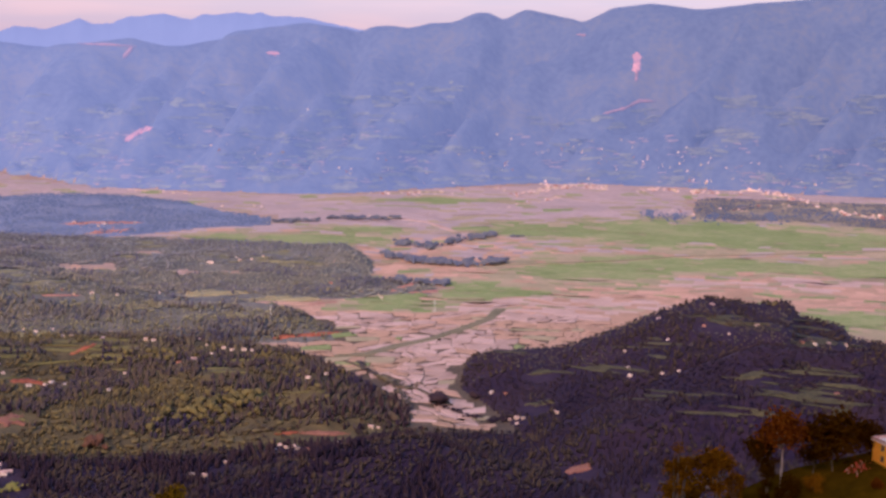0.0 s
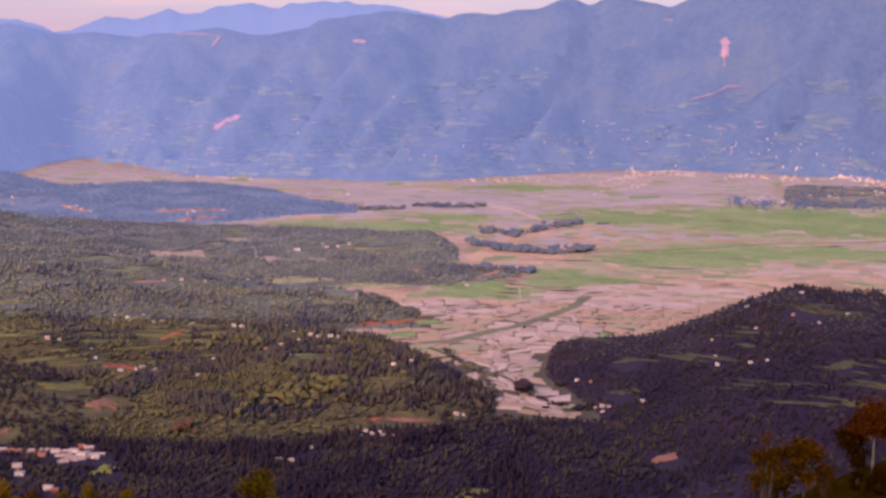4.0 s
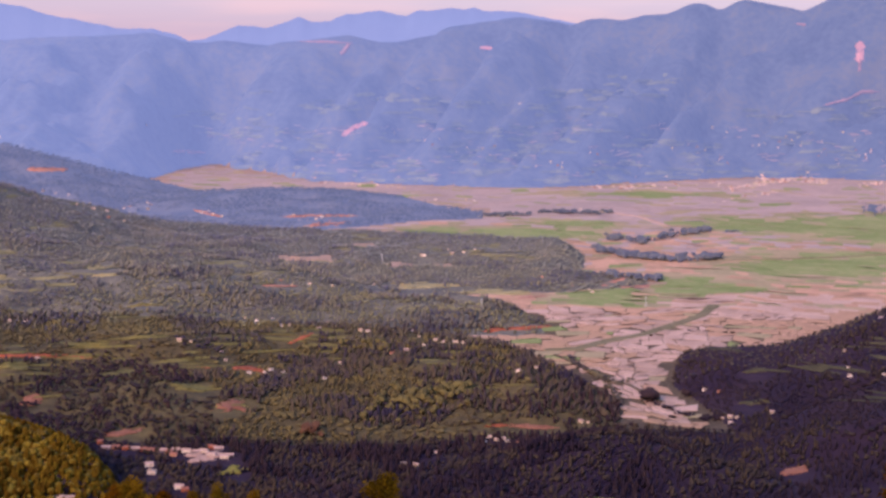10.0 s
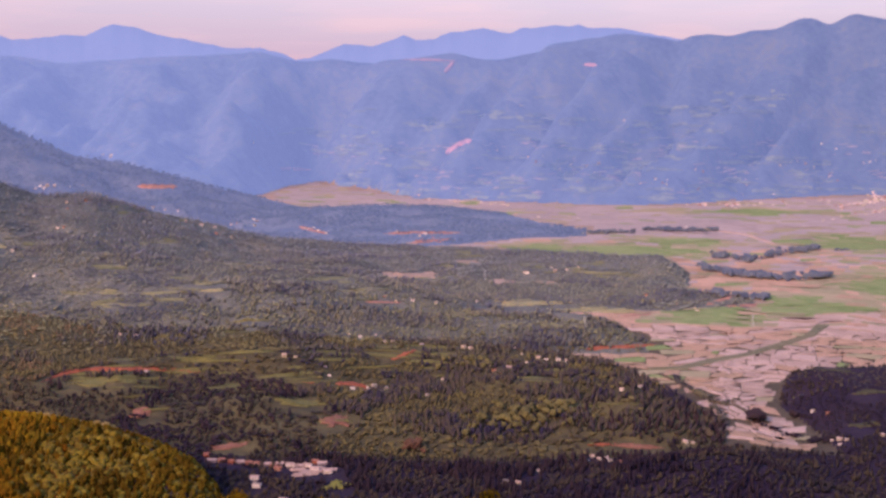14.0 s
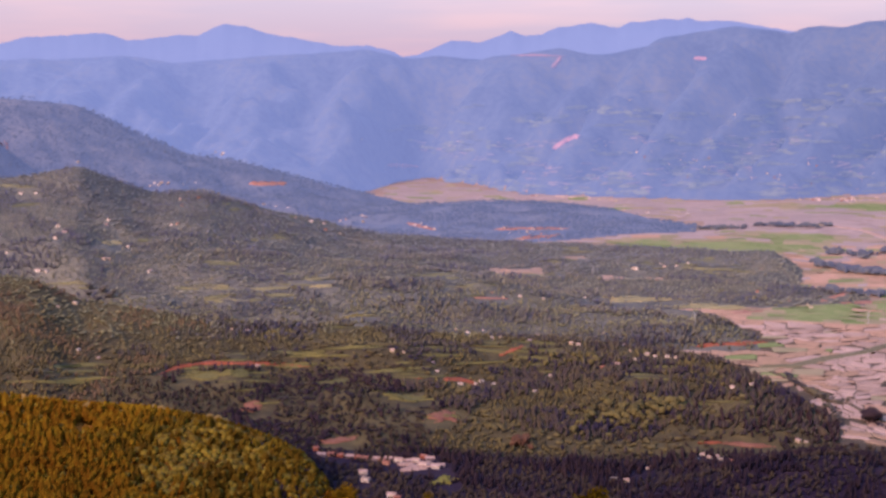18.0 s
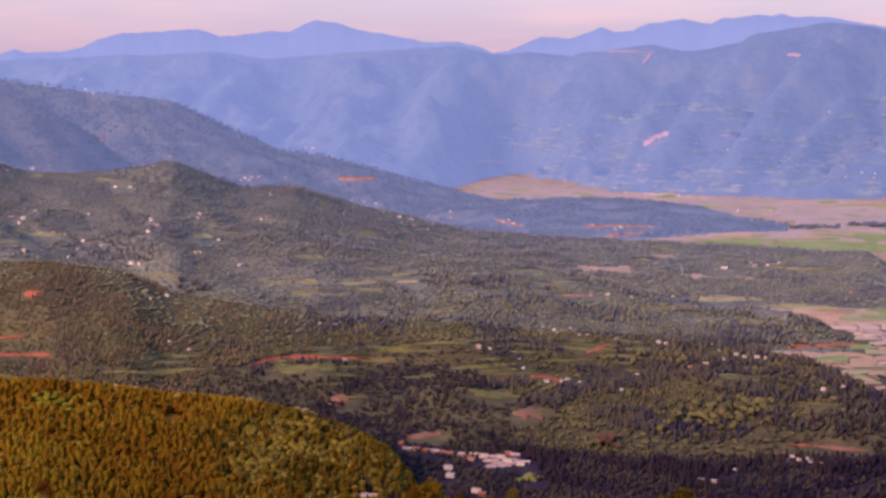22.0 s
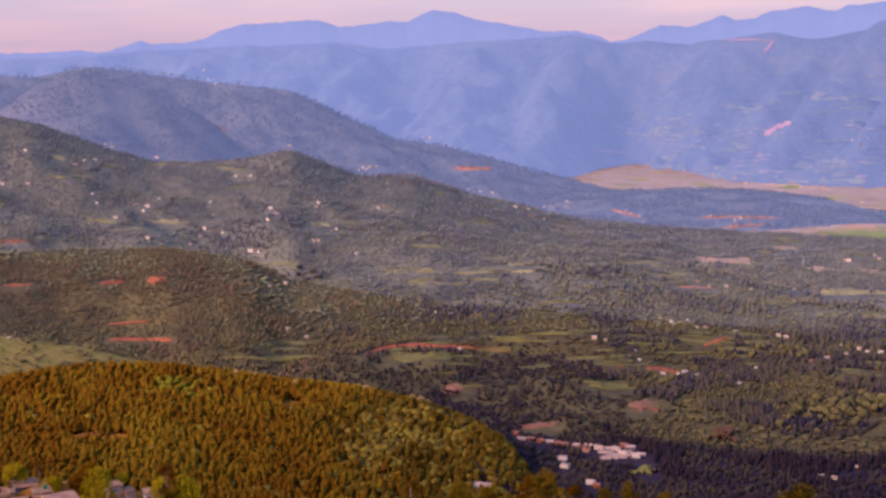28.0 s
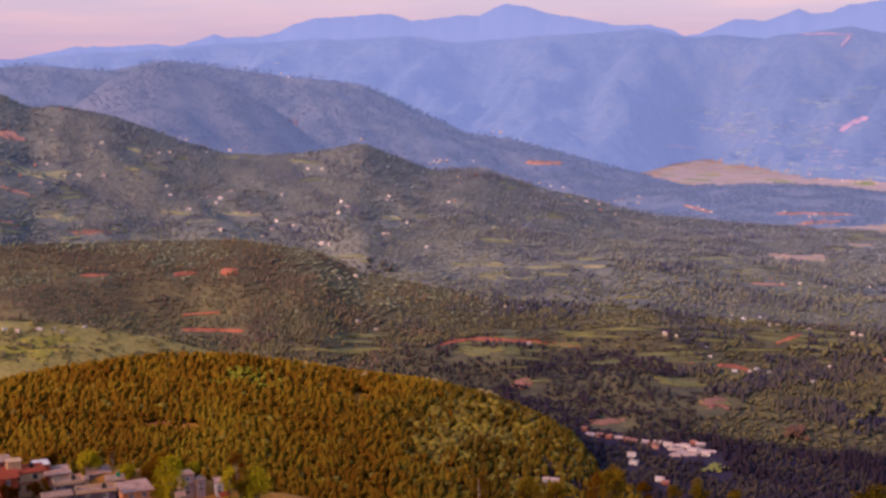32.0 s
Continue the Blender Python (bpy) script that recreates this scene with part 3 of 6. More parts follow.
# lighter, lower broad-leaved growth between the pines, painted olive as sunlit, bluer for haze
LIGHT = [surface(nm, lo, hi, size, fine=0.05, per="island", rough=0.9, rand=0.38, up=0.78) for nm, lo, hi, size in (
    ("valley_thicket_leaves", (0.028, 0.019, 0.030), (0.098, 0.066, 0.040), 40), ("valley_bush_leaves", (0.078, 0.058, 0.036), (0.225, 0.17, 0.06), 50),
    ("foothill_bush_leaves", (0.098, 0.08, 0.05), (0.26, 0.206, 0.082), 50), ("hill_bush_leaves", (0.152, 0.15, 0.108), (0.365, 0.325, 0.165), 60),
    ("hazed_high_bush_leaves", (0.182, 0.19, 0.19), (0.37, 0.348, 0.26), 70), ("hazed_heath_leaves", (0.187, 0.195, 0.24), (0.338, 0.33, 0.295), 80))]
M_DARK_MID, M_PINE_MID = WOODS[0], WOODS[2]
M_BROWN_MID = surface("dry_hill_pines", (0.15, 0.09, 0.066), (0.31, 0.2, 0.098), 110, fine=0.04, per="island", rough=0.9, rand=0.24, up=0.8)
# blue put into the leaves for haze over the plain
M_TREE_PLAIN = surface("hazed_plain_trees", (0.085, 0.102, 0.18), (0.18, 0.186, 0.205), 60, fine=0.04, per="island", rough=0.9, rand=0.35, up=0.6)
# ridge foliage with a blue glow that paints haze
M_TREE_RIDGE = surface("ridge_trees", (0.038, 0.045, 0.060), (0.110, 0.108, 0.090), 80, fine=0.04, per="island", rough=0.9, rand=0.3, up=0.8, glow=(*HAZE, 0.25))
M_BARK = surface("bark", (0.072, 0.048, 0.032), (0.160, 0.112, 0.080), 3, rough=0.9)
M_PALEBARK = surface("pale_bark", (0.258, 0.182, 0.137), (0.456, 0.350, 0.274), 4, rough=0.85)
M_RED = surface("red_earth", (0.25, 0.058, 0.030), (0.44, 0.135, 0.072), 22, fine=0.2, bump=0.4)
# the red earth in lighter colours, with sunlight painted in
M_SUNRED = surface("sunlit_red_earth", (0.35, 0.150, 0.115), (0.52, 0.26, 0.20), 40, fine=0.2)
M_BROWN = surface("graded_brown_earth", (0.2, 0.08, 0.055), (0.33, 0.15, 0.105), 22, fine=0.2, bump=0.3)
M_GRASS = surface("terrace_grass", (0.190, 0.157, 0.022), (0.360, 0.274, 0.045), 24, fine=0.12, bump=0.3)
M_GRASS_MID = surface("hill_field", (0.108, 0.098, 0.032), (0.215, 0.18, 0.06), 30, fine=0.12)
M_LUSH = surface("lush_field", (0.16, 0.15, 0.025), (0.30, 0.25, 0.05), 20, fine=0.12, bump=0.3)
# field grass painted darker for the shaded valley side
M_GLADE = surface("shaded_glade", (0.050, 0.046, 0.030), (0.105, 0.090, 0.045), 24, fine=0.15)
M_GRASS_FAR = surface("far_field", (0.240, 0.222, 0.121), (0.408, 0.330, 0.172), 40, fine=0.15)
M_RICE = surface("young_rice", (0.205, 0.262, 0.085), (0.335, 0.335, 0.15), 150, fine=0.08, per="island", mid=(0.260, 0.300, 0.115), rand=0.3)
M_STUBBLE = surface("stubble", (0.33, 0.285, 0.165), (0.47, 0.345, 0.22), 150, fine=0.08, per="island", rand=0.4)
# dry field colour shifted to greyish pink, which paints distance haze
M_TANFAR = surface("hazed_dry_field", (0.39, 0.298, 0.285), (0.51, 0.368, 0.345), 220, fine=0.08, per="island", rand=0.35)
M_TAN = surface("dry_paddy", (0.439, 0.275, 0.178), (0.626, 0.364, 0.259), 180, fine=0.06, per="island", mid=(0.533, 0.316, 0.216))
M_WET = surface("flooded_paddy", (0.44, 0.275, 0.205), (0.62, 0.4, 0.32), 60, fine=0.1, per="object", rough=0.6, spec=0.2)
M_LEVEE = surface("grassy_levee", (0.154, 0.140, 0.077), (0.266, 0.210, 0.133), 30, fine=0.15)
M_YARD = surface("pale_yard", (0.42, 0.26, 0.21), (0.58, 0.39, 0.33), 25, fine=0.2)
M_DARK = surface("dark_opening", (0.015, 0.012, 0.012), (0.035, 0.03, 0.03), 1, rough=0.5)
M_GLASS = surface("window_glass", (0.02, 0.025, 0.035), (0.05, 0.055, 0.07), 1, rough=0.08, spec=0.5)
WALL_PAINT = [surface("whitewash", (0.62, 0.50, 0.44), (0.80, 0.68, 0.62), 5, fine=0.15), surface("cream_plaster", (0.441, 0.334, 0.243), (0.578, 0.471, 0.365), 5, fine=0.15),
              surface("brick_wall", (0.258, 0.068, 0.038), (0.380, 0.122, 0.065), 4, fine=0.1), surface("grey_plaster", (0.194, 0.145, 0.172), (0.302, 0.231, 0.251), 5, fine=0.15),
              surface("orange_mud", (0.40, 0.19, 0.12), (0.54, 0.29, 0.20), 5, fine=0.15)]
ROOF_PAINT = [surface("tin_roof", (0.4, 0.26, 0.23), (0.62, 0.44, 0.4), 4, rough=0.6, fine=0.2, spec=0.2), surface("rusty_roof", (0.26, 0.10, 0.075), (0.42, 0.19, 0.15), 4, fine=0.2),
              surface("concrete_roof", (0.319, 0.236, 0.205), (0.471, 0.372, 0.327), 5, fine=0.2), surface("blue_tin_roof", (0.158, 0.172, 0.251), (0.259, 0.251, 0.330), 4, rough=0.45)]
M_YELLOW = surface("orange_yellow_paint", (0.725, 0.255, 0.015), (0.843, 0.357, 0.030), 6, fine=0.12)
M_PINKTRIM = surface("pink_parapet", (0.471, 0.258, 0.213), (0.593, 0.380, 0.327), 3)
M_TANK = surface("black_plastic_tank", (0.012, 0.012, 0.014), (0.03, 0.03, 0.03), 1, rough=0.4)
M_GREENTANK = surface("green_plastic_tank", (0.01, 0.16, 0.07), (0.02, 0.24, 0.11), 1, rough=0.4)
M_ORANGEHOUSE = surface("orange_wall", (0.702, 0.216, 0.072), (0.810, 0.324, 0.135), 4)
M_STEEL = surface("galvanised_steel", (0.342, 0.342, 0.365), (0.471, 0.471, 0.494), 2, rough=0.4)


# ---- draped ground cover ----
KEEP_CLEAR = []  # bearing, sight angle, half width, half height: nothing tall grows here


def drape(name, az, el, half_w, half_h, material, label, category, lift=1.0, seed=0, clear=0.35, edge=0.5, kind=""):
    """A ragged-edged sheet of field or bare soil that lies on the hillside."""
    na, nr = 61, 35
    u, v = np.meshgrid(np.linspace(-1, 1, na), np.linspace(-1, 1, nr), indexing="ij")
    rad = np.sqrt(u * u + v * v)
    r0, r1 = seen_at(az, el - half_h), seen_at(az, el + half_h)
    if r1 - r0 > 400:
        r1 = r0 + 400
    A = az + u * half_w
    Rr = (r0 + r1) / 2 + v * (r1 - r0) / 2 + 0.15 * (r1 - r0) * u
    z, _ = terrain(A, Rr)
    th = np.arctan2(v, u)
    ragged = 1.15 - edge * 2.0 * rough_noise(np.cos(th) * 2.2 + 20 + seed * 7.7, np.sin(th) * 2.2 + rad * 0.5 + seed, 40 + seed, 4)
    torn = rough_noise(u * 2.6 + seed * 3.1, v * 4.5 + u + seed, 80 + seed, 4) - 0.5
    ragged = ragged + edge * 2.2 * torn
    inside = rad < ragged
    inside |= rad < 0.25
    verts = np.stack([Rr * np.sin(np.radians(A)), Rr * np.cos(np.radians(A)), z + lift * np.where(rad > ragged - 0.12, 0.3, 1.0)], -1)
    top, skirt = verts.reshape(-1, 3), verts.reshape(-1, 3) - np.array([0, 0, lift + 1.0])
    i, j = np.meshgrid(np.arange(na - 1), np.arange(nr - 1), indexing="ij")
    ok = inside[:-1, :-1] & inside[1:, :-1] & inside[1:, 1:] & inside[:-1, 1:]
    q = np.stack([i * nr + j, (i + 1) * nr + j, (i + 1) * nr + j + 1, i * nr + j + 1], -1)[ok]
    n = len(top)
    edges = {}
    for f in q.tolist():
        for k in range(4):
            e = (f[k], f[(k + 1) % 4])
            if (e[1], e[0]) in edges:
                del edges[(e[1], e[0])]
            else:
                edges[e] = 1
    side = np.array([(b, a, a + n, b + n) for a, b in edges], int).reshape(-1, 4)
    allq = np.concatenate([q, side])
    me = mesh_of(name, np.concatenate([top, skirt]), allq.ravel(), np.full(len(allq), 4), [material])
    if clear > -5:
        KEEP_CLEAR.append((az, el - clear / 2, half_w * 0.95, half_h + clear / 2))
    return tagged(new(name, me), label, category, kind=kind)


def scar(name, points, high, material, label, category="landslide", toward=7.0, rag=0.5, seed=0, kind=""):
    """A strip of bare ground along a line of bearings and sight angles, thicker and thinner as it goes."""
    pa, pe = np.array([p[0] for p in points]), np.array([p[1] for p in points])
    run = np.concatenate([[0], np.cumsum(np.hypot(np.diff(pa), np.diff(pe)))])
    n = max(int(run[-1] / 0.05), 8)
    at_run = np.linspace(0, run[-1], n)
    a, e = np.interp(at_run, run, pa), np.interp(at_run, run, pe)
    w = high * (1 - rag + 2 * rag * rough_noise(at_run * 4 + seed * 5.3, at_run * 0 + seed, 33, 3)) * np.clip(np.minimum(at_run, run[-1] - at_run) / (0.12 * run[-1]), 0.15, 1)
    side = np.array([pe[0] - pe[-1], pa[-1] - pa[0]]) / max(math.hypot(pe[0] - pe[-1], pa[-1] - pa[0]), 1e-6)
    verts = []
    for k in range(n):
        for f in (-1.0, -0.5, 0.0, 0.5, 1.0):
            b, q = a[k] + side[0] * w[k] * f, e[k] + side[1] * w[k] * f
            r = seen_at(b, q)
            verts.append(Vector((r * math.sin(radians(b)), r * math.cos(radians(b)), EYE.z + r * math.tan(radians(q)))))
            verts[-1] += (EYE - verts[-1]).normalized() * (toward if abs(f) < 1 else -2.0)
    quads = [(k * 5 + j, k * 5 + j + 1, k * 5 + j + 6, k * 5 + j + 5) for k in range(n - 1) for j in range(4)]
    me = mesh_of(name, np.array([tuple(v) for v in verts]), np.array(quads).ravel(), np.full(len(quads), 4), [material])
    return tagged(new(name, me), label, category, kind=kind)


def cutting(name, points, high, material, label, clear=0.18):
    """A hill road: the raw bank that was cut above it shows as an uneven strip."""
    points = sorted(points)
    pa, pe = [p[0] for p in points], [p[1] for p in points]
    for a in np.arange(pa[0], pa[-1] + 0.01, 0.15):
        KEEP_CLEAR.append((a, float(np.interp(a, pa, pe)) - clear / 2, 0.22, 0.10 + clear / 2))
    return scar(name, points, high, material, label, "road", 2.0, 0.55, len(KEEP_CLEAR) % 50, "structure")


# red roads and raw soil on the hills
ROAD_LABEL = "red earth hill road with a raw cut bank"
cutting("road_1", [(-15.43, -11.80), (-14.45, -11.47), (-13.48, -11.38), (-12.02, -11.43), (-10.57, -11.52), (-8.92, -11.70)], 0.098, M_RED, ROAD_LABEL)
cutting("road_2", [(-0.81, -11.35), (0.28, -10.94)], 0.100, M_RED, ROAD_LABEL)
cutting("road_3", [(-3.20, -12.32), (-2.45, -12.34), (-1.75, -12.50)], 0.111, M_RED, ROAD_LABEL)
cutting("road_4", [(-4.69, -12.23), (-4.10, -12.26)], 0.060, M_RED, ROAD_LABEL)
cutting("road_5", [(-25.98, -10.69), (-24.80, -10.74), (-23.26, -10.85)], 0.091, M_RED, ROAD_LABEL)
cutting("road_6", [(-24.26, -8.36), (-23.45, -8.34)], 0.169, M_RED, ROAD_LABEL)
cutting("road_7", [(-26.22, -8.39), (-25.19, -8.33)], 0.104, M_RED, ROAD_LABEL)
cutting("road_8", [(-30.02, -8.27), (-28.78, -8.28)], 0.060, M_RED, ROAD_LABEL)
cutting("road_9", [(-26.00, -10.08), (-24.16, -10.02)], 0.050, M_RED, ROAD_LABEL)
cutting("road_10", [(7.52, -10.88), (8.48, -10.74), (9.44, -10.70), (10.52, -10.60)], 0.104, M_RED, ROAD_LABEL)
cutting("road_11", [(8.95, -9.46), (10.39, -9.32)], 0.070, M_SUNRED, "sunlit orange soil along the foot of a hill")
cutting("road_12", [(12.56, -8.87), (13.64, -8.48)], 0.080, M_SUNRED, "sunlit orange soil track across a low spur")
cutting("road_13", [(13.33, -8.91), (15.22, -8.79)], 0.060, M_SUNRED, "sunlit orange soil bank at the field edge")
cutting("road_14", [(7.65, -14.83), (8.73, -14.77)], 0.070, M_RED, ROAD_LABEL)
cutting("road_15", [(-11.33, -3.95), (-9.68, -3.97)], 0.090, M_SUNRED, "pale red cutting on a wooded ridge")
cutting("road_16", [(-1.12, -6.03), (0.67, -5.99), (2.24, -6.00)], 0.060, M_SUNRED, "pale red village road under a wooded spur")
cutting("road_17", [(-4.69, -5.71), (-3.51, -6.01)], 0.060, M_SUNRED, ROAD_LABEL)
cutting("road_18", [(4.40, -5.08), (5.48, -5.27)], 0.050, M_SUNRED, "orange village road on the crest of a spur")
cutting("road_19", [(-1.92, -8.91), (-0.35, -8.95)], 0.045, M_SUNRED, "pale orange road among hillside houses")
drape("bare_slope", *(-11.42, -13.28), 0.95, 0.30, M_BROWN, "bare reddish-brown graded plot on the hillside", "bare ground", seed=3)
drape("bare_slope", *(-3.24, -13.92), 1.0, 0.34, M_BROWN, "bare reddish-brown clearing among pines", "bare ground", seed=5)
drape("bare_slope", *(-3.17, -13.84), 0.9, 0.25, M_BROWN, "bare reddish-brown clearing among pines", "bare ground", seed=6)
drape("bare_slope", *(9.68, -14.77), 1.4, 0.18, M_BROWN, "bare red ledge below a wooded knoll", "bare ground", seed=7)
drape("bare_slope", *(-29.50, -6.53), 1.0, 0.16, M_BROWN, "bare reddish crest of a hill", "bare ground", seed=8)
drape("bare_slope", *(-32.69, -6.01), 0.8, 0.14, M_SUNRED, "bare reddish crest of a hill", "bare ground", seed=9)
drape("bare_slope", *(-30.62, -1.54), 0.7, 0.20, M_SUNRED, "raw orange soil on a hill crest", "bare ground", seed=10, clear=0.1)
drape("bare_slope", *(-32.41, -2.50), 1.0, 0.22, M_SUNRED, "raw orange soil on an upper hillside", "bare ground", seed=11)
drape("bare_slope", *(-32.30, -4.77), 0.9, 0.10, M_SUNRED, "raw orange soil on an upper hillside", "bare ground", seed=12)
drape("bare_slope", *(-7.65, -14.83), 1.2, 0.16, M_BROWN, "bare soil strip above the workshop rows", "bare ground", seed=14)
drape("bare_slope", *(20.75, -16.14), 0.9, 0.20, M_BROWN, "bare reddish ground between woods", "bare ground", seed=15)
drape("bare_slope", *(-26.58, -14.48), 1.3, 0.22, M_RED, "bare reddish ground under thin pines", "bare ground", seed=16, clear=0.3)
# bare earth on the range; its glow is painted haze
M_SLIP = surface("hazed_landslip_soil", (0.30, 0.12, 0.10), (0.44, 0.19, 0.165), 40, glow=(*HAZE, 0.38))
haze_glow(M_SLIP, 0.54, 0.34)
M_SCAR = surface("hazed_mountain_scar", (0.15, 0.075, 0.068), (0.27, 0.125, 0.112), 60, glow=(*HAZE, 0.40))


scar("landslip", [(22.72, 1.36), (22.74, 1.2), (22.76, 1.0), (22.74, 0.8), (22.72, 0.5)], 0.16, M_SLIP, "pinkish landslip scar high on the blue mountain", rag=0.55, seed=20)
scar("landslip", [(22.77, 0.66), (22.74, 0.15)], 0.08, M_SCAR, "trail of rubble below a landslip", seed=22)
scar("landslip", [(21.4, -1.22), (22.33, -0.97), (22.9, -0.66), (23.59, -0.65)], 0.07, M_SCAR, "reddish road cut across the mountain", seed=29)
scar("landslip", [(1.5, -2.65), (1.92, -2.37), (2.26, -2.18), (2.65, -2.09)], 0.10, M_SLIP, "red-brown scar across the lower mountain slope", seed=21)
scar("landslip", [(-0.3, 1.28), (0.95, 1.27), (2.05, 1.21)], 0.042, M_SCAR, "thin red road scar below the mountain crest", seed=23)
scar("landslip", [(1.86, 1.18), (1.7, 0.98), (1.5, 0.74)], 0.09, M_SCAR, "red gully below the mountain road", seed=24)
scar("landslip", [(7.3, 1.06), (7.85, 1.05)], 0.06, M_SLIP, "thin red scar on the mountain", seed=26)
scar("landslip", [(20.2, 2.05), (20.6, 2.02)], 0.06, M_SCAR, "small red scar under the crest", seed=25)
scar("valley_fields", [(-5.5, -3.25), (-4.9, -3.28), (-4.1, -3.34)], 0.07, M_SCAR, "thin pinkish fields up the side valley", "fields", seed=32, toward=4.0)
drape("landslip", *(-21.03, -2.12), 0.22, 0.42, surface("hump_scar", (0.36, 0.18, 0.17), (0.46, 0.24, 0.22), 30), "long red gully on a bare hump", "landslide", lift=2, seed=27)
drape("bare_slope", *(0.96, -6.33), 0.9, 0.14, M_SUNRED, "pale red soil at the plain's edge", "bare ground", seed=28)

# fields and meadows
FIELD_LABEL = "light green terraced field among woods"
drape("field", *(-31.95, -11.19), 2.4, 0.55, M_GRASS, "sunlit yellow-green meadow on a hill terrace", "meadow", seed=30, clear=-9)
drape("field", *(-29.90, -10.63), 3.4, 0.60, M_GRASS, "sunlit yellow-green meadow on a hill terrace", "meadow", seed=31, clear=-9)
drape("field", *(-3.19, -16.60), 0.80, 0.30, M_LUSH, "bright green field beside the workshop rows", "field", seed=32)
drape("field", *(-13.24, -11.91), 1.6, 0.24, M_GRASS_MID, FIELD_LABEL, "field", seed=33)
drape("field", *(19.17, -12.16), 0.8, 0.16, M_GLADE, "light green paddock in the forest hill", "field", seed=36)
drape("field", *(19.09, -13.46), 0.9, 0.14, M_GLADE, "green terrace at the valley edge", "field", seed=37)
drape("field", *(-4.85, -13.10), 1.3, 0.20, M_GRASS_MID, FIELD_LABEL, "field", seed=38)
drape("field", *(-3.15, -13.89), 0.9, 0.12, M_GRASS_MID, FIELD_LABEL, "field", seed=39)
drape("field", *(-8.67, -7.99), 1.1, 0.14, M_GRASS_FAR, FIELD_LABEL, "field", seed=40)
drape("field", *(-8.31, -8.33), 0.8, 0.08, M_GRASS_FAR, FIELD_LABEL, "field", seed=41)
drape("field", *(-6.76, -9.59), 1.0, 0.07, M_GRASS_MID, FIELD_LABEL, "field", seed=42)
drape("field", *(5.25, -8.96), 2.8, 0.15, M_GRASS_FAR, "long pale green terraced strip between wooded spurs", "field", seed=43)
drape("field", *(7.94, -9.20), 2.2, 0.16, M_GRASS_FAR, "long pale green terraced strip between wooded spurs", "field", seed=44)
drape("field", *(-31.61, -4.00), 2.1, 0.28, M_GRASS_FAR, FIELD_LABEL, "field", seed=45)
drape("field", *(-30.59, -5.87), 1.4, 0.16, M_GRASS_FAR, FIELD_LABEL, "field", seed=46)
drape("field", *(-23.48, -5.97), 1.3, 0.12, M_GRASS_FAR, FIELD_LABEL, "field", seed=47)
drape("field", *(-17.06, -6.21), 0.8, 0.14, M_GRASS_FAR, FIELD_LABEL, "field", seed=48)
drape("field", *(-27.66, -3.18), 0.7, 0.14, M_GRASS_FAR, FIELD_LABEL, "field", seed=49)
drape("field", *(26.47, -9.73), 0.9, 0.10, M_GLADE, "pale green paddock on the forest hill", "field", seed=50)
drape("field", *(27.96, -11.86), 0.9, 0.20, M_GLADE, "dull green opening in a dark wood", "field", seed=51)
drape("field", *(31.67, -13.07), 0.5, 0.30, M_GLADE, "dull green opening in a dark wood", "field", seed=52)
drape("field", *(-4.19, -13.17), 0.8, 0.12, M_GRASS_MID, FIELD_LABEL, "field", seed=53)
drape("field", *(12.72, -17.84), 1.2, 0.25, M_GRASS_MID, "dull green valley meadow", "field", seed=54)

# ---- valley plain: paddies ----
GREEN = [(27, -6.18, 9.0, 0.62), (19.5, -6.2, 4.0, 0.35), (21.0, -7.85, 3.6, 0.55), (16.5, -8.75, 3.0, 0.36), (13.2, -9.35, 3.0, 0.42), (26.5, -7.4, 6.5, 0.36), (33, -7.4, 4.0, 0.4),
         (9, -6.75, 3.4, 0.26), (11.5, -6.3, 2.2, 0.2), (23.5, -6.6, 2.0, 0.15), (31.5, -9.4, 2.0, 0.5), (14.0, -5.0, 3.0, 0.12), (5.5, -6.6, 2.0, 0.25)]
WETS = [(15.5, -12.3, 4.0, 2.6), (11.5, -10.2, 2.5, 0.55), (18.5, -9.6, 4.2, 0.6), (27.5, -8.15, 3.6, 0.2), (31, -7.9, 3.0, 0.15), (21.5, -9.3, 3.0, 0.4), (19.0, -7.1, 2.0, 0.07)]


def blob_weight(rows, az, el):
    best = -9.0
    for a, e, w, h in rows:
        wob = 0.5 * (soft_noise(az * 1.7, el * 9.0, 77) - 0.5)
        best = max(best, 1 - math.hypot((az - a) / w, (el - e) / h) + wob)
    return best


def plot_mesh(corners, top, inset):
    """A field plot with a low raised edge: a flat bed inside a slight bank."""
    c = np.array(corners)
    mid = c.mean(0)
    inner = mid + (c - mid) * inset
    v = [(*p, 0.02) for p in c] + [(*p, top) for p in inner]
    f = [(4, 5, 6, 7)] + [(k, (k + 1) % 4, 4 + (k + 1) % 4, 4 + k) for k in range(4)]
    return v, f


def bent(b, q):
    """Field edges follow the lie of the land, not a ruler."""
    return b + 0.75 * float(soft_noise(b * 0.8, q / 70, 6) - 0.5) + 0.25 * float(soft_noise(b * 2.6, q / 24, 8) - 0.5), q + 46 * (q / 1500) * float(soft_noise(b * 0.55, q / 90, 5) - 0.5) + 18 * float(soft_noise(b * 1.9, q / 40, 7) - 0.5)


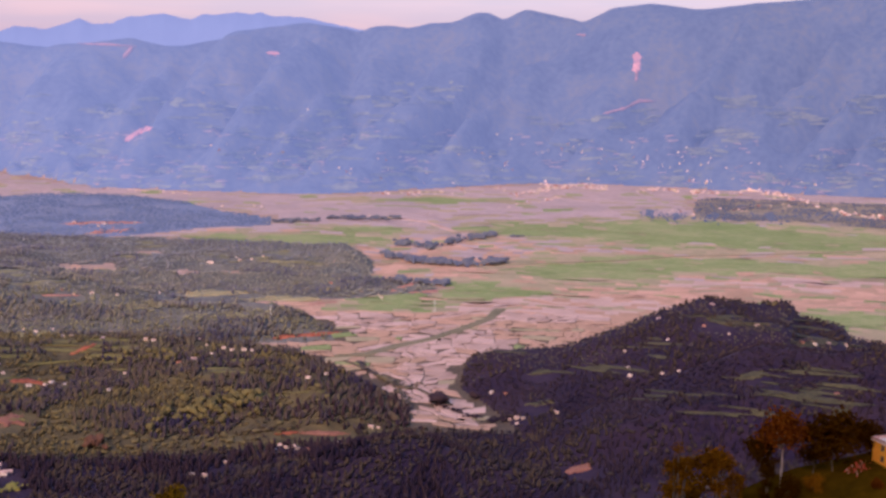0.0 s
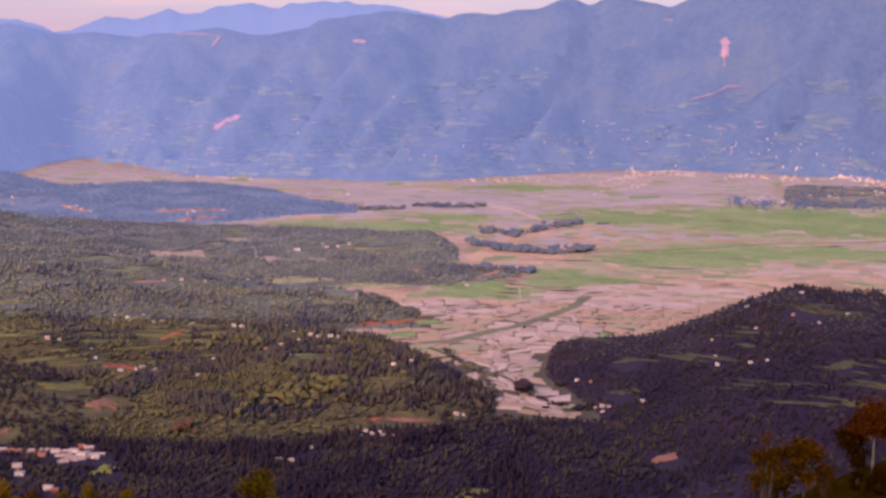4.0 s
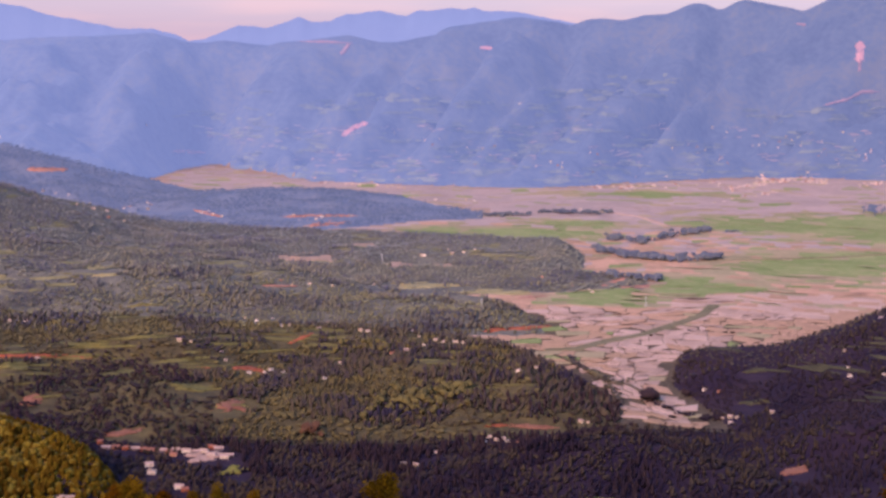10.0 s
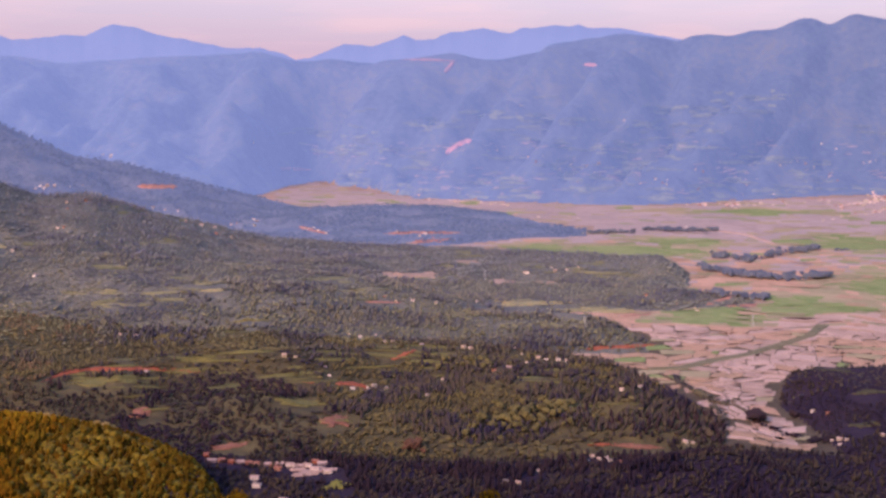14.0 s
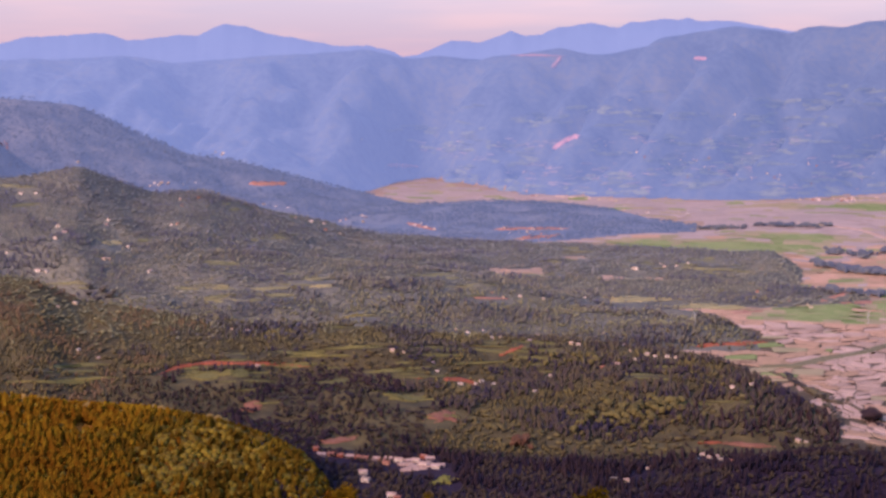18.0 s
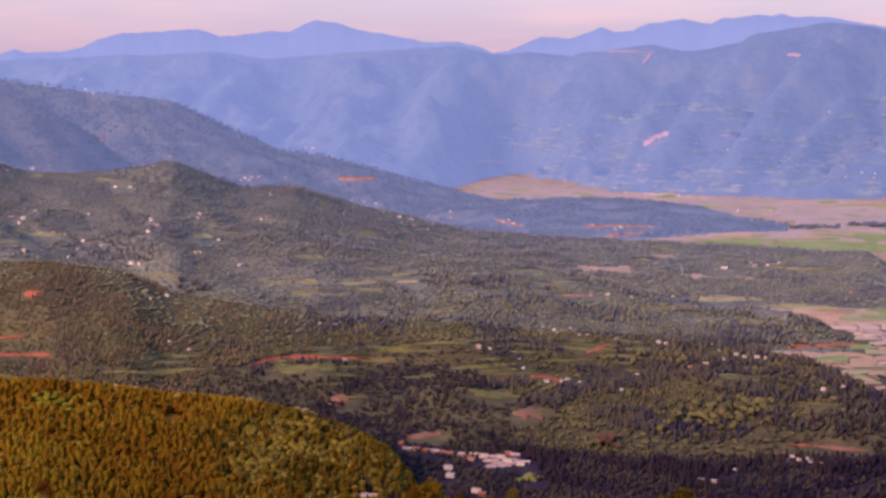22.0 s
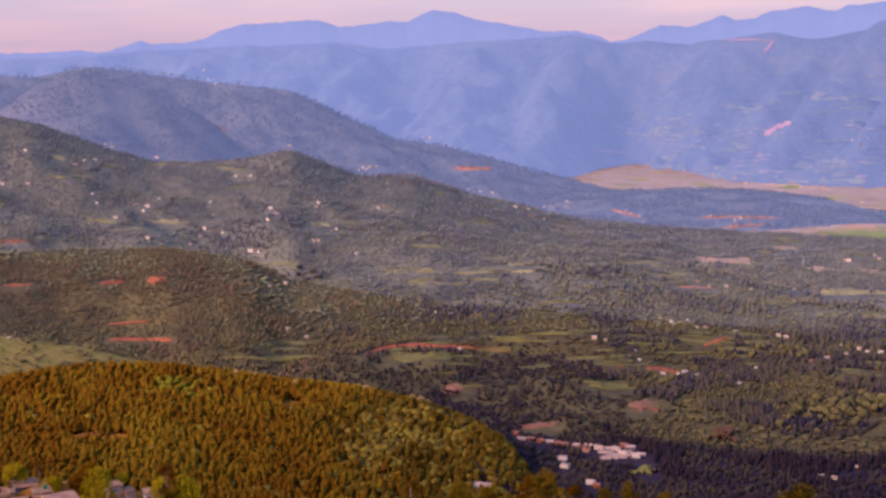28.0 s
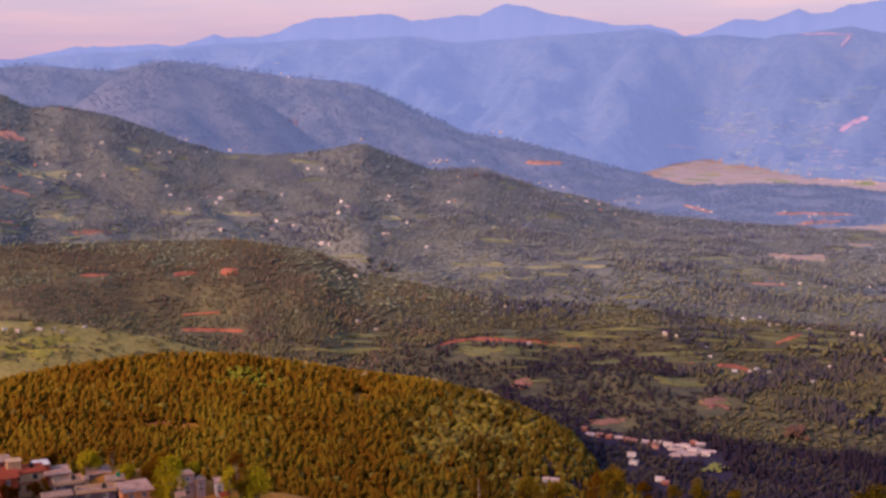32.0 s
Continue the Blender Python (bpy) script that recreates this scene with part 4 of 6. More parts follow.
def build_plain():
    rnd = random.Random(11)
    piles = {"rice": ([], []), "tan": ([], []), "wet": ([], []), "stubble": ([], []), "far": ([], [])}
    near = []
    r = 1085.0
    while r < 4450:
        depth = rnd.uniform(0.0055, 0.013) * r * (1.5 if r < 1640 else 1.0)
        a = -6.0 + rnd.uniform(0, 1)
        while a < 38:
            w = math.degrees(rnd.uniform(10, 34) * (0.6 + r / 3000) / r)
            am, rm = a + w / 2, r + depth / 2
            el = -math.degrees(math.atan(EYE.z / rm))
            lean = rnd.uniform(-0.45, 0.45) * depth if r < 1640 else 0.0
            zs, zone = terrain(np.array([a, a + w, a + w, a, am]), np.array([r, r, r + depth, r + depth, rm]))
            if zone.max() == 0 or (zone[4] == 0 and zs.max() < 0.8):
                pol = [(a, r + lean), (a + w, r - lean), (a + w, r + depth - lean), (a, r + depth + lean)]
                cs = [(q * math.sin(radians(b)), q * math.cos(radians(b))) for b, q in (bent(*c) for c in pol)]
                wet, green = blob_weight(WETS, am, el), blob_weight(GREEN, am, el)
                kind = "rice" if green > max(wet, 0.0) + (rnd.gauss(0, 0.16) if r > 1640 else 0.0) else ("wet" if wet > 0.15 + rnd.uniform(-0.2, 0.2) else "tan")
                if kind in ("tan", "rice") and abs(green - max(wet, 0.0)) < 0.24 and rnd.random() < 0.62:
                    kind = "stubble"
                if kind == "tan" and rnd.random() < 0.14:
                    kind = rnd.choice(("rice", "stubble", "stubble"))
                if kind == "wet" and (r > 1640 or rnd.random() < 0.4) and rnd.random() < 0.35:
                    kind = rnd.choice(("tan", "stubble"))
                # distant dry plots switch to the haze-tinted colour
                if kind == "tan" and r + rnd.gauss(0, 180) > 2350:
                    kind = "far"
                if r < 1640 and 8 < am < 25:
                    near.append((cs, kind, float(zs[4])))
                else:
                    v, f = plot_mesh(cs, 0.16, 0.985)
                    vs, fs = piles[kind]
                    n = len(vs)
                    vs.extend((x, y, z + float(zs[4]) + 0.15) for x, y, z in v)
                    fs.extend(tuple(n + k for k in q) for q in f)
            a += w * 1.0
        r += depth
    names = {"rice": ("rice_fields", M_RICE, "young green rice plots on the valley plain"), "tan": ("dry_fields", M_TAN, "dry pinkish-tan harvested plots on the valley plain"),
             "stubble": ("stubble_fields", M_STUBBLE, "olive-tan stubble plots on the valley plain"), "far": ("far_dry_fields", M_TANFAR, "dry plots far across the plain, greyish pink with painted haze"),
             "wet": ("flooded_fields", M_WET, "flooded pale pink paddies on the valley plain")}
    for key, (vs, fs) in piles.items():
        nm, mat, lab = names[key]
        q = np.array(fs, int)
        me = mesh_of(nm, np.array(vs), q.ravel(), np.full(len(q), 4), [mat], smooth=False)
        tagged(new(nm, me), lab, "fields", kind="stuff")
    paddies = empty("paddy_fields")
    tagged(paddies, "pale flooded paddies with dark mud banks in a valley arm", "paddies", kind="structure")
    near.sort(key=lambda q: math.hypot(*q[0][0]))
    rest = []
    for k, (cs, kind, z) in enumerate(near):
        mat = {"rice": M_RICE, "tan": M_TAN, "wet": M_WET, "stubble": M_STUBBLE, "far": M_TANFAR}[kind]
        mid = (sum(c[0] for c in cs) / 4, sum(c[1] for c in cs) / 4)
        v, f = plot_mesh([((c[0] - mid[0]) * 0.975, (c[1] - mid[1]) * 0.92) for c in cs], 0.45, 0.93)
        if k >= 300:
            rest.append((v, f, mid, z))
            continue
        bm = bmesh.new()
        vv = [bm.verts.new(p) for p in v]
        for q in f:
            bm.faces.new([vv[i] for i in q])
        part("paddy", bm, mat, paddies).location = (mid[0], mid[1], z + 0.25)
    if rest:
        vs, fs = [], []
        for v, f, mid, z in rest:
            n = len(vs)
            vs.extend((x + mid[0], y + mid[1], q + z + 0.25) for x, y, q in v)
            fs.extend(tuple(n + k for k in q) for q in f)
        q = np.array(fs, int)
        ob = new("paddy_plots", mesh_of("paddy_plots", np.array(vs), q.ravel(), np.full(len(q), 4), [M_WET], smooth=False))
        ob.parent = paddies
        tagged(ob, kind="stuff")


build_plain()


# ---- trees ----
def pine_shape(seed, tiers, sides, slim=0.22, loose=0.0):
    """A conifer crown of ragged whorls, one metre tall."""
    rnd = random.Random(seed)
    v, f = [], []
    lo = 0.08
    rows = []
    for k in range(tiers):
        u = k / tiers
        for step, wide in ((0.0, 1.0), (0.55, 0.55)):
            h = lo + (1 - lo) * (u + step / tiers)
            q0 = u + step / tiers
            w = slim * (0.78 + 0.22 * wide) * (1.0 + 0.25 * q0 - 1.05 * q0 * q0) * 1.05
            ring = []
            ph = rnd.uniform(0, 6)
            for s in range(sides):
                a = 2 * math.pi * s / sides + ph * 0.15 + rnd.uniform(-0.2, 0.2)
                q = w * rnd.uniform(0.68 - loose, 1.25 + loose)
                ring.append(len(v))
                v.append((q * math.cos(a), q * math.sin(a), h + rnd.uniform(-0.035, 0.035) * (1 + 3 * loose)))
            rows.append(ring)
    tip = len(v)
    v.append((rnd.uniform(-0.03, 0.03), rnd.uniform(-0.03, 0.03), 1.0))
    for a, b in zip(rows, rows[1:]):
        for s in range(sides):
            t = (s + 1) % sides
            f += [(a[s], a[t], b[t]), (a[s], b[t], b[s])]
    for s in range(sides):
        f.append((rows[-1][s], rows[-1][(s + 1) % sides], tip))
        if 1 < s + 1 < sides:
            f.append((rows[0][0], rows[0][s + 1 if s + 1 < sides else 0], rows[0][s]))
    return np.array(v), np.array(f)


def ico():
    p = (1 + 5 ** 0.5) / 2
    v = np.array([(-1, p, 0), (1, p, 0), (-1, -p, 0), (1, -p, 0), (0, -1, p), (0, 1, p), (0, -1, -p), (0, 1, -p), (p, 0, -1), (p, 0, 1), (-p, 0, -1), (-p, 0, 1)], float)
    v /= np.linalg.norm(v[0])
    f = np.array([(0, 11, 5), (0, 5, 1), (0, 1, 7), (0, 7, 10), (0, 10, 11), (1, 5, 9), (5, 11, 4), (11, 10, 2), (10, 7, 6), (7, 1, 8), (3, 9, 4), (3, 4, 2), (3, 2, 6), (3, 6, 8), (3, 8, 9),
                  (4, 9, 5), (2, 4, 11), (6, 2, 10), (8, 6, 7), (9, 8, 1)])
    return v, f


ICO_V, ICO_F = ico()


def leafy_shape(seed, clumps, wide=0.42):
    """A broad-leaved crown of a few uneven clumps, one metre tall."""
    rnd = random.Random(seed)
    v, f, n = [], [], 0
    for k in range(clumps):
        a = rnd.uniform(0, 6.28)
        d = 0 if k == 0 else wide * rnd.uniform(0.3, 0.75)
        c = np.array([d * math.cos(a), d * math.sin(a), rnd.uniform(0.35, 0.72) if k else 0.6])
        s = np.array([1, 1, 0.85]) * (wide * rnd.uniform(0.42, 0.72) if k else wide * 0.8)
        w = ICO_V * np.array([[rnd.uniform(0.72, 1.28)] for _ in range(12)])
        v.append(w * s + c)
        f.append(ICO_F + n)
        n += 12
    return np.concatenate(v), np.concatenate(f)


def plant(name, spots, heights, widths, shapes, material, label, category, seed=0):
    """Many trees in one mesh: uncountable woods."""
    rng = np.random.default_rng(seed)
    pick = rng.integers(0, len(shapes), len(spots))
    turn = rng.uniform(0, 6.283, len(spots))
    vs, fs, n = [], [], 0
    for k, (sv, sf) in enumerate(shapes):
        m = pick == k
        if not m.any():
            continue
        c, s = np.cos(turn[m])[:, None], np.sin(turn[m])[:, None]
        x = (sv[None, :, 0] * c - sv[None, :, 1] * s) * widths[m][:, None]
        y = (sv[None, :, 0] * s + sv[None, :, 1] * c) * widths[m][:, None]
        z = sv[None, :, 2] * heights[m][:, None]
        lean = rng.uniform(-0.05, 0.05, (m.sum(), 2))
        v = np.stack([x + lean[:, :1] * z, y + lean[:, 1:] * z, z], -1) + spots[m][:, None, :]
        count = m.sum()
        f = sf[None] + (np.arange(count) * len(sv))[:, None, None] + n
        vs.append(v.reshape(-1, 3)), fs.append(f.reshape(-1, 3))
        n += count * len(sv)
    q = np.concatenate(fs)
    me = mesh_of(name, np.concatenate(vs), q.ravel(), np.full(len(q), 3), [material], smooth=True)
    return tagged(new(name, me), label, category, kind="stuff")


def scatter(r0, r1, az0, az1, gap, seed):
    """Jittered spots, as bearing and distance; gap in metres as a function of distance."""
    rng = np.random.default_rng(seed)
    A, Rr = [], []
    r = r0
    while r < r1:
        s = gap(r)
        step = math.degrees(s / r)
        a = np.arange(az0, az1, step)
        A.append(a + rng.uniform(-0.5, 0.5, len(a)) * step), Rr.append(r + rng.uniform(-0.5, 0.5, len(a)) * s)
        r += s
    return np.concatenate(A), np.concatenate(Rr), rng


SKY_R = np.geomspace(210, 4600, 240)
SKY_A = np.arange(-42, 42.01, 0.25)
_z, _ = terrain(SKY_A[:, None], SKY_R[None, :])
SKYLINE = np.maximum.accumulate((_z - EYE.z) / SKY_R[None, :], axis=1)


def standing(A, Rr, z, tall):
    """False where a nearer hill wholly covers a tree of that height."""
    i = np.clip(np.round((A + 42) / 0.25).astype(int), 0, len(SKY_A) - 1)
    j = np.clip(np.searchsorted(SKY_R, Rr * 0.985) - 1, 0, len(SKY_R) - 1)
    return (z + tall - EYE.z) / Rr > SKYLINE[i, j]


def free(A, Rr, z):
    el = np.degrees(np.arctan((z - EYE.z) / Rr))
    ok = np.ones(len(A), bool)
    x, y = Rr * np.sin(np.radians(A)), Rr * np.cos(np.radians(A))
    limit = 0.85 + 3.0 * (rough_noise(x / 18, y / 18, 91, 3) - 0.55)
    for a, e, w, h in KEEP_CLEAR:
        ok &= ((A - a) / w) ** 2 + ((el - e) / h) ** 2 > limit
    return ok


def xyz(A, Rr, z):
    return np.stack([Rr * np.sin(np.radians(A)), Rr * np.cos(np.radians(A)), z], -1)


FINE_PINES = [pine_shape(k, 3, 6, 0.21 + 0.03 * (k % 3), 0.16) for k in range(9)]
PINES = [pine_shape(20 + k, 2, 5, 0.24) for k in range(8)]
SMALL_PINES = [pine_shape(40 + k, 1, 5, 0.30) for k in range(6)]
LEAFY = [leafy_shape(60 + k, 4) for k in range(8)]
SMALL_LEAFY = [leafy_shape(80 + k, 2, 0.46) for k in range(6)]
SPECKS = [leafy_shape(140 + k, 1, 0.5) for k in range(8)]
BUSHES = [leafy_shape(120 + k, 1, 0.62) for k in range(10)]


def woods():
    # the near pine hill
    A, Rr, rng = scatter(700, 1075, -37, -4, lambda r: 4.0, 1)
    z, zone = terrain(A, Rr)
    top = np.interp(A, RIDGES[11].az, RIDGES[11].rc)
    m = (zone == 1) & free(A, Rr, z) & (Rr < top + 12) & standing(A, Rr, z, 8)
    x, y = Rr * np.sin(np.radians(A)), Rr * np.cos(np.radians(A))
    m &= rough_noise(x / 45, y / 45, 3, 3) < 0.72
    right = np.clip((A + 16) / 6, 0, 1)
    crest = np.clip(1 - np.abs(top - Rr) / 45, 0, 1) * ((A > -21) & (A < -12))
    el = np.degrees(np.arctan((z - EYE.z) / Rr))
    glade = np.clip(1.4 - np.hypot((A + 23.5) / 1.4, (el + 12.95) / 0.42) + 1.6 * (rough_noise(x / 25, y / 25, 23, 3) - 0.5), 0, 1)
    glen = glade + np.clip(1.5 - np.hypot((A + 13.9) / 2.2, (el + 15.6) / 1.3) + 1.2 * (rough_noise(x / 30, y / 30, 19, 3) - 0.5), 0, 1)
    leaf = m & (rng.random(len(A)) < 0.06 + 0.30 * right + 0.8 * glen)
    pale = m & ~leaf & (rng.random(len(A)) < 0.012 + 0.42 * crest * rough_noise(x / 25, y / 25, 29, 2) * 2 - 0.12)
    m &= ~pale
    tall = rng.uniform(6, 12, len(A))
    plant("dry_tree", xyz(A, Rr, z)[pale], tall[pale], tall[pale] * rng.uniform(0.7, 1.1, pale.sum()), LEAFY, M_PALE_NEAR, "pale thin-leaved trees along the crest of the pine hill", "trees", 4)
    pine = m & ~leaf
    h = rng.uniform(6.5, 10.0, len(A)) * (0.85 + 0.3 * rough_noise(x / 60, y / 60, 13, 2))
    # the right flank is planted with the darkened pines
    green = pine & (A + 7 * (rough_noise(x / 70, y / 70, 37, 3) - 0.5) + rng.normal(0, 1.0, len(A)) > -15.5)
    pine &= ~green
    plant("flank_pine_wood", xyz(A, Rr, z)[green], h[green], h[green] * rng.uniform(0.9, 1.3, green.sum()), FINE_PINES, M_PINE_SHADE, "dense pine wood on a hill's flank, darkened as if in shade", "pine wood", 5)
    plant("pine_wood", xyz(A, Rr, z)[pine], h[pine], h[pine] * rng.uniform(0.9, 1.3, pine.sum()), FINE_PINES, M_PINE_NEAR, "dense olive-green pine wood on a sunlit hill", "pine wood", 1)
    h = rng.uniform(4, 7.5, len(A))
    bright = leaf & (glade > 0.25)
    leaf &= ~bright
    plant("glade_bushes", xyz(A, Rr, z)[bright], h[bright] * 0.7, h[bright] * rng.uniform(0.9, 1.4, bright.sum()), SMALL_LEAFY, M_GLEN, "bright yellow-green bushes in a glade of the pine hill", "bushes", 6)
    plant("mixed_wood", xyz(A, Rr, z)[leaf], h[leaf], h[leaf] * rng.uniform(0.8, 1.3, leaf.sum()), SMALL_LEAFY, M_LEAF_NEAR, "yellow-green broad-leaved trees edging the pine hill", "wood", 2)
    # the foothills, the valley sides and the main hill behind
    A, Rr, rng = scatter(640, 2480, -37, 38, lambda r: 4.3 + 0.0016 * max(r - 900, 0), 3)
    z, zone = terrain(A, Rr)
    x, y = Rr * np.sin(np.radians(A)), Rr * np.cos(np.radians(A))
    m = ((zone == 2) | (zone == 9) | (zone == 4) | ((zone == 1) & (A > -12) & (A < 26)) | ((zone == 1) & (Rr > 1195)) | ((zone == 11) & (Rr > 1215)))
    m &= free(A, Rr, z) & standing(A, Rr, z, 6)
    A, Rr, z, x, y, zone = (q[m] for q in (A, Rr, z, x, y, zone))
    n = len(A)
    dens = 0.55 * rough_noise(x / 130, y / 130, 9, 4) + 0.45 * rough_noise(A * 0.35, Rr / 42, 15, 3) + rng.uniform(-0.05, 0.05, n)
    m = dens < np.where(zone == 9, 0.72, np.where(zone == 2, 0.585, 0.565))
    kind = rough_noise(x / 170 + 9, y / 170, 21, 3) + rng.uniform(-0.12, 0.12, n)
    wave = rough_noise(x / 140, y / 140, 71, 3) - 0.5
    # bands follow distance; near valley sides get the darkest, for painted shade
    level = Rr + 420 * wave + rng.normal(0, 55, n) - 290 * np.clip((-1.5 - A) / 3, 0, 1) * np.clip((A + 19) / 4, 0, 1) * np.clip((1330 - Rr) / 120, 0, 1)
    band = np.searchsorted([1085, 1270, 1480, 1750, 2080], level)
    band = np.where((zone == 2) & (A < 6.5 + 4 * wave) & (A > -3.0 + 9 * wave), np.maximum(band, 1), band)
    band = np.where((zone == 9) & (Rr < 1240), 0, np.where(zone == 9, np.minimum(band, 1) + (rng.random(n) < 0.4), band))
    brown = (A < -15.5 + 9 * wave) & (Rr > 1100) & (Rr < 1680) & (zone == 2)
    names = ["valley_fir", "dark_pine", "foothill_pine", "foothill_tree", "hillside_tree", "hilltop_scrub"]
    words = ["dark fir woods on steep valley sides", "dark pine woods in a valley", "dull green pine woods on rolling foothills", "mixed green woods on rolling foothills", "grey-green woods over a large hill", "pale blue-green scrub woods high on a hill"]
    mix = 0.6 * rough_noise(x / 58, y / 58, 51, 4) + 0.4 * rough_noise(A * 0.8, Rr / 22, 52, 3) + rng.uniform(-0.035, 0.035, n)
    thin = m & (mix > np.where(zone == 9, 0.525, 0.515))
    m &= ~thin
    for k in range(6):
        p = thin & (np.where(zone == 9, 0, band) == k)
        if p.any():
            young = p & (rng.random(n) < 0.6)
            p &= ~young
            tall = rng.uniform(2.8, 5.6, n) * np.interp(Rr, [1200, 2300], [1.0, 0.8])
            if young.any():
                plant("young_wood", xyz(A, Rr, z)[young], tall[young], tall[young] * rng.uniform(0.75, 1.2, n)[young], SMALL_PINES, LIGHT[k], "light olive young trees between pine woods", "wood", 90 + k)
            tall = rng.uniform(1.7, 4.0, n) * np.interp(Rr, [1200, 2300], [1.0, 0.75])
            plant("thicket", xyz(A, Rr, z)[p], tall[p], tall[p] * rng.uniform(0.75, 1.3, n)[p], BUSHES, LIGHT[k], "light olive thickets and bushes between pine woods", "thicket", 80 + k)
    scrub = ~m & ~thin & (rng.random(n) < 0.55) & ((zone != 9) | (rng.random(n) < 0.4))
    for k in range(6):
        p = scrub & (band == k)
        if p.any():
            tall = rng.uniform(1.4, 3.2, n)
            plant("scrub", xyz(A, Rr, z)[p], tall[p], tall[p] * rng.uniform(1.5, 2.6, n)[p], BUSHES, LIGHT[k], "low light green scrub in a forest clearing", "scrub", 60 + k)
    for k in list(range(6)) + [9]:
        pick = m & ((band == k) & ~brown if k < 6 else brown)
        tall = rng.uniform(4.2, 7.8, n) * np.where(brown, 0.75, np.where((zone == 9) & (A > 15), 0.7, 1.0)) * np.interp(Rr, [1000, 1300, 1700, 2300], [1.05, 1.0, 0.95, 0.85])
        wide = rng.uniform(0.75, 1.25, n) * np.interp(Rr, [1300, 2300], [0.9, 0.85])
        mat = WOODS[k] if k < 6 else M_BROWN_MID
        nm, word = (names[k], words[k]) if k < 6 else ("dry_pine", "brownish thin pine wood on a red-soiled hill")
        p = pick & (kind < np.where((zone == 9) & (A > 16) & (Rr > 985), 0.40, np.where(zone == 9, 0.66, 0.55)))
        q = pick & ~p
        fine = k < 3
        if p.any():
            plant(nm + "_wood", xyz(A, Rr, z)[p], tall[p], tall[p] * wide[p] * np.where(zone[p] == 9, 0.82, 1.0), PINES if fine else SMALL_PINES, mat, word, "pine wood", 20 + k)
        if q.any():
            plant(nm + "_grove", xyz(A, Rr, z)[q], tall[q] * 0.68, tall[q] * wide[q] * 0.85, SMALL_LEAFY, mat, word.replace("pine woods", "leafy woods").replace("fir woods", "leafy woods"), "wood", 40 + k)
    # hedges and bushes that part the meadow terraces
    A, Rr, rng = scatter(1085, 1290, -37, -22, lambda r: 3.0, 17)
    z, zone = terrain(A, Rr)
    n = rough_noise(A / 1.3, Rr / 38, 44, 2)
    lot = rough_noise(A / 0.7, Rr / 25, 45, 3)
    m = (zone == 11) & ((np.abs(n - 0.5) < 0.036) | (np.abs(lot - 0.46) < 0.012) | (rng.random(len(A)) < 0.02)) & standing(A, Rr, z, 3)
    h = rng.uniform(1.6, 4.6, len(A))
    plant("meadow_hedge", xyz(A, Rr, z)[m], h[m], h[m] * rng.uniform(0.9, 1.4, m.sum()), SMALL_LEAFY, LIGHT[1], "dark hedges and bushes between terraced meadows", "hedge", 18)
    # far ridges and the village shelf
    A, Rr, rng = scatter(2500, 3480, -37, 38, lambda r: 10, 9)
    z, zone = terrain(A, Rr)
    x, y = Rr * np.sin(np.radians(A)), Rr * np.cos(np.radians(A))
    n = rough_noise(x / 80, y / 55, 35, 4) + rng.uniform(-0.07, 0.07, len(A))
    m = (((zone == 5) & (n < 0.60)) | ((zone == 8) & (n < 0.52)) | ((zone == 3) & (n < 0.52))) & free(A, Rr, z) & standing(A, Rr, z, 6)
    h = rng.uniform(2.6, 5, len(A))
    s = m & (zone == 3)
    m &= ~s
    plant("shelf_trees", xyz(A, Rr, z)[s], h[s] * 1.3, h[s] * rng.uniform(1.4, 2.2, s.sum()), SMALL_LEAFY, M_TREE_PLAIN, "hazed blue tree clumps round the far town", "trees", 11)
    plant("ridge_trees", xyz(A, Rr, z)[m], h[m], h[m] * rng.uniform(1.3, 2.2, m.sum()), SPECKS, M_TREE_RIDGE, "hazed blue trees on the far ridges", "wood", 10)


def tree_line(name, points, count, spread, tall, material, label, seed, shapes=None, ground=0.0):
    rng = np.random.default_rng(seed)
    az, el = np.array([p[0] for p in points]), np.array([p[1] for p in points])
    count = int(count * 1.7)
    u = rng.uniform(0, len(points) - 1, count)
    u = np.clip(u + 0.10 * np.sin(u * 9.0 + seed), 0, len(points) - 1)
    A = np.interp(u, np.arange(len(points)), az) + rng.normal(0, 0.07, count)
    E = np.interp(u, np.arange(len(points)), el)
    Rr = (EYE.z - ground) / np.tan(np.radians(-E)) + rng.normal(0, spread * 0.9, count)
    z, _ = terrain(A, Rr)
    h = rng.uniform(0.35, 0.95, count) ** 1.2 * tall
    plant(name, xyz(A, Rr, z), h, h * rng.uniform(1.0, 1.6, count), shapes or LEAFY, material, label, "trees", seed)


def grove(spot, count, spread, tall, material, label, seed):
    """A clump of trees that differs from the wood round it."""
    rng = np.random.default_rng(seed)
    r = seen_at(*spot)
    A = spot[0] + np.degrees(rng.normal(0, spread, count) / r)
    Rr = r + rng.normal(0, spread * 0.9, count)
    h = rng.uniform(0.6, 1.1, count) * tall
    plant("grove", xyz(A, Rr, terrain(A, Rr)[0]), h, h * rng.uniform(0.75, 1.2, count), LEAFY, material, label, "grove", seed)


grove((0.13, -15.17), 13, 4, 10, M_RUSSET, "russet-leaved trees rising from a dark wood", 131)
grove((4.46, -13.91), 60, 20, 9, M_LIME, "yellow-green broad-leaved trees on a valley side", 132)
grove((5.89, -13.52), 40, 14, 9, M_LIME, "yellow-green broad-leaved trees on a valley side", 133)
grove((-17.47, -8.44), 20, 14, 9, WOODS[2], "dark round-crowned trees on a red-soiled hill", 134)
grove((2.52, -11.59), 22, 12, 9, M_LIME, "yellow-green trees beside a hill road", 135)

